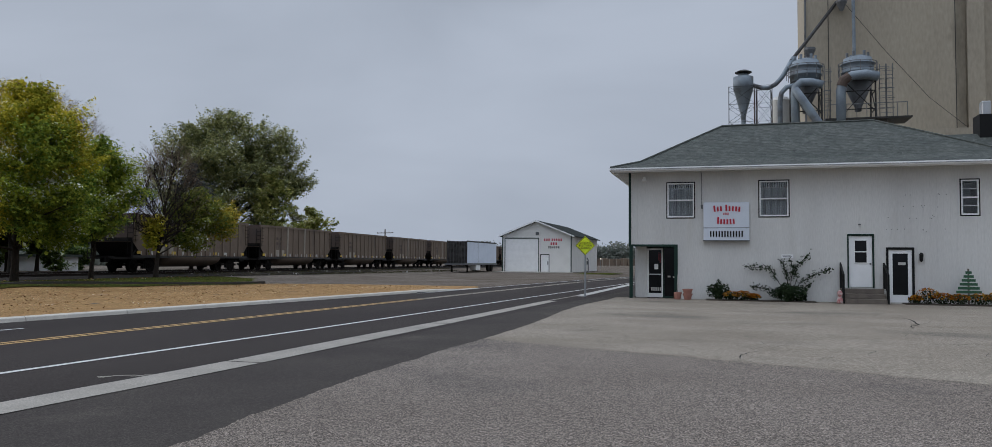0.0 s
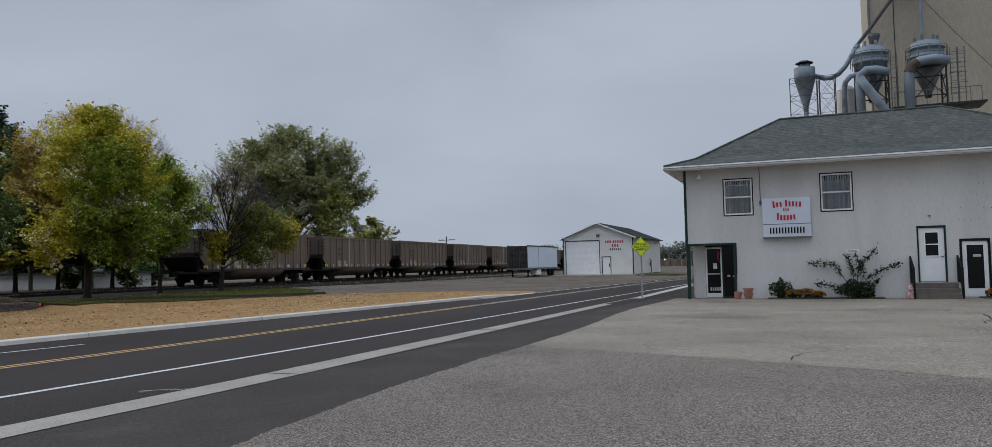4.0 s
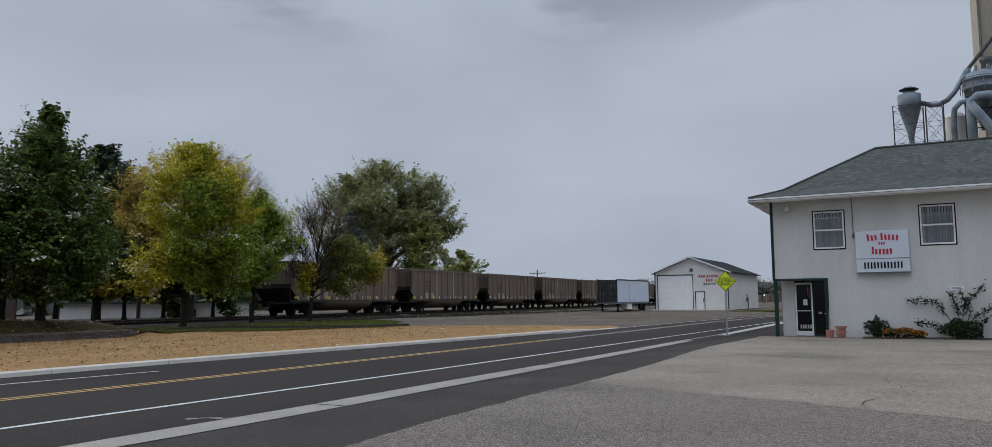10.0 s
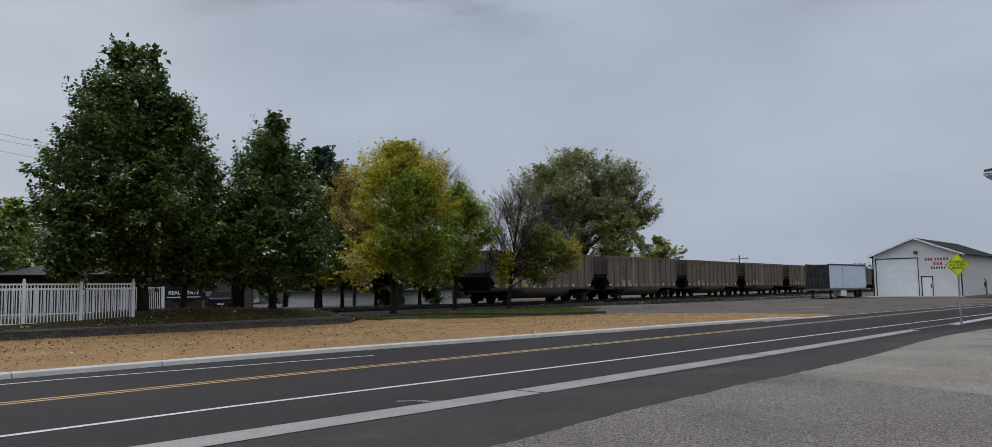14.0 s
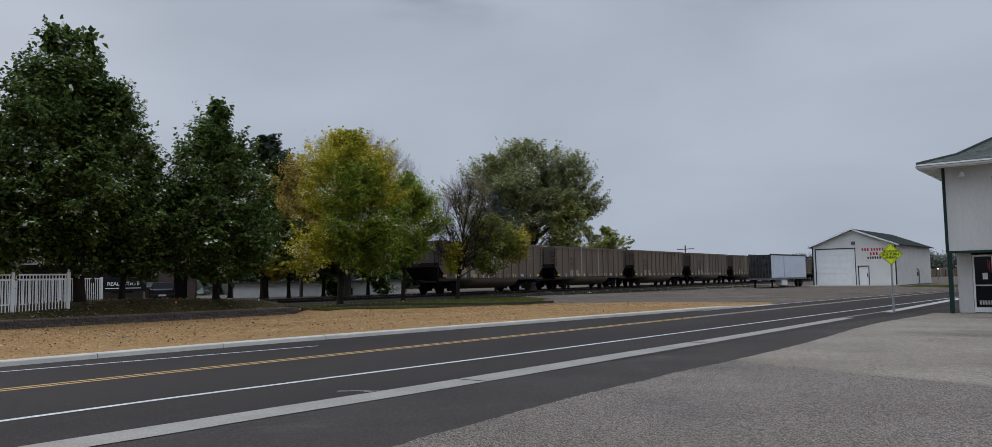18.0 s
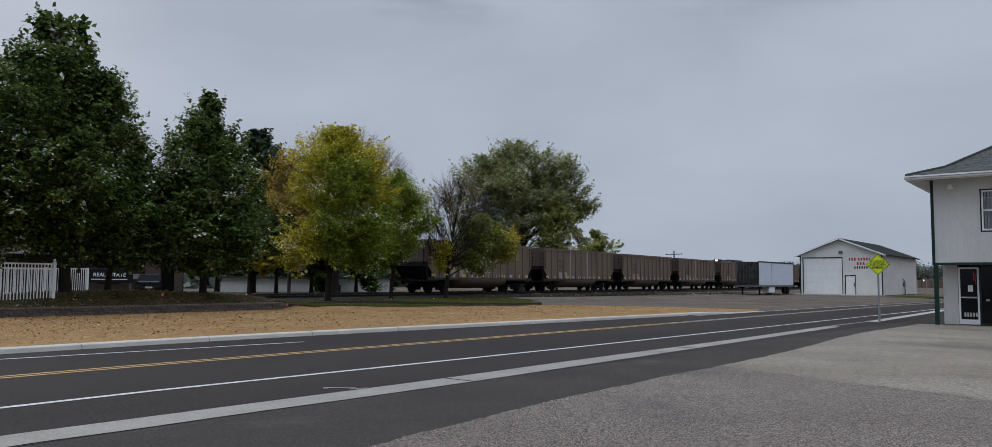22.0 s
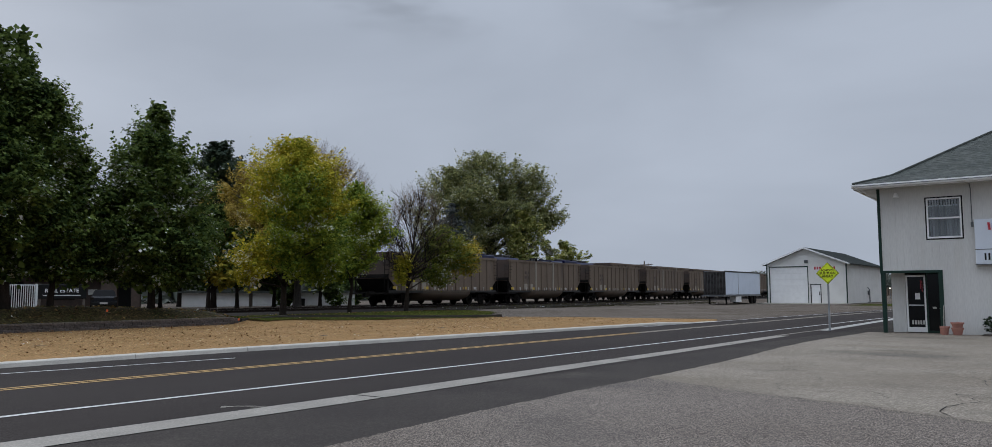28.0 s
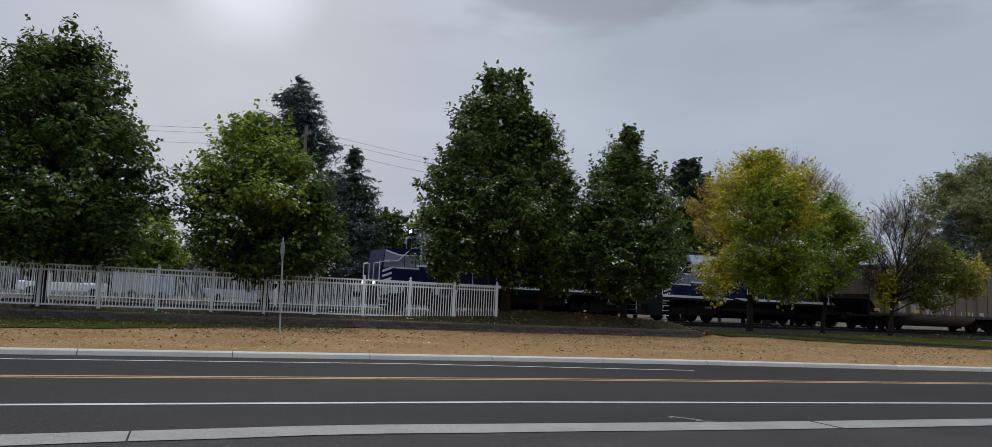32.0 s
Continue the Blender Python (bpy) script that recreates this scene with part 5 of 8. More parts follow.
part("frame", boxes((0.27, 0.35, -0.02, 0.1, 0, 4.12), (4.45, 4.53, -0.02, 0.1, 0, 4.12), (0.35, 4.45, -0.02, 0.1, 4.02, 4.12)), M_GREEN, rd, "dark green door frame")
pd = part("side_door", soft_box(4.8, 5.77, 0.03, 0.08, 0.02, 2.06, 0.01), M_WHITE, shed, "white personnel door")
part("frame", boxes((4.72, 4.8, -0.02, 0.1, 0, 2.14), (5.77, 5.85, -0.02, 0.1, 0, 2.14), (4.8, 5.77, -0.02, 0.1, 2.06, 2.14)), M_BLACK, pd, "dark door frame")
part("handle", boxes((5.62, 5.7, -0.03, 0.03, 0.9, 1.3)), M_BLACK, pd)
part("lamp", soft_box(4.15, 4.55, -0.12, -0.0, 4.45, 4.8, 0.03), M_STEEL, shed, "grey floodlight under the gable")
part("apron", boxes((-0.3, W + 0.2, -3.2, -0.01, -0.03, 0.06)), M_CONC, shed, "pale concrete apron")
ls = part("wall_letters", boxes((5.28, 5.29, -0.01, 0.0, 3.0, 3.01)), M_RED, shed, "red lettering shapes on the gable")
letter_bars(ls, [(5.15 + 0.27 * i + (0.12 if i > 2 else 0), 3.72, 0.22, 0.3, 0) for i in range(8)], M_RED)
letter_bars(ls, [(5.95 + 0.3 * i, 3.24, 0.24, 0.32, 0) for i in range(3)], M_RED)
letter_bars(ls, [(5.7 + 0.24 * i, 2.84, 0.18, 0.26, 0) for i in range(6)], M_DARKSTEEL)
mt = bmesh.new()
box(mt, W + 0.0, W + 0.16, 10.5, 10.8, 0.9, 1.4)
pipe(mt, ((W + 0.08, 10.4, 0.0), (W + 0.25, 10.4, 0.1), (W + 0.25, 10.4, 1.5), (W + 0.05, 10.4, 1.8)), 0.06, 6)
part("meter", mt, M_STEEL, shed)

# ---------------------------------------------------------------- coal hoppers on the siding
def shared(bm, material, name, smooth_it=False):
    me = bpy.data.meshes.new(name)
    bm.to_mesh(me), bm.free()
    me.materials.append(material)
    if smooth_it:
        for p in me.polygons:
            p.use_smooth = True
    return me


def put(name, me, parent, m=None, label=""):
    o = new(name, me)
    o.parent = parent
    if m is not None:
        o.matrix_basis = m
    if label:
        o["label"] = label
    return o


ME_WHEEL = shared(lathe(bmesh.new(), ((0.06, -0.07), (0.40, -0.06), (0.41, -0.02), (0.455, 0.0), (0.455, 0.09), (0.42, 0.1), (0.38, 0.06), (0.12, 0.05), (0.1, 0.14), (0.05, 0.15)), 20), M_TRUCK, "wheel", True)
ME_SPRING = shared(tube(bmesh.new(), (0, 0, 0), (0, 0, 0.32), 0.07, n=8), M_TRUCK, "spring")
ME_GRAB = shared(tube(bmesh.new(), (0, -0.2, 0), (0, 0.2, 0), 0.018, n=4), M_TRUCK, "grab_iron")


def bogie(parent, y):
    b = part("bogie", boxes((-1.12, -0.98, y - 1.1, y + 1.1, 0.42, 0.58), (0.98, 1.12, y - 1.1, y + 1.1, 0.42, 0.58), (-1.15, -0.95, y - 0.35, y + 0.35, 0.25, 0.75), (0.95, 1.15, y - 0.35, y + 0.35, 0.25, 0.75), (-1.2, 1.2, y - 0.2, y + 0.2, 0.6, 0.85)), M_TRUCK, parent, "black cast bogie")
    for s in (-1, 1):
        for k in (-0.2, 0, 0.2):
            put("spring", ME_SPRING, b, pose(s * 1.16, y + k, 0.3))
    for s in (-1, 1):
        for dy in (-0.89, 0.89):
            put("wheel", ME_WHEEL, b, pose(s * 0.72, y + dy, 0.455, 0, 90 * s, 0))
    return b


def hopper_car(variant):
    L, HW, T, B = 14.75, 1.58, 3.78, 1.12
    c = thing("coal_hopper", "dusty brown ribbed coal hopper car on the siding", "hopper car")
    bm = bmesh.new()
    y0, y1 = 0.35, L - 0.35
    v = [bm.verts.new(p) for p in ((-HW, y0 + 0.9, B), (HW, y0 + 0.9, B), (HW, y1 - 0.9, B), (-HW, y1 - 0.9, B), (-HW, y0, B + 0.85), (HW, y0, B + 0.85), (HW, y1, B + 0.85), (-HW, y1, B + 0.85), (-HW, y0, T), (HW, y0, T), (HW, y1, T), (-HW, y1, T))]
    for q in ((3, 2, 1, 0), (0, 1, 5, 4), (4, 5, 9, 8), (2, 3, 7, 6), (6, 7, 11, 10)):
        bm.faces.new([v[i] for i in q])
    bm.faces.new([v[i] for i in (1, 2, 6, 10, 9, 5)])
    bm.faces.new([v[i] for i in (0, 4, 8, 11, 7, 3)])
    bm2 = bm
    vv = [bm2.verts.new((x, y, T - 0.35)) for x, y in ((-HW + 0.1, y0 + 0.1), (HW - 0.1, y0 + 0.1), (HW - 0.1, y1 - 0.1), (-HW + 0.1, y1 - 0.1))]
    bm2.faces.new(vv)
    part("body", bm, M_HOPPER, c)
    for s in (-1, 1):
        for k in range(13):
            y = y0 + 0.25 + k * (L - 1.2) / 12
            z0 = B + 0.02 if 0 < k < 12 else B + 0.95
            pale = k in variant
            put("side_post", ME_POST if not pale else ME_POST_PALE, c, pose(s * HW, y, z0) @ Matrix.Diagonal((1, 1, (T - z0) / 2.6, 1)))
        if s > 0:
            for k in range(12):
                put("stake_pocket", ME_STAKE, c, pose(HW + 0.015, y0 + 0.25 + (k + 0.5) * (L - 1.2) / 12, B + 0.03))
        part("top_chord", boxes((s * HW - 0.06, s * HW + 0.07, 0.25, L - 0.25, T - 0.12, T + 0.06)), M_HOPPER, c)
        part("side_sill", boxes((s * (HW - 0.06) - 0.06, s * (HW - 0.06) + 0.06, 0.35, L - 0.35, B - 0.14, B + 0.04)), M_DARKSTEEL, c)
    for y, d in ((0.35, -1), (L - 0.35, 1)):
        part("end_sheet", boxes((-HW - 0.03, HW + 0.03, min(y, y + d * 0.06), max(y, y + d * 0.06), B + 0.9, T + 0.05)), M_HOPPER_END, c)
        bm = bmesh.new()
        q = [bm.verts.new(p) for p in ((-HW + 0.01, y - d * 0.9, B - 0.012), (HW - 0.01, y - d * 0.9, B - 0.012), (HW - 0.01, y + d * 0.012, B + 0.85), (-HW + 0.01, y + d * 0.012, B + 0.85))]
        bm.faces.new(q if d < 0 else q[::-1])
        part("slope_sheet", bm, M_TRUCK, c, "coal-black slope sheet")
        part("end_plate", boxes((-HW + 0.02, HW - 0.02, min(y + d * 0.06, y + d * 0.075), max(y + d * 0.06, y + d * 0.075), B + 0.9, B + 1.15)), M_TRUCK, c, "blackened lower end plate")
        part("end_platform", boxes((-HW, HW, min(y - d * 1.2, y + d * 0.3), max(y - d * 1.2, y + d * 0.3), B - 0.25, B - 0.13)), M_TRUCK, c)
        for sx in (-1, 1):
            bm = bmesh.new()
            x = sx * (HW - 0.12)
            for xx in (x - 0.2, x + 0.2):
                tube(bm, (xx, y + d * 0.12, B - 0.15), (xx, y + d * 0.12, T - 0.3), 0.02, n=4)
            for k in range(7):
                tube(bm, (x - 0.2, y + d * 0.12, B + 0.1 + k * 0.34), (x + 0.2, y + d * 0.12, B + 0.1 + k * 0.34), 0.016, n=4)
            tube(bm, (sx * (HW - 0.1), y, B - 0.1), (sx * (HW - 0.1), y - d * 0.85, B + 0.82), 0.05, n=6)
            tube(bm, (sx * (HW - 0.1), y, B - 0.1), (sx * (HW - 0.1), y, B + 0.95), 0.05, n=6)
            part("end_ladder", bm, M_TRUCK, c)
        for k in range(6):
            for sx in (-1, 1):
                put("grab_iron", ME_GRAB, c, pose(sx * (HW + 0.08), y - d * (0.15 + 0.02 * k), B + 1.0 + k * 0.28))
        part("coupler", boxes((-0.12, 0.12, min(y, y + d * 0.8), max(y, y + d * 0.8), 0.72, 0.98), (-0.2, 0.2, min(y + d * 0.55, y + d * 0.8), max(y + d * 0.55, y + d * 0.8), 0.68, 1.02)), M_TRUCK, c)
    bm = bmesh.new()
    n = 14
    ra = []
    for yy in (4.0, 4.25, L - 4.25, L - 4.0):
        r = 0.72 if yy in (4.25, L - 4.25) else 0.55
        ra.append([bm.verts.new((1.6 * math.cos(k) * (r / 0.72), yy, B - 0.05 + 0.0 - r * math.sin(k))) for k in (math.pi * i / (n - 1) for i in range(n))])
    for a, b in zip(ra, ra[1:]):
        for i in range(n - 1):
            bm.faces.new((a[i], a[i + 1], b[i + 1], b[i]))
    bm.faces.new(ra[0][::-1]), bm.faces.new(ra[-1])
    part("belly_tub", bm, M_HOPPER, c, "rounded belly tub", True)
    part("centre_sill", boxes((-0.3, 0.3, 0.3, L - 0.3, B - 0.4, B - 0.05)), M_TRUCK, c)
    bogie(c, 2.35), bogie(c, L - 2.35)
    for k, (y, w, mt) in enumerate(((0.75, 0.45, M_YELLOW), (2.2, 0.18, M_PALEMARK), (4.4, 0.5, M_YELLOW), (5.6, 0.22, M_PALEMARK), (7.2, 0.3, M_PALEMARK), (9.5, 0.45, M_YELLOW), (11.0, 0.3, M_PALEMARK), (L - 1.3, 0.42, M_YELLOW))):
        part("reflector", boxes((HW + 0.003, HW + 0.012, y, y + w, B + 0.1, B + 0.3)), mt, c, "small reflective mark")
    for y in (3.1, 3.75):
        part("car_mark", boxes((HW + 0.003, HW + 0.01, y, y + 0.35, 2.62, 2.85), (HW + 0.003, HW + 0.01, y, y + 0.35, 2.2, 2.42)), M_HOPPER_END, c, "faded unreadable marks")
    for y in (2.9, 3.9):
        part("data_panel", boxes((HW + 0.002, HW + 0.008, y, y + 0.7, B + 0.12, B + 0.62)), M_HOPPER_PALE, c, "pale data panel")
    return c


ME_STAKE = shared(boxes((-0.02, 0.02, -0.03, 0.03, 0, 0.26)), M_PALEMARK, "stake_pocket")
ME_POST = shared(soft_box(-0.01, 0.075, -0.075, 0.075, 0, 2.6, 0.012), M_HOPPER, "side_post")
ME_POST_PALE = shared(soft_box(-0.01, 0.08, -0.09, 0.09, 0, 2.6, 0.012), M_HOPPER_PALE, "side_post")
def on_track(y, off):
    return pose(track_x(y, off), y, RAIL_Z, 0, 0, TRACK_TURN)


PITCH = 16.2
C0 = 41.15 - 0.35
hop_a, hop_b, hop_c = hopper_car(()), hopper_car((4, 7)), hopper_car((5,))
for i, h in enumerate((hop_a, hop_b)):
    h.matrix_basis = on_track(C0 + PITCH * i * math.cos(radians(TRACK_TURN)), 1.6)
hop_c.matrix_basis = on_track(C0 + PITCH * 3 * math.cos(radians(TRACK_TURN)), 1.6)
for h in (hop_a, hop_b, hop_c):
    tagged(h, group="coal hoppers on the siding")
for i in (2, 4, 5, 6, 7, 8, 9):
    copy_thing(hop_a if i in (2, 5, 8) else hop_c if i in (4, 7) else hop_b, on_track(C0 + PITCH * i * math.cos(radians(TRACK_TURN)), 1.6))

# ---------------------------------------------------------------- parked trailer by the shed
tr = thing("box_trailer", "white box trailer with a polished quilted steel nose", "trailer", pose(-34.65, 92, 0.1) @ Matrix.Scale(1.07, 4))
part("box", soft_box(0, 2.45, 0.06, 12, 1.05, 3.55, 0.03), M_TRAILER, tr)
part("nose", soft_box(-0.02, 2.47, 0.0, 0.06, 1.0, 3.6, 0.02), M_NOSE, tr, "polished quilted steel nose")
bm = bmesh.new()
for i in range(7):
    box(bm, 0.1 + i * 0.34, 0.13 + i * 0.34, -0.02, 0.0, 1.1, 3.5)
part("quilting", bm, M_STEEL, tr)
part("roof_rail", boxes((-0.02, 0.06, 0, 12, 3.55, 3.68), (2.4, 2.48, 0, 12, 3.55, 3.68)), M_DARKSTEEL, tr)
part("deck_sill", boxes((-0.05, 2.5, -0.6, 12.1, 0.86, 1.04)), M_STEEL, tr)
part("door_seam", boxes((2.448, 2.46, 4.2, 4.26, 1.1, 3.5)), M_STEEL, tr)
part("tool_box", soft_box(1.7, 2.44, 3.4, 5.2, 0.2, 0.85, 0.03), M_WHITE, tr)
part("landing_leg", boxes((0.2, 0.34, 0.9, 1.04, 0, 0.86), (0.1, 0.44, 0.85, 1.1, -0.02, 0.04)), M_TRUCK, tr)
part("landing_leg", boxes((2.1, 2.24, 0.9, 1.04, 0, 0.86), (2.0, 2.34, 0.85, 1.1, -0.02, 0.04)), M_TRUCK, tr)
for y in (9.2, 10.4):
    for x in (0.25, 2.2):
        w = part("wheel", lathe(bmesh.new(), ((0.2, -0.14), (0.46, -0.14), (0.5, -0.08), (0.5, 0.08), (0.46, 0.14), (0.2, 0.14)), 18), M_TRUCK, tr)
        w.matrix_basis = pose(x, y, 0.5, 0, 90, 0)

# ---------------------------------------------------------------- road signs
def signpost(name, label, x, y, z, h, face_turn, plates):
    s = thing(name, label, "road sign", pose(x, y, z, 0, 0, face_turn))
    bm = boxes((-0.035, 0.035, 0.0, 0.012, -0.3, h), (-0.035, -0.022, -0.03, 0.0, -0.3, h), (0.022, 0.035, -0.03, 0.0, -0.3, h))
    part("post", bm, M_SIGN, s, "galvanised channel post")
    return s


bus = signpost("warning_sign", "fluorescent yellow-green diamond school bus warning sign", -7.15, 34.3, 0, 2.26, 4, None)
def diamond(side, y, th, r=0.06):
    bm = soft_box(-side / 2, side / 2, y, y + th, -side / 2, side / 2, 0.001)
    bmesh.ops.rotate(bm, verts=bm.verts[:], cent=(0, 0, 0), matrix=Matrix.Rotation(radians(45), 3, "Y"))
    return bm


pl = part("plate", diamond(0.62, -0.05, 0.006), M_BLACK, bus)
pl.location = (0, 0, 2.29)
part("face", diamond(0.6, -0.056, 0.005), M_FLUO, pl, "fluorescent yellow-green face")
bd = bmesh.new()
for k in range(4):
    b2 = boxes((-0.282, 0.282, -0.0585, -0.0565, 0.266, 0.278))
    bmesh.ops.rotate(b2, verts=b2.verts[:], cent=(0, 0, 0), matrix=Matrix.Rotation(radians(45 + 90 * k), 3, "Y"))
    tmp = bpy.data.meshes.new("tmp")
    b2.to_mesh(tmp), b2.free()
    bd.from_mesh(tmp)
    bpy.data.meshes.remove(tmp)
part("border", bd, M_BLACK, pl)


def lettering(parent, text, size, m, material):
    cu = bpy.data.curves.new("lettering", "FONT")
    cu.body, cu.size, cu.align_x, cu.extrude, cu.offset = text, size, "CENTER", 0.002, size * 0.02
    o = new("lettering", cu)
    dg = bpy.context.evaluated_depsgraph_get()
    me = bpy.data.meshes.new_from_object(o.evaluated_get(dg))
    bpy.data.objects.remove(o)
    me.materials.clear()
    me.materials.append(material)
    q = new("lettering", me)
    q.parent, q.matrix_basis = parent, m
    return q


for text, z in (("SCHOOL", 0.073), ("BUS TURN", -0.045), ("AHEAD", -0.163)):
    lettering(pl, text, 0.127, pose(0, -0.0595, z, 90, 0, 0), M_BLACK)

side = signpost("street_sign", "bare grey metal sign seen edge-on on the verge", -25.2, 4.05, 0.2, 2.6, 0, None)
side.matrix_basis = pose(-25.2, 4.05, 0.16, 2, 1.5, 4)
pp = part("plate", diamond(0.62, -0.02, 0.006), M_SIGN, side, "back of a diamond sign")
pp.location = (0, 0, 2.62)

# ---------------------------------------------------------------- locomotives
def locomotive(label, y_cab_front):
    """A four-axle road switcher, nose towards local -y; 17.9 m long."""
    t = thing("locomotive", label, "locomotive")
    W = 1.55
    part("platform", boxes((-W, W, 0.9, 17.0, 1.38, 1.62)), M_BLACK, t)
    part("sill_stripe", boxes((-W - 0.012, -W - 0.002, 0.9, 17.0, 1.52, 1.66), (W + 0.002, W + 0.012, 0.9, 17.0, 1.52, 1.66)), M_LOCOWHITE, t, "white stripe along the sill")
    nose = bmesh.new()
    v = [nose.verts.new(p) for p in ((-1.4, 1.1, 1.6), (1.4, 1.1, 1.6), (1.48, 3.1, 1.6), (-1.48, 3.1, 1.6), (-1.4, 1.02, 2.3), (1.4, 1.02, 2.3), (-1.4, 1.22, 3.3), (1.4, 1.22, 3.3), (1.48, 3.1, 3.42), (-1.48, 3.1, 3.42))]
    for q in ((0, 1, 5, 4), (4, 5, 7, 6), (1, 2, 8, 7, 5), (3, 0, 4, 6, 9), (6, 7, 8, 9)):
        nose.faces.new([v[i] for i in q])
    bmesh.ops.recalc_face_normals(nose, faces=nose.faces[:])
    bmesh.ops.bevel(nose, geom=nose.edges[:], offset=0.04, segments=2, affect="EDGES")
    part("short_hood", nose, M_BLUE, t, "dark blue wide nose")

    def livery(name, s, pts, material, label, out=0.006):
        """A painted band on the nose's side, from points (along, up)."""
        bm = bmesh.new()
        lo = [bm.verts.new((s * (1.4 + 0.04 * (y - 1.1)), y, z)) for y, z in pts]
        hi = [bm.verts.new((s * (1.4 + 0.04 * (y - 1.1) + out), y, z)) for y, z in pts]
        bm.faces.new(hi)
        for i in range(len(pts)):
            j = (i + 1) % len(pts)
            bm.faces.new((lo[i], lo[j], hi[j], hi[i]))
        bmesh.ops.recalc_face_normals(bm, faces=bm.faces[:])
        part(name, bm, material, t, label)

    for s in (-1, 1):
        livery("nose_panel", s, ((1.14, 2.3), (1.6, 2.36), (3.08, 2.34), (3.08, 2.97), (1.95, 3.0), (1.2, 3.2)), M_LOCOGREY, "grey nose side panel")
        livery("nose_stripe", s, ((1.22, 3.17), (1.95, 2.97), (3.08, 2.95), (3.08, 3.03), (1.95, 3.05), (1.24, 3.26)), M_LOCOWHITE, "white upper nose stripe", 0.01)
        livery("nose_stripe", s, ((1.6, 2.3), (3.08, 2.29), (3.08, 2.36), (1.6, 2.38)), M_LOCOWHITE, "white lower nose stripe", 0.01)
        for k in range(3):
            livery("chevron", s, ((1.1, 2.06 - k * 0.27), (1.6, 2.26 - k * 0.27), (1.6, 2.38 - k * 0.27), (1.1, 2.19 - k * 0.27)), M_LOCOWHITE, "white slanted nose chevron", 0.012)
        for y in (2.25, 2.85):
            livery("door_seam", s, ((y, 2.36), (y + 0.03, 2.36), (y + 0.03, 3.0), (y, 3.0)), M_BLUE, "dark door seam", 0.014)
    cab = bmesh.new()
    prof = ((-W + 0.05, 1.62), (-W + 0.05, 3.75), (-1.1, 4.2), (-0.5, 4.4), (0.5, 4.4), (1.1, 4.2), (W - 0.05, 3.75), (W - 0.05, 1.62))
    fa = [cab.verts.new((x, 3.1 if z < 4 else 3.2, z)) for x, z in prof]
    fb = [cab.verts.new((x, 5.5, z)) for x, z in prof]
    for i in range(len(prof) - 1):
        cab.faces.new((fa[i], fa[i + 1], fb[i + 1], fb[i]))
    cab.faces.new(fa), cab.faces.new(fb[::-1])
    bmesh.ops.recalc_face_normals(cab, faces=cab.faces[:])
    cb = part("cab", cab, M_LOCOGREY, t, "grey cab with a blue roof")
    part("cab_roof", boxes((-0.9, 0.9, 3.05, 5.6, 4.36, 4.46)), M_BLUE, cb)
    for s in (-1, 1):
        part("side_window", boxes((s * (W - 0.05) - 0.012, s * (W - 0.05) + 0.012, 3.6, 4.35, 2.75, 3.55)), M_DARKGLASS, cb)
        part("side_window", boxes((s * (W - 0.05) - 0.012, s * (W - 0.05) + 0.012, 4.5, 5.2, 2.75, 3.55)), M_DARKGLASS, cb)
        part("cab_band", boxes((s * (W - 0.05) - 0.008, s * (W - 0.05) + 0.008, 3.1, 5.5, 1.64, 2.45)), M_BLUE, cb)
        part("cab_stripe", boxes((s * (W - 0.05) - 0.01, s * (W - 0.05) + 0.01, 3.1, 5.5, 2.45, 2.56), (s * (W - 0.05) - 0.01, s * (W - 0.05) + 0.01, 3.1, 5.5, 3.62, 3.74)), M_LOCOWHITE, cb)
        part("front_window", boxes((s * 1.2 - 0.2, s * 1.2 + 0.2, 3.07, 3.1, 3.45, 3.8)), M_DARKGLASS, cb)
        part("front_window", boxes((s * 0.42 - 0.3, s * 0.42 + 0.3, 3.07, 3.1, 3.48, 4.05)), M_DARKGLASS, cb)
    hb = part("headlight_box", soft_box(-0.45, 0.45, 3.0, 3.5, 4.2, 4.62, 0.03), M_BLACK, cb, "number board and headlight housing")
    for s in (-1, 1):
        part("headlight", lathe(bmesh.new(), ((0.085, 0), (0.085, 0.012)), 12), M_LAMP, hb, "lit headlight").matrix_basis = pose(s * 0.13, 2.99, 4.42, 90, 0, 0)
        part("number_board", boxes((s * 0.46 - 0.01, s * 0.46 + 0.01, 3.05, 3.45, 4.28, 4.55)), M_LOCOWHITE, hb, "white number board")
        part("ditch_light", lathe(bmesh.new(), ((0.1, 0), (0.1, 0.06)), 12), M_LAMP, t, "lit ditch light").matrix_basis = pose(s * 1.05, 0.77, 1.5, 90, 0, 0)
    hood = bmesh.new()
    prof = ((-0.98, 1.62), (-0.98, 4.15), (-0.78, 4.42), (0.78, 4.42), (0.98, 4.15), (0.98, 1.62))
    fa = [hood.verts.new((x, 5.5, z)) for x, z in prof]
    fb = [hood.verts.new((x, 16.4, z)) for x, z in prof]
    for i in range(len(prof) - 1):
        hood.faces.new((fa[i], fa[i + 1], fb[i + 1], fb[i]))
    hood.faces.new(fb[::-1]), hood.faces.new(fa)
    bmesh.ops.recalc_face_normals(hood, faces=hood.faces[:])
    hd = part("long_hood", hood, M_BLUE, t, "dark blue long hood")
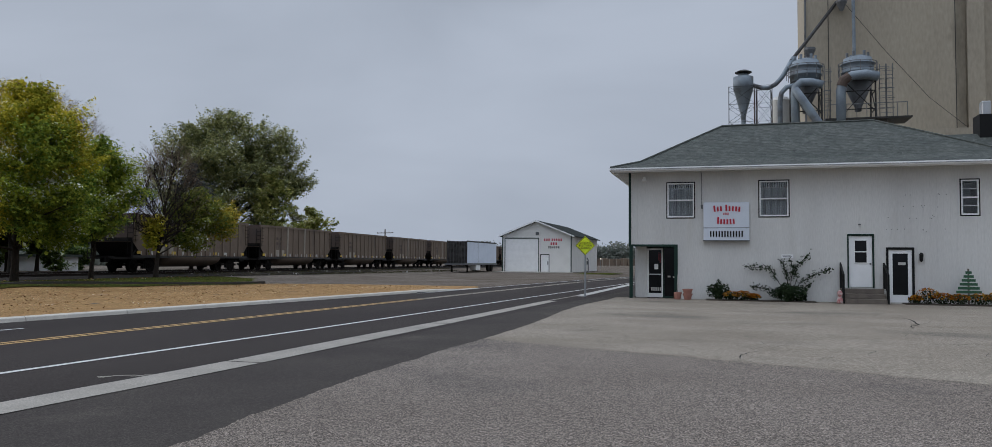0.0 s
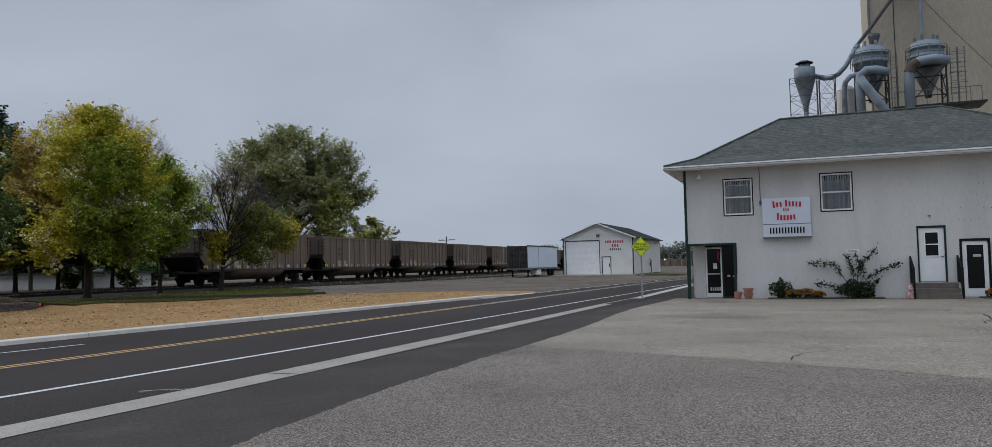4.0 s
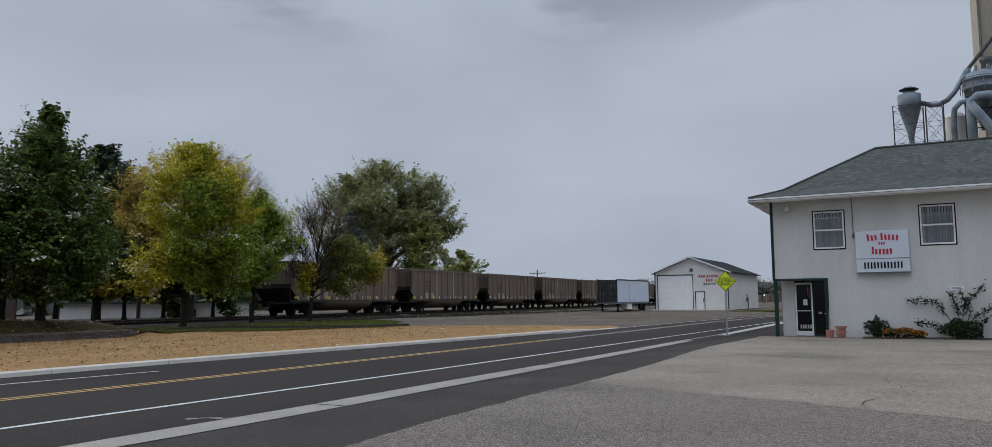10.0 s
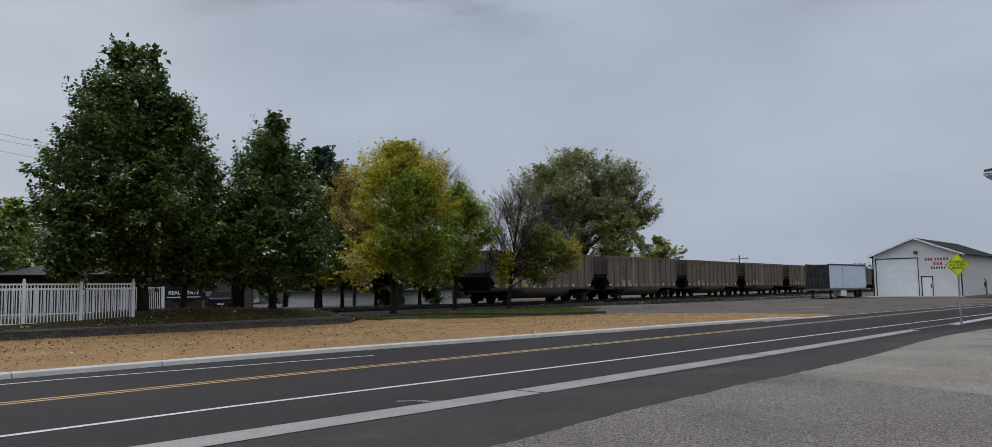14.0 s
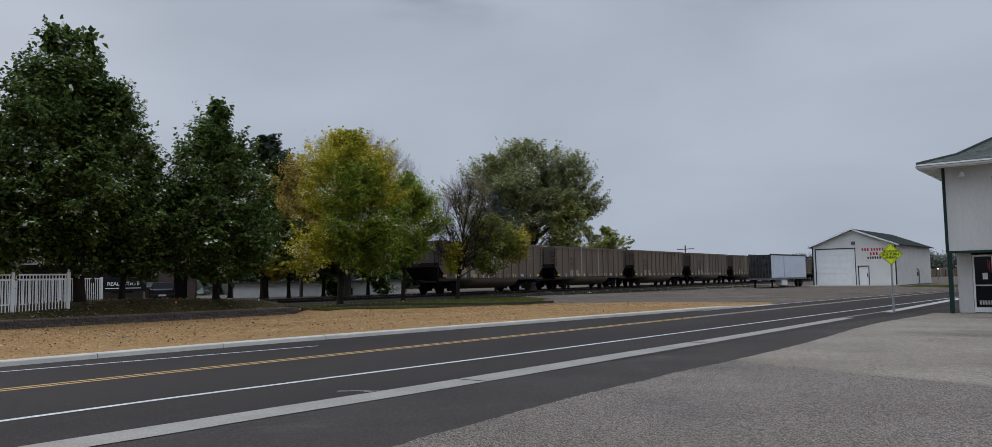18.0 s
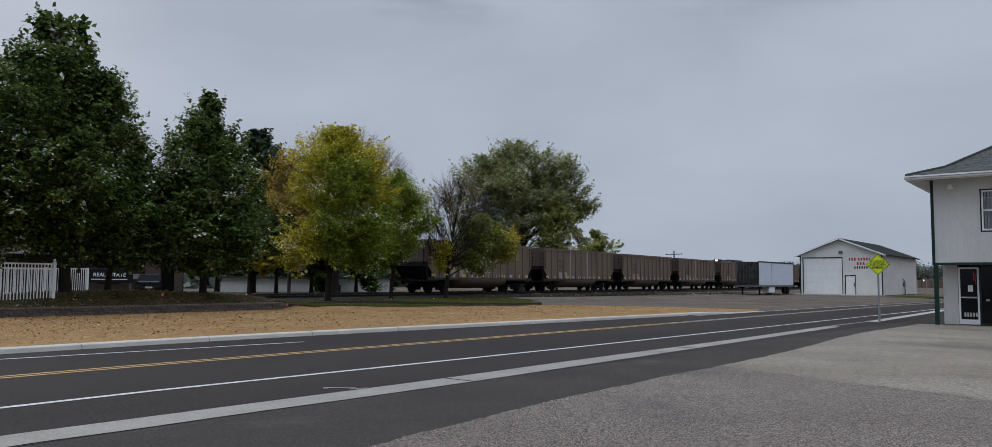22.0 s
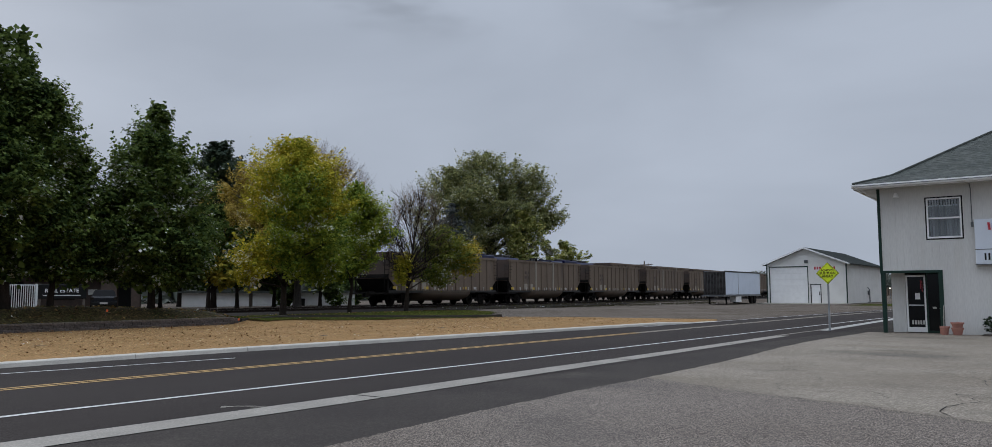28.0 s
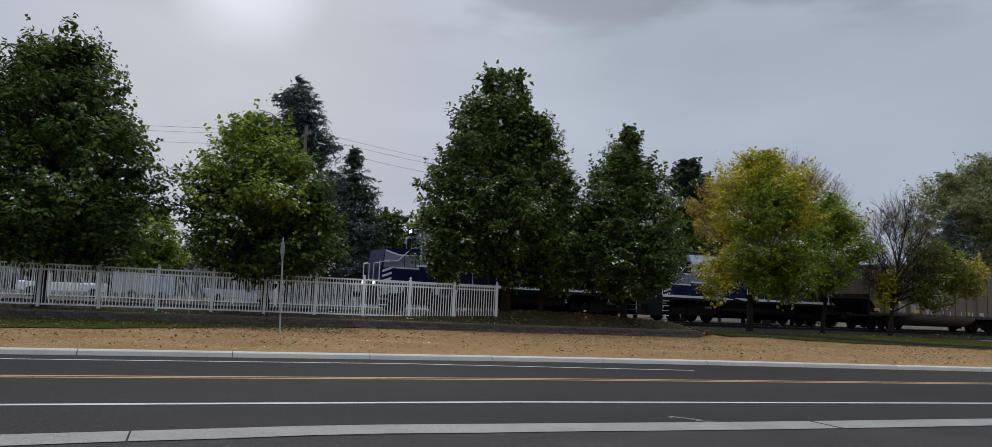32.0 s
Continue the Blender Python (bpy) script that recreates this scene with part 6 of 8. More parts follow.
    for s in (-1, 1):
        part("hood_stripe", boxes((s * 0.985 - 0.006, s * 0.985 + 0.006, 5.5, 16.4, 3.96, 4.1)), M_LOCOGREY, hd)
        for k in range(9):
            part("hood_door", boxes((s * 0.99 - 0.012, s * 0.99 + 0.012, 6.0 + k * 1.1, 6.95 + k * 1.1, 1.85, 3.3)), M_BLUE, hd)
        part("radiator_grille", boxes((s * 0.99 - 0.02, s * 0.99 + 0.02, 13.4, 16.0, 3.45, 3.92)), M_DARKSTEEL, hd)
        part("blower_duct", boxes((s * 0.98 - 0.16, s * 0.98 + 0.16, 5.6, 7.6, 3.2, 4.3)), M_LOCOGREY, hd, "grey blower duct")
    for y in (9.0, 10.6, 13.8, 15.0):
        part("roof_fan", lathe(bmesh.new(), ((0.55, 0), (0.55, 0.22), (0.5, 0.26), (0.1, 0.27)), 16, (0, y, 4.42)), M_DARKSTEEL, hd)
    part("exhaust_stack", boxes((-0.35, 0.35, 11.6, 12.5, 4.42, 4.7)), M_DARKSTEEL, hd)
    part("dynamic_brake", soft_box(-1.12, 1.12, 8.2, 11.4, 3.75, 4.52, 0.06), M_BLUE, hd)
    part("air_horn", boxes((-0.3, 0.3, 4.3, 4.7, 4.46, 4.62)), M_STEEL, cb)
    part("number_mark", boxes((W + 0.0, W + 0.012, 4.0, 4.12, 2.2, 2.4), (W, W + 0.012, 4.18, 4.3, 2.2, 2.4), (W, W + 0.012, 4.36, 4.48, 2.2, 2.4)), M_LOCOWHITE, cb, "white number bars")
    part("hood_mark", boxes((0.99, 1.012, 8.4, 8.7, 3.0, 3.3), (0.99, 1.012, 8.8, 9.05, 3.0, 3.3), (0.99, 1.012, 9.15, 9.4, 3.0, 3.3), (0.99, 1.012, 9.5, 9.75, 3.0, 3.3)), M_LOCOWHITE, hd, "white lettering bars")
    tank_ = bmesh.new()
    pipe(tank_, ((0, 5.7, 0.85), (0, 12.2, 0.85)), 0.62, 14)
    bmesh.ops.scale(tank_, vec=(2.1, 1, 0.85), verts=tank_.verts[:], space=Matrix.Translation((0, 0, -0.85)))
    part("fuel_tank", tank_, M_BLACK, t, "black fuel tank", True)
    part("air_reservoir", boxes((-1.3, 1.3, 5.5, 12.4, 1.05, 1.38)), M_BLACK, t)
    for y in (3.6, 14.3):
        b = part("bogie", boxes((-1.2, -1.05, y - 1.75, y + 1.75, 0.5, 0.85), (1.05, 1.2, y - 1.75, y + 1.75, 0.5, 0.85), (-1.25, -1.0, y - 0.5, y + 0.5, 0.4, 1.1), (1.0, 1.25, y - 0.5, y + 0.5, 0.4, 1.1), (-1.1, 1.1, y - 0.4, y + 0.4, 0.9, 1.38)), M_TRUCK, t, "black locomotive bogie")
        for s in (-1, 1):
            for dy in (-1.35, 1.35):
                put("wheel", ME_WHEEL, b, pose(s * 0.72, y + dy, 0.51, 0, 90 * s, 0) @ Matrix.Diagonal((1.12, 1.12, 1, 1)))
            part("brake_cylinder", tube(bmesh.new(), (s * 1.24, y + 0.75, 0.95), (s * 1.24, y + 1.3, 0.95), 0.1, n=10), M_STEEL, b)
    for y, d in ((0.9, -1), (17.0, 1)):
        part("pilot", boxes((-W, W, min(y, y + d * 0.12), max(y, y + d * 0.12), 0.35, 1.6)), M_BLACK, t)
        part("coupler", boxes((-0.14, 0.14, min(y, y + d * 0.9), max(y, y + d * 0.9), 0.72, 1.0)), M_TRUCK, t)
        for s in (-1, 1):
            bm = bmesh.new()
            for k in range(4):
                box(bm, s * W - 0.28 if s > 0 else s * W, s * W if s > 0 else s * W + 0.28, min(y, y - d * 0.5), max(y, y - d * 0.5), 0.35 + k * 0.3, 0.39 + k * 0.3)
            part("steps", bm, M_LOCOWHITE if d < 0 else M_STEEL, t, "pale edged step well")
            bm = bmesh.new()
            pipe(bm, ((s * (W - 0.04), y, 0.5), (s * (W - 0.04), y, 2.6), (s * (W - 0.04), y - d * 0.5, 2.7)), 0.028, 6)
            pipe(bm, ((s * (W - 0.04), y, 2.55), (s * 0.45, y, 2.55), (s * 0.4, y, 1.6)), 0.024, 6)
            part("end_handrail", bm, M_LOCOWHITE, t, "white end handrail")
    for s in (-1, 1):
        bm = bmesh.new()
        for k in range(8):
            y = 6.2 + k * 1.45
            tube(bm, (s * (W - 0.05), y, 1.6), (s * (W - 0.05), y, 2.65), 0.02, n=5)
        tube(bm, (s * (W - 0.05), 5.7, 2.65), (s * (W - 0.05), 16.6, 2.65), 0.022, n=5)
        part("side_handrail", bm, M_LOCOWHITE, t, "white side handrail")
        bm = bmesh.new()
        pipe(bm, ((s * (W - 0.05), 1.0, 2.6), (s * (W - 0.05), 1.9, 2.7), (s * (W - 0.05), 2.6, 3.4), (s * (W - 0.05), 3.1, 3.5)), 0.026, 5)
        part("nose_handrail", bm, M_LOCOWHITE, t)
    return t


M_LAMP = glow("headlamp_glow", (1.0, 0.9, 0.68), 6.0)
MAIN = 6.0
loco_a = locomotive("dark blue and grey diesel locomotive with lit ditch lights, leading", 3.1)
loco_b = copy_thing(loco_a, pose(0, 0, 0))
for o in loco_b.children_recursive:
    if o.name.split(".")[0] in ("headlight", "ditch_light"):
        o.material_slots[0].link = "OBJECT"
        o.material_slots[0].material = M_STEEL
        o["label"] = "unlit lamp"
tagged(loco_b, "dark blue and grey diesel locomotive coupled behind another")
for o in (loco_a, loco_b):
    tagged(o, group="locomotives of the moving train")
train_cars = [copy_thing(hop_b if i % 2 else hop_a, pose(0, 0, 0)) for i in range(7)]
for o in train_cars:
    o.scale = (1, 1, 1.2)
    tagged(o, "dusty brown ribbed coal hopper car in the moving train", group="hoppers of the moving train")

# ---------------------------------------------------------------- trees
def envelope(kind, h):
    if kind == "cone":
        return min(1.0, ((h + 0.06) / 0.26)) ** 0.6 * (1 - h) * 1.25
    if kind == "dome":
        return min(1.0, (h + 0.1) / 0.24) ** 0.6 * max(0.0, 1 - h ** 1.8) ** 0.8
    if kind == "full":
        return min(1.0, (h + 0.12) / 0.3) ** 0.6 * max(0.0, 1 - h ** 2.1) ** 0.85
    if kind == "egg":
        return (max(0.0, 1 - (2 * (h - 0.42) / (1.16 if h > 0.42 else 0.9)) ** 2)) ** 0.5
    if kind == "spruce":
        return (1 - h) ** 0.7 * (0.88 + 0.12 * math.cos(h * 64))
    return math.sqrt(max(0.0, 1 - (2 * h - 1) ** 2)) * 0.9 + 0.1 * (1 - h)


def oriented(name, P, N, sizes, material, parent, rng, ratio=0.72):
    """Many small folded leaves, each facing near its own normal."""
    n = len(P)
    d = rng.normal(size=(n, 3))
    d -= (d * N).sum(1)[:, None] * N
    d /= np.linalg.norm(d, axis=1)[:, None] + 1e-9
    e = np.cross(N, d)
    s = np.asarray(sizes).reshape(-1, 1)
    v = np.empty((n, 4, 3))
    v[:, 0], v[:, 2] = P - d * s * 0.5, P + d * s * 0.5
    v[:, 1], v[:, 3] = P + e * s * ratio * 0.5 + N * s * 0.13, P - e * s * ratio * 0.5 + N * s * 0.13
    me = bpy.data.meshes.new(name)
    me.vertices.add(4 * n)
    me.vertices.foreach_set("co", v.ravel())
    me.loops.add(4 * n)
    me.loops.foreach_set("vertex_index", np.arange(4 * n, dtype=np.int32))
    me.polygons.add(n)
    me.polygons.foreach_set("loop_start", np.arange(0, 4 * n, 4, dtype=np.int32))
    me.update(calc_edges=True)
    me.materials.append(material)
    ob = new(name, me)
    ob.parent = parent
    return ob


def unit(v):
    return v / (np.linalg.norm(v, axis=-1, keepdims=True) + 1e-9)


def crown(name, parent, rng, at, low, top, radius, kind, leaves, count, size, lobes, clump, thin=0.0):
    """Sprays of leaves that rise outwards through the crown's outline, with gaps between them."""
    H = top - low
    needle = kind == "spruce"
    per = 40 if needle else int(46 * max(1.0, clump / 0.45) ** 1.4)
    n = max(24, int(count / per))
    phase = rng.uniform(0, 6.28, 6)
    shift = Vector(rng.uniform(-40, 40, 3))
    C, A, G, S = [], [], [], []
    tries = 0
    while len(C) < n and tries < 12 * n:
        tries += 1
        h, a = float(rng.random()), float(rng.uniform(0, 6.28318))
        if needle:
            h = (int(h * 16) + 0.5 + 0.35 * float(rng.normal())) / 16
            h = min(0.985, max(0.0, h))
        env = max(0.0, envelope(kind, h))
        if rng.random() > max(0.12, env):
            continue
        lob = 1 + lobes * (0.5 * math.sin(3 * a + phase[0] + 4 * h) + 0.45 * math.sin(5 * a + phase[1] - 9 * h) + 0.4 * math.sin(2 * a + phase[2] + 15 * h))
        R = radius * env * lob
        f = 1 - 0.72 * float(rng.random()) ** 1.7
        cl = min(clump * (0.6 + 0.7 * float(rng.random())), 0.16 + 0.45 * R)
        r = max(0.0, R * f - 0.35 * cl)
        p = Vector((math.cos(a) * r, math.sin(a) * r, h * H))
        g = noise.noise(p * (0.75 / max(0.6, clump * 1.6)) + shift) + 0.5 * noise.noise(p * (1.9 / max(0.6, clump * 1.6)) + shift)
        if g < -0.14 + 1.5 * thin:
            continue
        C.append(p), A.append(a), G.append(cl), S.append((h, f))
    C, A, G, S = np.array(C), np.array(A), np.array(G), np.array(S)
    m = len(C)
    rise = (np.full(m, 0.06) if needle else 0.25 + 0.75 * S[:, 0] ** 2) + rng.normal(0, 0.22, m)
    radial = np.stack([np.cos(A), np.sin(A), np.zeros(m)], 1)
    long_ = unit(radial * np.cos(rise)[:, None] + np.array([0, 0, 1.0]) * np.sin(rise)[:, None])
    wide = np.stack([-np.sin(A), np.cos(A), np.zeros(m)], 1)
    upw = np.cross(wide, long_)
    upw *= np.sign(upw[:, 2:3] + 1e-6)
    d = unit(rng.normal(size=(m, per, 3)))
    d[..., 2] = np.where(rng.random((m, per)) < 0.7, np.abs(d[..., 2]), d[..., 2])
    q = d * (0.35 + 0.65 * rng.random((m, per, 1)) ** 0.5)
    k = (1.45, 0.75, 0.32) if needle else (1.2, 0.95, 0.5)
    local = (q[..., :1] * long_[:, None] * k[0] + q[..., 1:2] * wide[:, None] * k[1] + q[..., 2:] * upw[:, None] * k[2])
    P = (C[:, None] + local * G[:, None, None]).reshape(-1, 3)
    N = unit(unit(local) * 0.7 + np.array([0, 0, 0.7]) + rng.normal(0, 0.3, local.shape)).reshape(-1, 3)
    grow = np.ones(len(P))
    out = np.where(S[:, 1] > 0.8)[0]
    out = out[rng.random(len(out)) < 0.45]
    for f in (0.9, 1.1, 1.3):
        shoot = C[out] + (long_[out] * 0.75 + np.array([0, 0, 0.0 if needle else 0.55])) * (G[out] * f * (0.85 + 0.3 * rng.random(len(out))))[:, None]
        for _ in range(3):
            P = np.concatenate([P, shoot + rng.normal(0, 0.04 + 0.1 * size, shoot.shape)])
            N = np.concatenate([N, unit(np.array([0, 0, 0.5]) + rng.normal(0, 0.6, shoot.shape))])
            grow = np.concatenate([grow, np.ones(len(shoot))])
    if thin < 0.2:
        z = rng.integers(0, m, count // 14)
        core = C[z] * np.stack([0.1 + 0.6 * rng.random(len(z))] * 2 + [np.ones(len(z))], 1) + rng.normal(0, 0.25, (len(z), 3))
        P, N = np.concatenate([P, core]), np.concatenate([N, unit(rng.normal(0, 1, core.shape))])
        grow = np.concatenate([grow, np.full(len(z), 1.9)])
    P[:, 2] = np.minimum(P[:, 2], H + 0.3)
    P = P + np.array([at[0], at[1], low])
    oriented(name, P, N, size * grow * (0.7 + 0.6 * rng.random(len(P))), leaves, parent, rng, 0.3 if needle else 0.78)
    return [Vector(p) for p in C + np.array([at[0], at[1], low])]


def tree(label, x, y, z, top, low, radius, kind, leaves, count, size, trunk, bark=None, seed=1, lobes=0.22, at=(0, 0), bare=0.0, clump=0.56, category="tree", more=(), thin=0.0, limbs=26):
    """A tapered trunk, limbs that reach for the sprays, and a crown of leaves; more: further masses of the crown."""
    rng = np.random.default_rng(seed)
    bark = bark or M_BARK
    y += max(0.0, y - 18) * 0.0125
    t = thing("tree", label, category, pose(x, y, z))
    H, L = top - z, low - z
    bm = bmesh.new()
    tip = 0.9 if kind in ("cone", "spruce") else 0.7
    pts = [Vector((at[0] * (k / 7) ** 1.5 + 0.02 * H * float(rng.normal(0, 0.25)) * (k > 1), at[1] * (k / 7) ** 1.5 + 0.02 * H * float(rng.normal(0, 0.25)) * (k > 1), H * tip * k / 7)) for k in range(8)]
    pipe_r = [trunk * 1.5, trunk * 1.12] + [trunk * (1.08 - 0.13 * k) for k in range(1, 8)]
    line = [pts[0] - Vector((0, 0, 0.15)), pts[0] + Vector((0, 0, 0.2))] + pts[1:]
    rings = [[bm.verts.new(p + Vector((math.cos(j * 0.6283) * r, math.sin(j * 0.6283) * r, 0))) for j in range(10)] for p, r in zip(line, pipe_r)]
    for ra, rb in zip(rings, rings[1:]):
        for j in range(10):
            bm.faces.new((ra[j], ra[(j + 1) % 10], rb[(j + 1) % 10], rb[j]))
    bm.faces.new(rings[-1])
    part("trunk", bm, bark, t, "", True)
    tips = []
    if count:
        tips += crown("crown", t, rng, at, L, H, radius, kind, leaves, count, size, lobes, clump, thin)
    for dx, dy, lo, hi, r, kd, mt, ct, *th in more:
        tips += crown("bough", t, rng, (dx, dy), lo - z, hi - z, r, kd, mt, ct, size, lobes, clump, th[0] if th else thin)
    if count:
        tips = tips[:: max(1, len(tips) // limbs)]
    else:
        tips = tips[:: max(1, len(tips) // 8)]
        for i in range(30):
            h, a = (i + 0.5) / 30, i * 2.4
            r = radius * envelope(kind, h) * (0.7 + 0.3 * rng.random())
            tips.append(Vector((math.cos(a) * r + at[0] * h, math.sin(a) * r + at[1] * h, L + (H - L) * h * 0.93)))
    for p2 in tips:
        bm = bmesh.new()
        h = max(0.0, (p2.z - L) / (H - L))
        base = max(0.16 * H, min(p2.z * (0.62 if kind != "spruce" else 1.02), H * tip * 0.98))
        k = min(6.99, base / (H * tip) * 7)
        p0 = pts[int(k)].lerp(pts[int(k) + 1], k - int(k))
        p1 = p0.lerp(p2, 0.5) + Vector((0, 0, 0.1 * (p2.z - base)))
        w = trunk * (0.42 - 0.25 * min(1, h))
        tube(bm, p0, p1, w, w * 0.6, 6, False), tube(bm, p1, p2, w * 0.6, 0.012, 5, False)
        for q in range(3 + int(8 * bare)):
            s = p1.lerp(p2, float(rng.uniform(0.1, 0.95)))
            e = s + Vector(rng.normal(0, 0.22 + 0.2 * bare, 3)) + Vector((0, 0, 0.15 + 0.7 * bare))
            tube(bm, s, e, w * 0.2 + 0.005, 0.006, 4, False)
            if bare:
                for _ in range(6):
                    f = s.lerp(e, float(rng.uniform(0.3, 1)))
                    tube(bm, f, f + Vector(rng.normal(0, 0.24, 3)) + Vector((0, 0, 0.32)), 0.009, 0.004, 3, False)
        part("limb", bm, bark, t, "", True)
    return t


def twig_fringe(parent, seed, at, low, top, radius, count):
    """Fine forked twigs that stand out through the upper half of a thin crown."""
    rng = np.random.default_rng(seed)
    bm = bmesh.new()
    for _ in range(count):
        h, a = float(rng.random()) ** 0.7, float(rng.uniform(0, 6.28318))
        r = radius * max(0.05, 1 - h * h) ** 0.5
        away = Vector((math.cos(a) * (1.1 - 0.6 * h), math.sin(a) * (1.1 - 0.6 * h), 0.45 + 0.8 * h)).normalized()
        p = Vector((at[0] + math.cos(a) * r * 0.8, at[1] + math.sin(a) * r * 0.8, low + (top - low) * h * 0.9))
        e = p + away * float(rng.uniform(0.7, 1.5)) + Vector(rng.normal(0, 0.16, 3))
        tube(bm, p, e, 0.011, 0.004, 3, False)
        for _ in range(3):
            f = p.lerp(e, float(rng.uniform(0.25, 0.9)))
            tube(bm, f, f + away * float(rng.uniform(0.25, 0.55)) + Vector(rng.normal(0, 0.2, 3)), 0.006, 0.003, 3, False)
    tagged(part("twig_fringe", bm, M_TWIG, parent, "fine bare tan twigs"), "fine bare tan twigs", "", "", "stuff")


# the row on the bank
tree("tall dark green maple on the bank behind the fence", -33.2, -3.9, 0.5, 11.5, 2.2, 4.3, "full", L_MAPLE, 70000, 0.16, 0.21, seed=11)
tree("tall dark green maple on the bank behind the fence", -33.4, -12.2, 0.5, 10.8, 2.4, 4.4, "full", L_MAPLE, 30000, 0.2, 0.2, seed=12)
tree("green maple turning yellow at the top behind the fence", -33.1, 4.2, 0.52, 8.3, 2.1, 3.4, "dome", L_MAPLE, 46000, 0.155, 0.17, seed=13, at=(0, -0.2),
     more=((0.35, -0.75, 4.0, 8.7, 3.0, "dome", L_LIME, 22000),))
tree("tall green maple with two tops at the end of the fence", -33.6, 15.0, 0.85, 12.0, 3.4, 3.75, "full", L_MAPLE, 62000, 0.16, 0.22, seed=14, at=(0, -0.65), thin=0.05,
     more=((0.2, -1.2, 9.6, 12.6, 1.4, "cone", L_MAPLE, 5000), (0.2, 0.1, 8.6, 12.1, 1.4, "cone", L_MAPLE, 6000), (0.2, 1.0, 5.4, 9.9, 1.9, "egg", L_MAPLE, 8000), (0.2, -0.2, 2.3, 6.2, 3.2, "round", L_MAPLE, 16000), (0.6, -3.0, 2.2, 5.4, 1.55, "round", L_MAPLE, 7500)))
tree("smaller dark green maple beside a taller one", -33.9, 16.9, 0.88, 8.05, 2.2, 2.7, "full", L_MAPLE, 36000, 0.155, 0.13, seed=15, at=(0, 0.6))
tree("conical dark green maple on the bank", -33.6, 21.2, 0.9, 10.3, 2.0, 3.05, "full", L_MAPLE, 56000, 0.155, 0.15, seed=16, lobes=0.2, at=(0, -0.05))
tree("yellow and green ash tree on the grass strip", -33.4, 28.5, 0.36, 9.8, 4.6, 2.6, "egg", L_YELLOW, 32000, 0.118, 0.17, seed=17, lobes=0.25, at=(0, 0.6), thin=0.07,
     more=((1.7, -0.5, 3.8, 7.9, 1.75, "egg", L_ASHGREEN, 15000, 0.09), (1.2, 1.0, 5.2, 8.6, 1.6, "round", L_YELLOW, 9000, 0.09), (0.9, 0.2, 2.5, 5.4, 2.2, "round", L_ASHGREEN, 12000, 0.09), (0.9, 1.4, 3.0, 5.6, 2.0, "round", L_LIME, 9000, 0.08),
           (0.3, -2.4, 2.1, 4.4, 1.3, "round", L_YELLOW, 5000, 0.1), (0.2, 2.4, 2.0, 4.4, 1.4, "round", L_ASHGREEN, 6500)))
tree("low green ash beside the yellow tree", -34.6, 34.4, 0.33, 8.1, 4.6, 2.1, "dome", L_ASHGREEN, 19000, 0.12, 0.12, seed=18, lobes=0.35, at=(0, 0.5),
     more=((0.2, -0.8, 2.5, 5.4, 2.0, "round", L_ASHGREEN, 17000), (0.0, 1.7, 4.0, 6.9, 1.5, "round", L_ASHGREEN, 6000)))
pale = tree("half-bare tree with a thinning pale yellow crown", -50.6, 43.8, 0.4, 14.0, 3.5, 6.3, "full", L_PALEBROWN, 50000, 0.155, 0.3, M_BARK_GREY, seed=19, bare=0.35, thin=0.02, clump=0.7, lobes=0.15, limbs=40,
     more=((-1.6, -3.6, 3.0, 11.5, 4.0, "egg", L_PALEBROWN, 22000), (1.9, 2.1, 5.0, 12.6, 4.6, "full", L_PALEBROWN, 17000, 0.06), (0.0, 0.0, 10.5, 14.1, 4.6, "dome", L_PALEBROWN, 8000, 0.04)))
twig_fringe(pale, 191, (0.4, 0.5), 7.0, 13.3, 6.2, 560)
twig_fringe(pale, 192, (1.8, 2.0), 5.5, 12.2, 4.4, 420)
dead = tree("half-dead ash with bare dark twigs above low green leaves", -33.7, 38.4, 0.36, 8.0, 2.6, 2.2, "egg", L_ASH, 0, 0.125, 0.13, M_BARK, seed=20, bare=0.9, at=(0, 1.0), lobes=0.3,
     more=((0.4, 3.0, 2.1, 5.7, 2.2, "round", L_DULLASH, 13000, 0.05), (0.7, 4.7, 2.7, 5.3, 1.4, "round", L_GOLD, 5500, 0.06), (0.1, -0.5, 2.2, 3.8, 0.7, "round", L_YELLOW, 1800)))
twig_fringe(dead, 193, (0, 1.0), 3.4, 7.6, 1.9, 320)
# beyond the tracks
tree("large olive-green poplar beyond the tracks", -56.5, 77.8, 0.4, 18.6, 6.4, 6.8, "round", L_OLIVE, 44000, 0.21, 0.42, M_BARK_GREY, seed=22, lobes=0.3, clump=1.05, thin=0.1, limbs=44,
     more=((-3.5, -2.7, 4.8, 16.6, 5.2, "round", L_OLIVE, 28000, 0.08), (3.3, 2.5, 7.5, 16.7, 4.3, "round", L_OLIVE, 18000, 0.1), (5.6, 4.3, 6.2, 12.0, 2.9, "round", L_OLIVE, 7000, 0.12), (2.6, 2.0, 3.6, 8.5, 3.0, "round", L_OLIVE, 4000, 0.16)))
tree("grey-green conifer before the poplar", -53.0, 66.5, 0.4, 11.2, 1.5, 4.6, "spruce", L_GREYCON, 20000, 0.3, 0.2, seed=23, clump=0.7)
tree("thin yellowing tree beyond the hoppers", -50.6, 76.8, 0.4, 11.0, 3.0, 3.0, "round", L_PALELIME, 9000, 0.22, 0.14, seed=24, clump=0.6, thin=0.1)
tree("round olive bush beyond the hoppers", -52.0, 88.0, 0.4, 7.9, 2.0, 3.0, "round", L_PALELIME, 9500, 0.24, 0.16, seed=25, clump=0.7, thin=0.05)
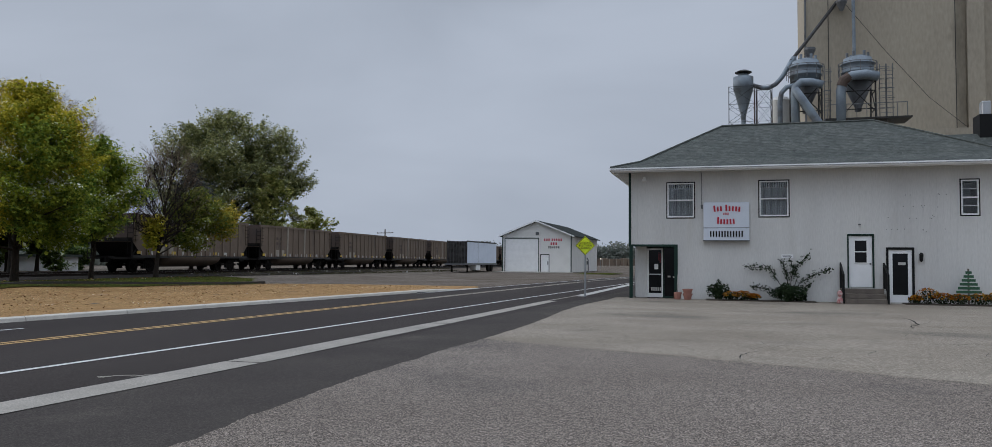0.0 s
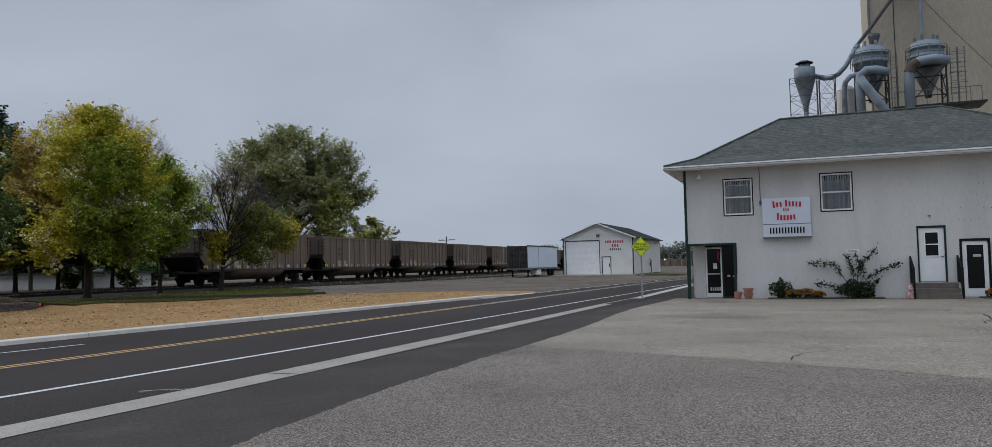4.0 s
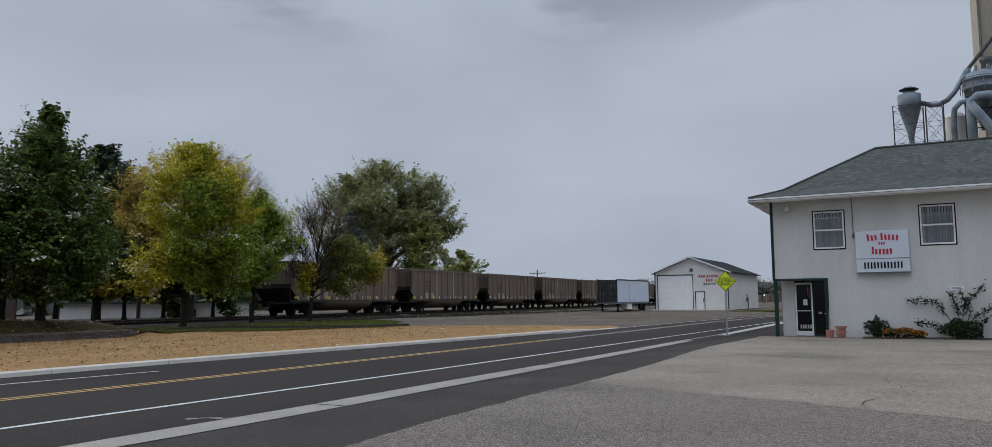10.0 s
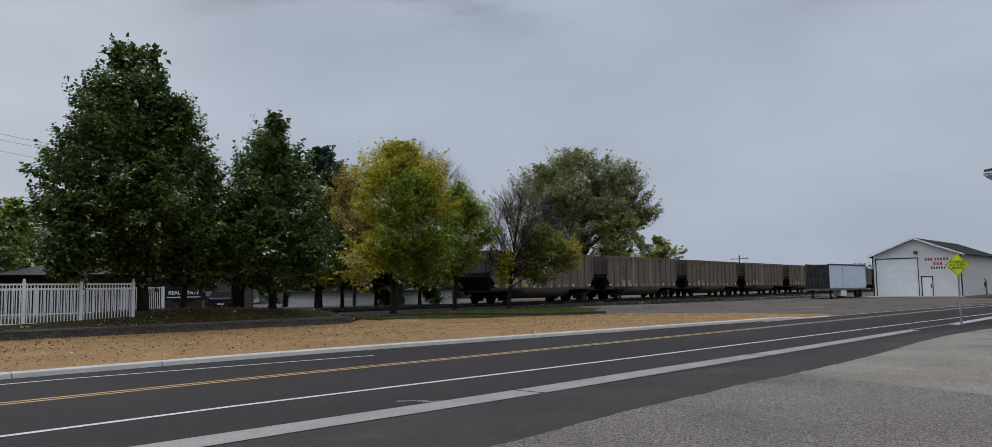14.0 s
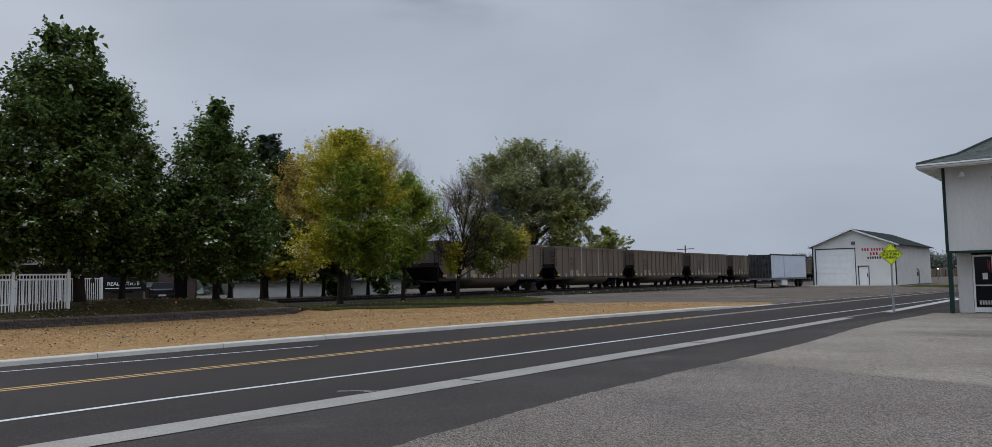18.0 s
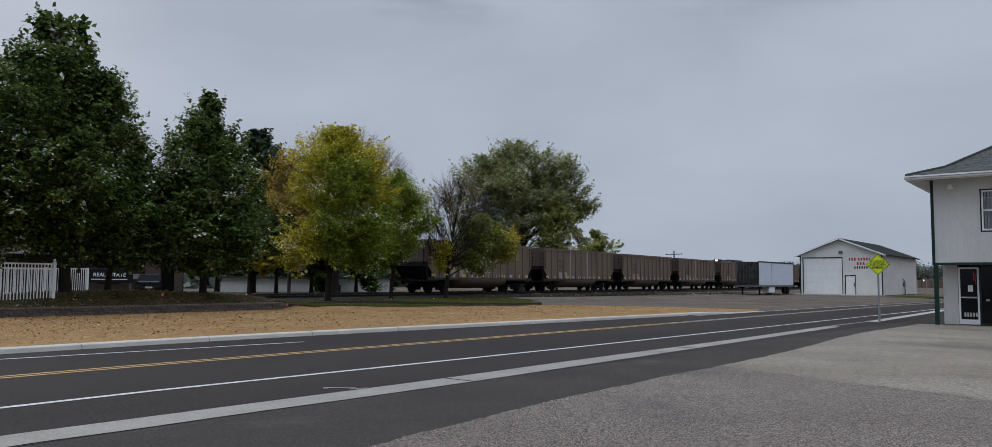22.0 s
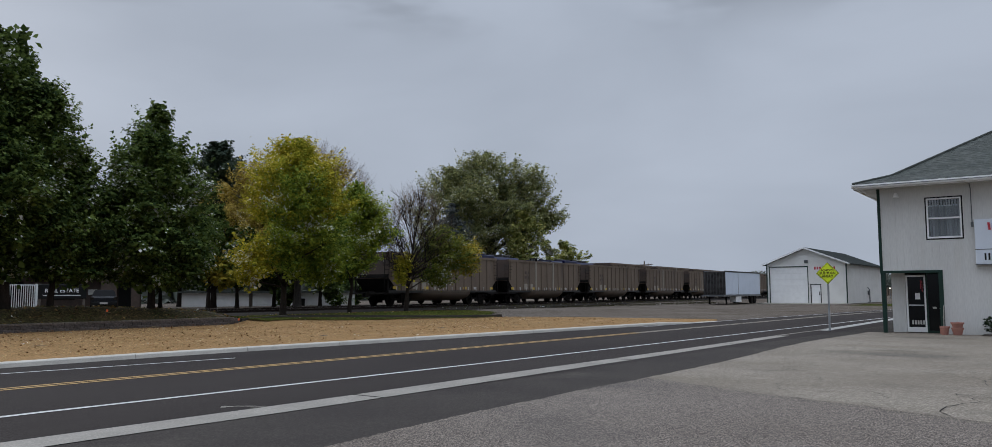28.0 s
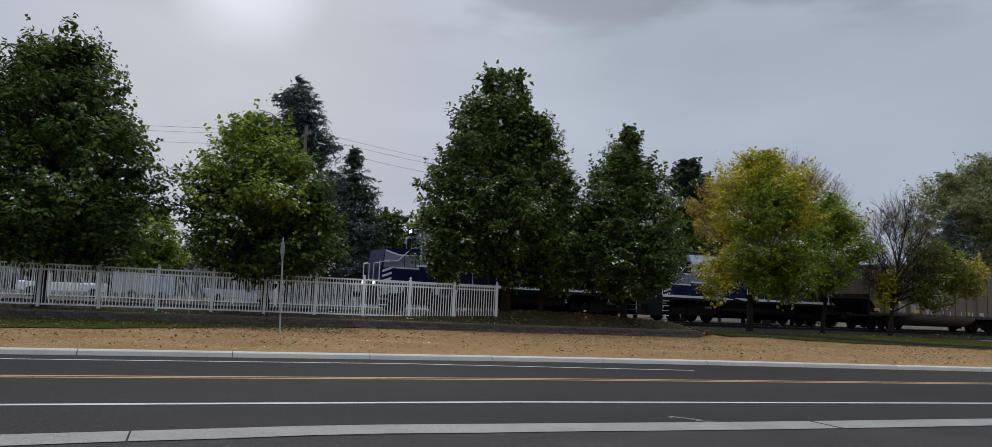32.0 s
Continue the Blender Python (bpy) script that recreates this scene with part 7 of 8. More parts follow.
tree("tall blue spruce beyond the tracks", -60.8, 8.0, 0.4, 17.9, 1.6, 7.4, "spruce", L_SPRUCE, 72000, 0.26, 0.3, seed=26, clump=0.7, lobes=0.12)
tree("narrow dark conifer beyond the tracks", -64.2, 13.2, 0.4, 13.4, 1.2, 5.2, "spruce", L_DARKSPRUCE, 42000, 0.25, 0.24, seed=27, clump=0.6)
tree("round dark tree beyond the tracks", -69.3, 17.4, 0.3, 8.8, 1.4, 3.9, "round", L_MAPLE, 14000, 0.27, 0.2, seed=28, clump=0.8)
tree("dark conifer top behind the maples", -57.3, 40.6, 0.4, 14.1, 6.5, 2.5, "egg", L_DARKSPRUCE, 14000, 0.26, 0.24, seed=29, clump=0.7)
tree("yellow bush beyond the fence", -59.0, -1.2, 0.4, 6.6, 1.0, 2.8, "round", L_LIME, 9000, 0.24, 0.12, seed=30, clump=0.6)
for i, (x, y, tp, r, mt) in enumerate(((-81, 24.6, 10.4, 5.0, L_LIME), (-84, 14.0, 9.5, 5.5, L_MAPLE), (-80, 33.5, 8.8, 4.2, L_LIME), (-86, -6.0, 9.0, 5.0, L_MAPLE), (-80, -16.0, 10.0, 5.0, L_LIME), (-74, 48.0, 9.0, 4.0, L_MAPLE), (-70, 56.0, 7.5, 3.6, L_DARKSPRUCE), (-66, 62.0, 8.5, 4.0, L_MAPLE))):
    tree("green tree in the distance beyond the tracks", x, y, 0.2, tp, 1.2, r, "round", mt, 9000, 0.42, 0.25, seed=40 + i, clump=0.9, limbs=12)
for i, (x, y, lo, r) in enumerate(((-51.5, 36.2, 2.3, 2.8), (-54.0, 40.5, 2.2, 3.0), (-53.0, 45.5, 2.2, 3.0), (-57.0, 46.5, 2.0, 2.4), (-55.5, 50.5, 2.0, 2.6), (-60.0, 37.5, 2.0, 2.6))):
    tree("dark shade tree beyond the tracks", x, y, 0.4, 8.0, lo, r, "round", L_MAPLE, 11000, 0.28, 0.16, seed=60 + i, clump=0.65, thin=0.03,
         more=((1.3, 0.3, 2.1, 4.0, 1.6, "round", L_GOLD, 2600),) if i == 0 else ())

for i, (x, y, r) in enumerate(((-58.0, 48.6, 0.8), (-56.0, 52.6, 0.9), (-57.5, 56.5, 1.6))):
    tree("dark round bush before the white building", x, y, 0.36, 0.9 + 1.1 * r, 0.3, r, "round", L_MAPLE, 3500, 0.2, 0.05, seed=80 + i, clump=0.5, category="bush", limbs=8)

# far woods on the skyline; aerial haze is put into their pale leaf colour
def far_wood(name, label, pts, h, mt, seed, size=1.6, n=7000):
    rng = np.random.default_rng(seed)
    P = []
    for (xa, ya), (xb, yb) in zip(pts, pts[1:]):
        m = n // (len(pts) - 1)
        s = rng.random(m)
        w = rng.random(m)
        hh = h * (0.75 + 0.25 * np.sin(s * 17 + seed) * np.cos(s * 41))
        P.append(np.stack([xa + (xb - xa) * s + rng.normal(0, 3, m), ya + (yb - ya) * s + rng.normal(0, 3, m), hh * w], 1))
    P = np.concatenate(P)
    ob = quads(name, P, size * (0.6 + 0.8 * rng.random(len(P))), mt, None, rng, 0.2, 0.8)
    return tagged(ob, label, "", "", "stuff")


far_wood("far_woods", "distant tree line on a low hill, paled as by haze", [(-130, 395), (-60, 400), (10, 410), (120, 400)], 12, L_HAZED_WOOD, 3, 0.95, 60000)
far_wood("far_woods", "distant trees beyond the railway, paled as by haze", [(-120, -80), (-110, -10), (-105, 60), (-110, 140)], 7, L_HAZED_WOOD, 4, 1.8, 14000)

# ---------------------------------------------------------------- beyond the tracks: office, car, white barn
office = thing("brick_office", "low dark brick office with a sign band", "building", pose(-72.5, 22.5, 0.2, 0, 0, -30))
part("wall", boxes((-6, 6, 0, 18, 0, 3.1)), M_BRICK, office)
rf = bmesh.new()
v = [rf.verts.new(p) for p in ((-6.6, -0.6, 3.1), (7.4, -0.6, 3.1), (7.4, 18.4, 3.1), (-6.6, 18.4, 3.1), (0, 4, 4.6), (0, 14, 4.6))]
for q in ((0, 1, 4), (1, 2, 5, 4), (2, 3, 5), (3, 0, 4, 5), (3, 2, 1, 0)):
    rf.faces.new([v[i] for i in q])
part("roof", rf, M_OFFICEROOF, office)
for k in range(4):
    wv = part("window", boxes((5.99, 6.05, 1.6 + k * 3.4, 3.2 + k * 3.4, 0.9, 2.3)), M_TIE, office, "dark wooden window frame")
    part("pane", boxes((6.05, 6.07, 1.7 + k * 3.4, 3.1 + k * 3.4, 1.0, 2.2)), M_DARKGLASS, wv)
for y0, y1 in ((15.2, 16.3), (17.3, 17.9)):
    part("porch_pillar", boxes((6.5, 7.2, y0, y1, 0, 3.1)), M_BRICKPALE, office, "brown brick porch pillar")
part("doorway", boxes((6.0, 6.04, 16.4, 17.3, 0, 2.2)), M_BLACK, office, "dark doorway")
part("notice", boxes((6.05, 6.07, 14.3, 14.9, 1.3, 1.7)), M_PALEMARK, office, "pale notice by the door")
board = thing("sign_board", "dark office sign board with white words", "sign", pose(-53.6, 26.8, 0.45, 0, 0, 62))
part("board", soft_box(-1.45, 1.45, 0, 0.1, 0.8, 1.75, 0.02), M_BLACK, board)
for x in (-1.3, 1.3):
    part("post", boxes((x - 0.07, x + 0.07, 0.1, 0.24, -0.1, 1.8)), M_WOOD, board)
lettering(board, "REAL ESTATE", 0.34, pose(0, -0.004, 1.22, 90, 0, 0), M_WHITE)
part("text_bar", boxes((-1.1, 1.1, -0.006, 0.0, 1.0, 1.05)), M_WHITE, board)


def parked_car(label, m, paint, L=4.7, W=1.85, H=1.7):
    c = thing("parked_car", label, "car", m)
    bm = soft_box(-W / 2, W / 2, 0, L, 0.35, 0.98, 0.1, 2)
    part("body", bm, paint, c)
    bm = bmesh.new()
    v = [bm.verts.new(p) for p in ((-W / 2 + 0.05, 0.5, 0.95), (W / 2 - 0.05, 0.5, 0.95), (W / 2 - 0.05, L - 1.4, 0.95), (-W / 2 + 0.05, L - 1.4, 0.95), (-W / 2 + 0.22, 0.85, H), (W / 2 - 0.22, 0.85, H), (W / 2 - 0.22, L - 2.2, H), (-W / 2 + 0.22, L - 2.2, H))]
    for q in ((0, 1, 5, 4), (1, 2, 6, 5), (2, 3, 7, 6), (3, 0, 4, 7), (4, 5, 6, 7)):
        bm.faces.new([v[i] for i in q])
    bmesh.ops.bevel(bm, geom=bm.edges[:], offset=0.05, segments=2, affect="EDGES")
    part("cabin", bm, M_TINT, c, "dark glazed cabin")
    part("roof_panel", soft_box(-W / 2 + 0.24, W / 2 - 0.24, 0.9, L - 2.25, H - 0.03, H + 0.02, 0.015), paint, c)
    for x in (-W / 2 + 0.1, W / 2 - 0.1):
        for y in (0.85, L - 0.85):
            w = part("wheel", lathe(bmesh.new(), ((0.1, -0.1), (0.3, -0.11), (0.34, -0.06), (0.34, 0.06), (0.3, 0.11), (0.1, 0.1)), 16), M_TRUCK, c)
            w.matrix_basis = pose(x, y, 0.34, 0, 90, 0)
        part("tail_light", boxes((x - 0.12, x + 0.12, -0.012, 0.02, 0.75, 0.95)), M_TIE, c)
    part("bumper", soft_box(-W / 2 + 0.02, W / 2 - 0.02, -0.08, 0.1, 0.38, 0.62, 0.03), M_BLACK, c)
    part("number_plate", boxes((-0.25, 0.25, -0.09, -0.08, 0.45, 0.58)), M_PALEMARK, c, "blank pale plate")
    return c


parked_car("dark parked sport utility car by the office", pose(-55.4, 30.6, 0.38, 0, 0, 62), M_CARDARK, 4.3, 1.72, 1.45)
parked_car("white parked van beyond the far fence", pose(-57.5, -9.0, 0.42, 0, 0, 5), M_WHITE, 5.2, 1.95, 1.95)
parked_car("pale grey parked car beyond the far fence", pose(-56.0, 2.2, 0.42, 0, 0, 4), M_PALEGREY)
def cargo_trailer(label, m, paint, L, W, H):
    c = thing("cargo_trailer", label, "trailer", m)
    part("body", soft_box(-L / 2, L / 2, -W / 2, W / 2, 0.45, 0.45 + H, 0.05, 2), paint, c)
    part("frame", boxes((-L / 2, L / 2, -W / 2 + 0.1, -W / 2 + 0.2, 0.36, 0.46), (-L / 2, L / 2, W / 2 - 0.2, W / 2 - 0.1, 0.36, 0.46)), M_STEEL, c)
    part("drawbar", boxes((L / 2, L / 2 + 0.9, -0.05, 0.05, 0.36, 0.44)), M_STEEL, c)
    for k in range(5):
        part("side_rib", boxes((-L / 2 + 0.1 + k * (L - 0.24) / 4, -L / 2 + 0.14 + k * (L - 0.24) / 4, W / 2, W / 2 + 0.02, 0.5, 0.4 + H)), paint, c)
    for sy in (-1, 1):
        w = part("wheel", lathe(bmesh.new(), ((0.1, -0.09), (0.29, -0.1), (0.33, -0.05), (0.33, 0.05), (0.29, 0.1), (0.1, 0.09)), 16), M_TRUCK, c)
        w.matrix_basis = pose(-0.1, sy * (W / 2 + 0.08), 0.33, 90, 0, 0)
    return c


cargo_trailer("pale blue box trailer beyond the far fence", pose(-53.5, -0.5, 0.4, 0, 0, -85), M_BLUETARP, 1.55, 1.7, 1.15)
cargo_trailer("pale grey box trailer beyond the far fence", pose(-55.5, -2.3, 0.4, 0, 0, -85), M_PALEGREY, 2.1, 1.8, 1.35)
barn = thing("white_barn", "long low white building behind the trees", "building", pose(-69.1, 45.9, 0.2, 0, 0, -39))
part("wall", boxes((-3, 3, 0, 16, 0, 1.4)), M_WHITE, barn)
part("roof", boxes((-3.3, 3.3, -0.3, 16.3, 1.4, 1.6)), M_SHINGLE, barn)
part("vent_box", soft_box(3.01, 3.6, 10.4, 11.2, 0.1, 0.85, 0.03), M_BLACK, barn, "black vent box on the wall")

# poles and wires
def utility_pole(x, y, h, arm, turn):
    p = thing("utility_pole", "weathered wooden utility pole with a crossarm", "utility pole", pose(x, y, 0.2, 0, 0, turn), "utility poles")
    part("pole", tube(bmesh.new(), (0, 0, -0.2), (0, 0, h), 0.16, 0.11, 10), M_WOOD, p)
    a = part("crossarm", boxes((-arm, arm, -0.06, 0.06, h - 0.75, h - 0.62)), M_WOOD, p)
    for x_ in (-arm + 0.15, -arm / 2, arm / 2, arm - 0.15):
        part("insulator", lathe(bmesh.new(), ((0.04, 0), (0.06, 0.06), (0.03, 0.14)), 8, (x_, 0, h - 0.62)), M_STEEL, a)
    return p


utility_pole(-56.8, 8.25, 13.1, 1.1, 10)
utility_pole(-58.0, -32.0, 13.1, 1.1, 0)
utility_pole(-56.5, 44.0, 12.0, 1.1, 4)
utility_pole(-63.1, 136.2, 7.1, 2.1, -20)
bm = bmesh.new()
for dx, dz in ((-0.9, 0), (0.9, 0), (0.0, -0.9)):
    for (xa, ya, za), (xb, yb, zb) in (((-58, -32, 12.9), (-56.8, 8.25, 12.9)), ((-56.8, 8.25, 12.9), (-56.5, 44, 11.8))):
        pts = [(xa + (xb - xa) * s + dx, ya + (yb - ya) * s, za + (zb - za) * s + dz - 1.2 * 4 * s * (1 - s)) for s in (k / 12 for k in range(13))]
        pipe(bm, pts, 0.009, 4)
tagged(link("overhead_wires", bm, M_BLACK), "thin sagging overhead wires", "cable", "", "stuff")

# far yard to the right of the shed
fy = thing("stored_containers", "row of rusty open wagons in the far yard", "wagons", pose(-37.6, 188, 0))
for k in range(13):
    wg = part("wagon", soft_box(k * 1.7, k * 1.7 + 1.6, 0, 3, 0.6, 2.2 + 0.15 * (k % 3 == 1), 0.05), M_HOPPER, fy)
    part("stake", boxes((k * 1.7 + 0.75, k * 1.7 + 0.85, -0.06, 0.0, 0.5, 2.4)), M_HOPPER_PALE, wg)
yl = thing("yard_lamp", "lit yard lamp on a short pole", "lamp", pose(-28.7, 177, 0))
part("pole", tube(bmesh.new(), (0, 0, 0), (0, 0, 2.1), 0.06, n=8), M_STEEL, yl)
part("bulb", lathe(bmesh.new(), ((0.05, 2.05), (0.12, 2.12), (0.13, 2.2), (0.05, 2.28)), 12), glow("yard_lamp_glow", (1, 0.95, 0.85), 1.5), yl)
v, f = sheet(lerp_list((-19.5, -14.5, 8)), lerp_list((95, 106, 8)), lambda x, y: 0.02 + 0.03 * noise.noise((x, y, 0)))
tagged(raw("shed_lawn", v, f, M_GREEN_GRASS), "green grass patch beside the shed", "", "", "structure")

# ---------------------------------------------------------------- planting in front of the shop
def shrub(name, label, x, y, z, r, h, mt, n, size, seed, category="shrub"):
    rng = np.random.default_rng(seed)
    t = thing(name, label, category, pose(-5.11 + (x + 5.05) * 1.0285, y, z))
    bm = bmesh.new()
    for i in range(9):
        a = i * 2.4
        tube(bm, (0, 0, -0.05), (math.cos(a) * r * 0.6, math.sin(a) * r * 0.4, h * float(rng.uniform(0.5, 0.95))), 0.012, 0.004, 5, False)
    part("stem", bm, M_BARK, t)
    d = rng.normal(size=(n, 3))
    d /= np.linalg.norm(d, axis=1)[:, None]
    P = d * (rng.random((n, 1)) ** 0.4) * np.array([r, r * 0.7, h * 0.52]) * (1 + 0.18 * np.sin(d[:, :1] * 7 + seed)) + np.array([0, 0, h * 0.5])
    quads("foliage", P, size * (0.7 + 0.6 * rng.random(n)), mt, t, rng, 0.3, 0.6)
    return t


FY = 33.38
shrub("shrub", "small dark green shrub against the white wall", -1.42, FY, 0.0, 0.42, 0.78, L_SHRUB, 1100, 0.09, 71)
shrub("shrub", "low dark green shrub at the foot of the climbing rose", 1.25, FY, 0.0, 0.72, 0.72, L_SHRUB, 2400, 0.09, 72)
for i, (x, r, h) in enumerate(((-0.95, 0.32, 0.38), (-0.5, 0.34, 0.4), (-0.08, 0.26, 0.3), (5.75, 0.25, 0.35), (6.15, 0.4, 0.62), (6.65, 0.4, 0.45), (7.2, 0.36, 0.42), (7.9, 0.4, 0.45), (8.4, 0.4, 0.5))):
    t = shrub("marigold_clump", "orange marigolds in bloom in front of the white wall", x, FY - 0.1, 0.0, r, h, L_SHRUB, 420, 0.07, 80 + i, "flowers")
    rng = np.random.default_rng(90 + i)
    d = rng.normal(size=(170, 3))
    d /= np.linalg.norm(d, axis=1)[:, None]
    d[:, 2] = np.abs(d[:, 2])
    P = d * np.array([r, r * 0.75, h * 0.5]) * 1.06 + np.array([0, 0, h * 0.52])
    tagged(quads("bloom", P, 0.075 * (0.7 + 0.6 * rng.random(170)), L_ORANGE, t, rng, 0.6, 0.95), "orange marigold heads", "", "", "stuff")
bed = thing("flower_bed", "narrow dark soil bed along the wall", "flower bed", pose(0, FY, 0), "", "structure")
part("soil", soft_box(-1.9, 2.4, -0.35, 0.42, 0.0, 0.05, 0.02), M_SOIL, bed)
part("soil", soft_box(5.6, 9.6, -0.4, 0.42, 0.0, 0.05, 0.02), M_SOIL, bed)

# climbing rose spread on the wall
rose = thing("climbing_rose", "sparse climbing rose spread over the white wall", "climbing plant", pose(1.42, 33.66, 0))
rng = np.random.default_rng(33)
arms = (((0, 0, 0.1), (-0.5, 0, 0.9), (-0.75, 0, 1.35), (-1.75, 0, 1.42)), ((0, 0, 0.1), (0.05, 0, 0.9), (0.15, 0, 1.3), (0.75, 0, 1.95)), ((0, 0, 0.1), (0.4, 0, 0.8), (0.9, 0, 1.1), (1.55, 0, 1.35)),
        ((0, 0, 0.1), (-0.1, 0, 0.9), (-0.25, 0, 1.6), (-0.45, 0, 1.75)), ((0, 0, 0.1), (0.3, 0, 1.0), (0.0, 0, 1.75)), ((0, 0, 0.05), (-0.7, 0, 0.45), (-1.5, 0, 0.62)), ((0, 0, 0.1), (0.5, 0, 0.55), (0.85, 0, 0.78)))
for arm in arms:
    bm = bmesh.new()
    pipe(bm, arm, 0.014, 5)
    part("cane", bm, M_BARK, rose)
    for a, b in zip(arm[1:], arm[2:]):
        n = int((Vector(b) - Vector(a)).length * 130)
        s = rng.random((n, 1))
        P = np.array(a) * (1 - s) + np.array(b) * s + rng.normal(0, 1, (n, 3)) * np.array([0.06, 0.03, 0.07])
        quads("foliage", P, 0.085 * (0.7 + 0.7 * rng.random(n)), L_SHRUB, rose, rng, 0.1, 0.6)

# pots, broom, ornament, doll on the steps
def pot(x, y, r, h, label):
    p = thing("plant_pot", label, "plant pot", pose(x - 0.02, y + 0.95, 0.011), "terracotta pots")
    part("pot", lathe(bmesh.new(), ((r * 0.7, 0), (r * 0.95, h * 0.78), (r * 1.08, h * 0.78), (r * 1.08, h), (r * 0.96, h), (r * 0.9, h * 0.85), (0.02, h * 0.83)), 18), M_TERRA, p)
    return p


pot(-3.02, 32.4, 0.15, 0.3, "small terracotta pot holding a broom")
pot(-2.62, 32.35, 0.19, 0.26, "stacked terracotta pot by the entrance")
pk = pot(-2.62, 32.35, 0.2, 0.24, "terracotta pot stacked on another")
pk.location = (-2.64, 33.3, 0.22)
br = thing("broom", "pale broom leaning beside the pots", "broom", pose(-3.1, 33.57, 0.02, 8, 3, 0))
part("handle", tube(bmesh.new(), (0, 0, 0.2), (0, 0, 1.05), 0.014, n=8), M_PALEMARK, br)
part("head", soft_box(-0.12, 0.12, -0.03, 0.03, 0, 0.22, 0.01), M_TERRA, br)
orn = thing("wooden_tree_ornament", "green wooden slat tree ornament in the flower bed", "ornament", pose(7.87, 33.45, 0.3))
part("stake", boxes((-0.03, 0.03, 0.02, 0.05, -0.3, 1.12)), M_WOOD, orn)
for k in range(7):
    w = 0.5 * (1 - k / 7.6)
    part("slat", soft_box(-w, w, -0.02, 0.02, 0.02 + k * 0.15, 0.12 + k * 0.15, 0.006), M_ORNAMENT, orn)
doll = bmesh.new()
lathe(doll, ((0.09, 0), (0.12, 0.05), (0.1, 0.2), (0.05, 0.26), (0.09, 0.32), (0.1, 0.4), (0.06, 0.5), (0.01, 0.53)), 12)
dl = link("garden_figure", doll, M_DOLL, None, "", True)
dl.location = (3.2, 32.75, 0.011)
tagged(dl, "small red and white garden figure beside the steps", "figure")

# ---------------------------------------------------------------- cracks in the car park
rng = np.random.default_rng(77)
def crack(x, y, heading, length, width):
    v, f = [], []
    n = int(length / 0.18)
    for i in range(n + 1):
        heading += float(rng.normal(0, 0.22))
        x, y = x + math.cos(heading) * 0.18, y + math.sin(heading) * 0.18
        w = 0.75 * width * float(rng.uniform(0.4, 1.2)) * math.sin(math.pi * min(1, (i + 1) / (n + 2)) ** 0.7)
        nx, ny = -math.sin(heading) * w, math.cos(heading) * w
        v += [(x + nx, y + ny, 0.0165), (x - nx, y - ny, 0.0165)]
        if i:
            f.append((2 * i - 2, 2 * i - 1, 2 * i + 1, 2 * i))
    tagged(raw("crack", v, f, M_CRACK), "dark crack in the old car park surface", "", "", "structure")


for x, y, hd, ln, wd in ((-0.65, 12.0, 1.2, 3.0, 0.016), (3.24, 20.2, 1.27, 7.4, 0.035), (-3.2, 18.6, 0.25, 3, 0.014), (-1.9, 18.3, -0.6, 2.2, 0.012), (-0.6, 18.0, 0.2, 3.4, 0.012), (1.2, 15.9, 0.5, 4.5, 0.014), (-4.6, 22.6, 0.1, 4, 0.014), (3.0, 21.5, 0.4, 4, 0.014), (0.5, 21, -0.2, 9, 0.012), (6.0, 22, -1.4, 6, 0.012), (-3.0, 27.5, -0.1, 5, 0.012), (-1.5, 14.5, 0.3, 5, 0.009), (2.5, 12.5, -0.3, 5, 0.009)):
    crack(x, y, hd, ln, wd)
# a web of hairline cracks
v, f = [], []
for i in range(150):
    x, y, hd = float(rng.uniform(-5.2, 7)), float(rng.uniform(13.0, 29)), float(rng.uniform(0, 6.28))
    if far_lot_edge(y) > x - 0.2:
        continue
    k0 = len(v)
    for j in range(int(rng.integers(5, 14))):
        hd += float(rng.normal(0, 0.5))
        x, y = x + 0.13 * math.cos(hd), y + 0.13 * math.sin(hd)
        w = 0.006 * float(rng.uniform(0.5, 1.4))
        v += [(x - math.sin(hd) * w, y + math.cos(hd) * w, 0.0155), (x + math.sin(hd) * w, y - math.cos(hd) * w, 0.0155)]
        if j:
            k = len(v)
            f.append((k - 4, k - 3, k - 1, k - 2))
tagged(raw("hairline_cracks", v, f, M_CRACK), "web of hairline cracks in the pale apron", "", "", "stuff")
# chalky scuff on the road
v, f = [], []
for i in range(14):
    s = float(rng.random())
    x, y = -8.95 + 0.8 * s + float(rng.normal(0, 0.04)), 7.73 + 0.45 * s + float(rng.normal(0, 0.05))
    d, w = 0.03 + 0.09 * float(rng.random()), 0.006 + 0.01 * float(rng.random())
    k = len(v)
    v += [(x - d + w, y - 0.55 * d - w, 0.004), (x + d + w, y + 0.55 * d - w, 0.004), (x + d - w, y + 0.55 * d + w, 0.004), (x - d - w, y - 0.55 * d + w, 0.004)]
    f.append((k, k + 1, k + 2, k + 3))
tagged(raw("road_scuff", v, f, M_GUTTER), "pale chalk scuffs on the asphalt", "", "", "stuff")

# ---------------------------------------------------------------- litter of leaves, straw and blades of grass
def scatter(name, label, n, area, size, mt, lift, seed, flat, ratio, zf=ground_z):
    rng = np.random.default_rng(seed)
    P = []
    while len(P) < n:
        x, y = area(rng)
        P.append((x, y, zf(x, y) + lift * (0.4 + float(rng.random()))))
    return tagged(quads(name, np.array(P), size * (0.6 + 0.8 * rng.random(n)), mt, None, rng, flat, ratio), label, "", "", "stuff")


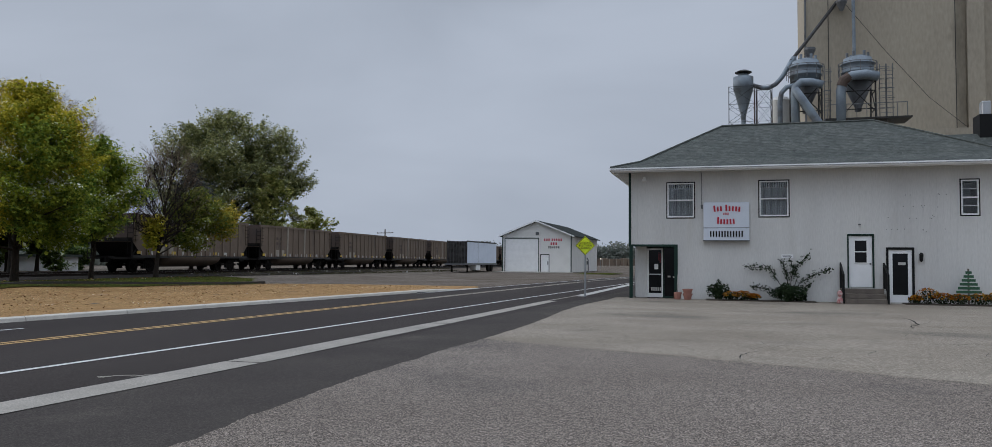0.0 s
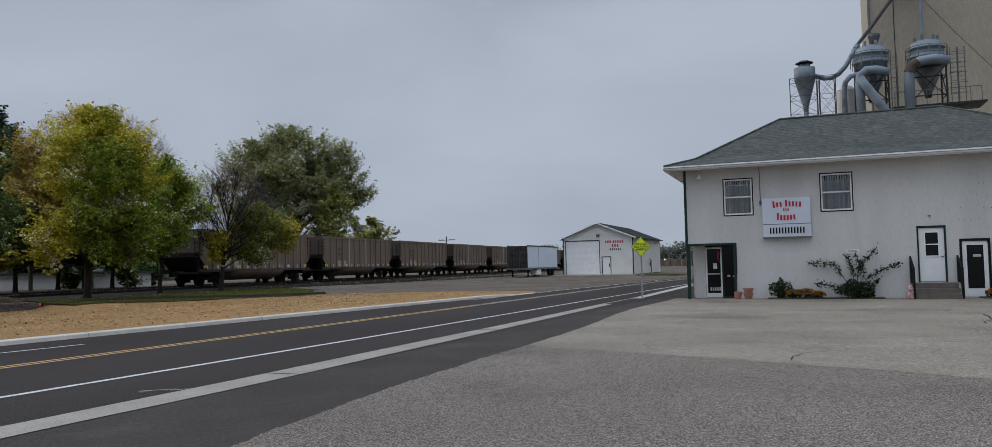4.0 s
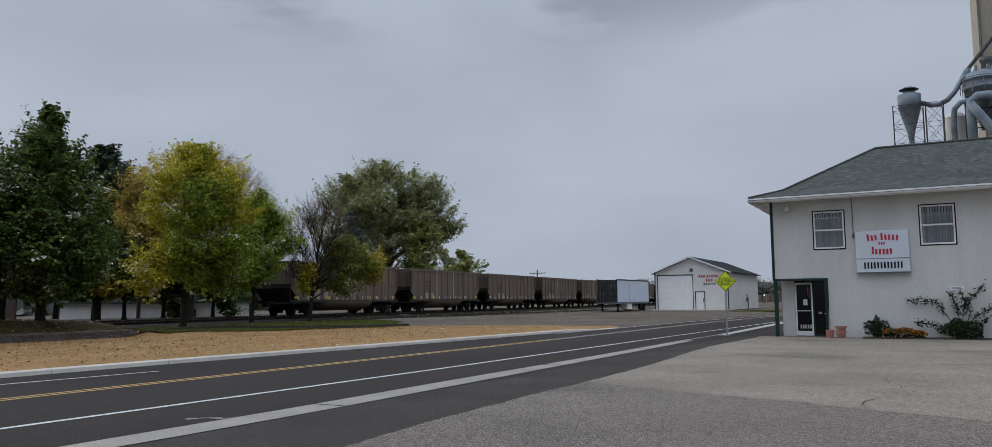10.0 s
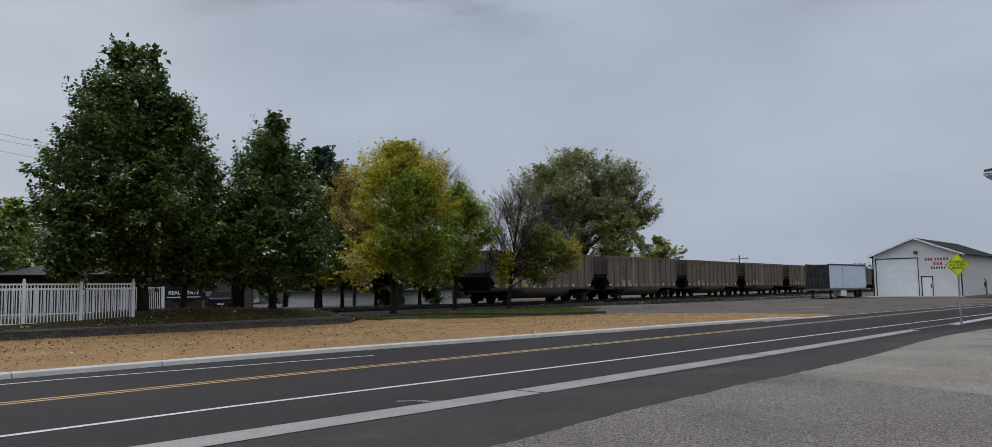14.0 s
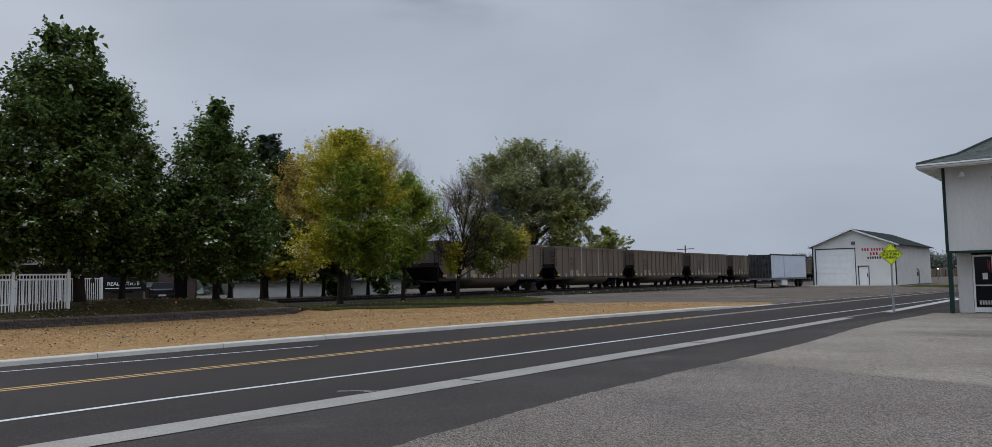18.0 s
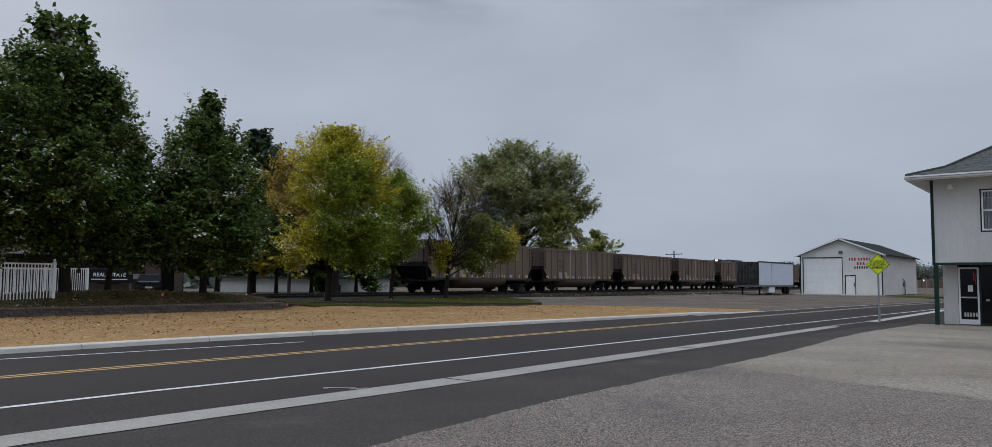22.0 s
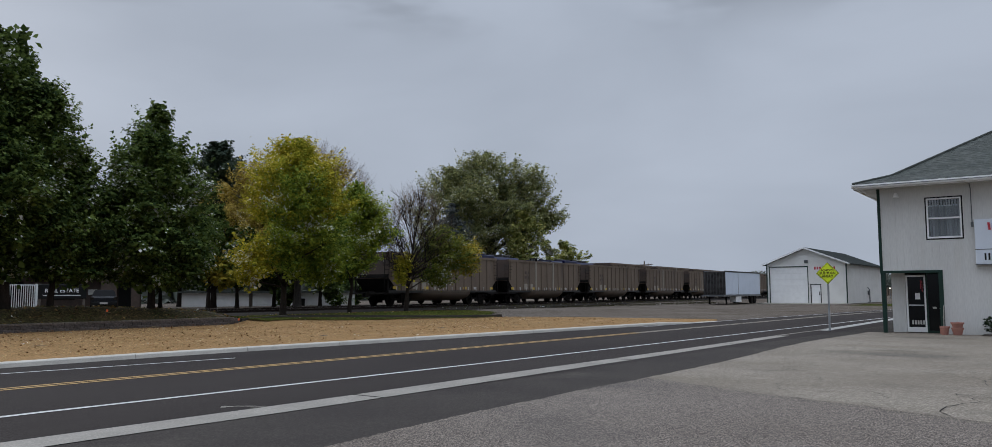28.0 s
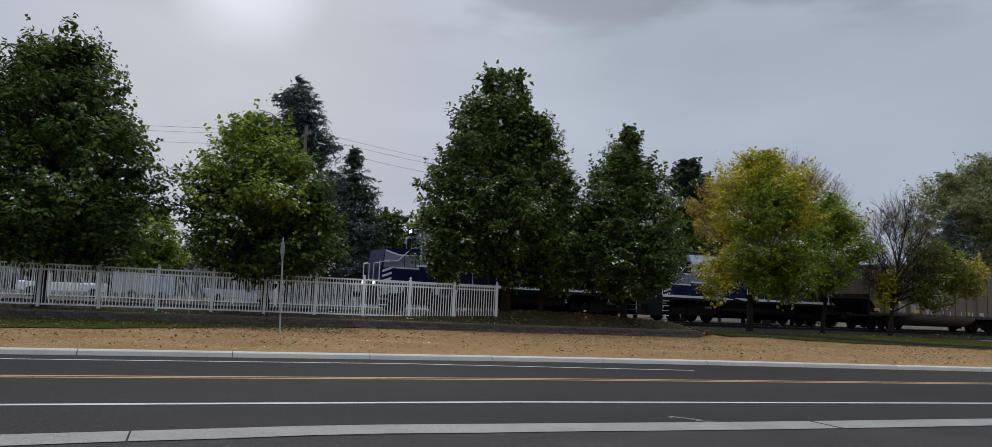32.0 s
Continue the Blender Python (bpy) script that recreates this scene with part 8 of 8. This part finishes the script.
def on_verge(rng):
    y = float(rng.uniform(-14, 40))
    s = float(rng.random()) ** 0.8
    return -18.3 + kerb_bend(y) + (verge_left(y) + 18.3 - kerb_bend(y)) * s, y


scatter("fallen_leaves", "brown fallen leaves on the straw", 9000, on_verge, 0.062, L_DEADLEAF, 0.06, 1, 0.85, 0.7)
scatter("straw_stalks", "loose straw stalks on the verge", 14000, on_verge, 0.13, L_STRAW, 0.045, 2, 0.9, 0.14)
scatter("fallen_leaves", "yellow and brown fallen leaves on the bank", 2600, lambda r: (float(r.uniform(-36.5, -31.7)), float(r.uniform(-10, 42))), 0.13, L_FALLEN, 0.06, 3, 0.85, 0.7)
scatter("grass_blades", "short grass blades on the bank", 9000, lambda r: (float(r.uniform(-36.8, -31.7)), float(r.uniform(-12, 42))), 0.13, L_TUFT, 0.05, 4, 0.0, 0.16)
scatter("grass_blades", "short grass blades at the foot of the wall", 9000, lambda r: (WALL_X + 0.1 + 5.0 * float(r.random()) ** 2, float(r.uniform(-12, 7))), 0.1, L_TUFT, 0.06, 5, 0.0, 0.16)
scatter("dry_weeds", "dry weeds along the siding", 5000, lambda r: (track_x(70, 0) + float(r.normal(3.0, 1.0)), float(r.uniform(44, 100))), 0.2, L_BRUSH, 0.12, 6, 0.0, 0.2)
for x, y in ((-31.2, 24.2), (-32.4, 18.5)):
    fl = thing("marker_flag", "small orange utility marker flag", "marker flag", pose(x, y, ground_z(x, y)), "marker flags")
    part("wire", tube(bmesh.new(), (0, 0, -0.05), (0, 0, 0.3), 0.006, n=5), M_STEEL, fl)
    part("flag", boxes((0.0, 0.01, 0.0, 0.1, 0.2, 0.3)), M_FLAG, fl)


# ---------------------------------------------------------------- motion
def motions():
    rows = ((0.0, 376.0), (22.0, 120.1), (23.0, 108.5), (24.0, 96.9), (25.0, 85.4), (26.0, 74.0), (28.5, 46.5), (29.5, 35.6), (30.5, 25.3), (32.0, 10.3))
    c = math.cos(radians(TRACK_TURN))
    for o, back in [(loco_a, 0.9), (loco_b, 0.9 - 18.0)] + [(o, -36.6 - 16.2 * i) for i, o in enumerate(train_cars)]:
        walk(o, [(t, on_track(y - back * c, MAIN)) for t, y in rows])


motions()
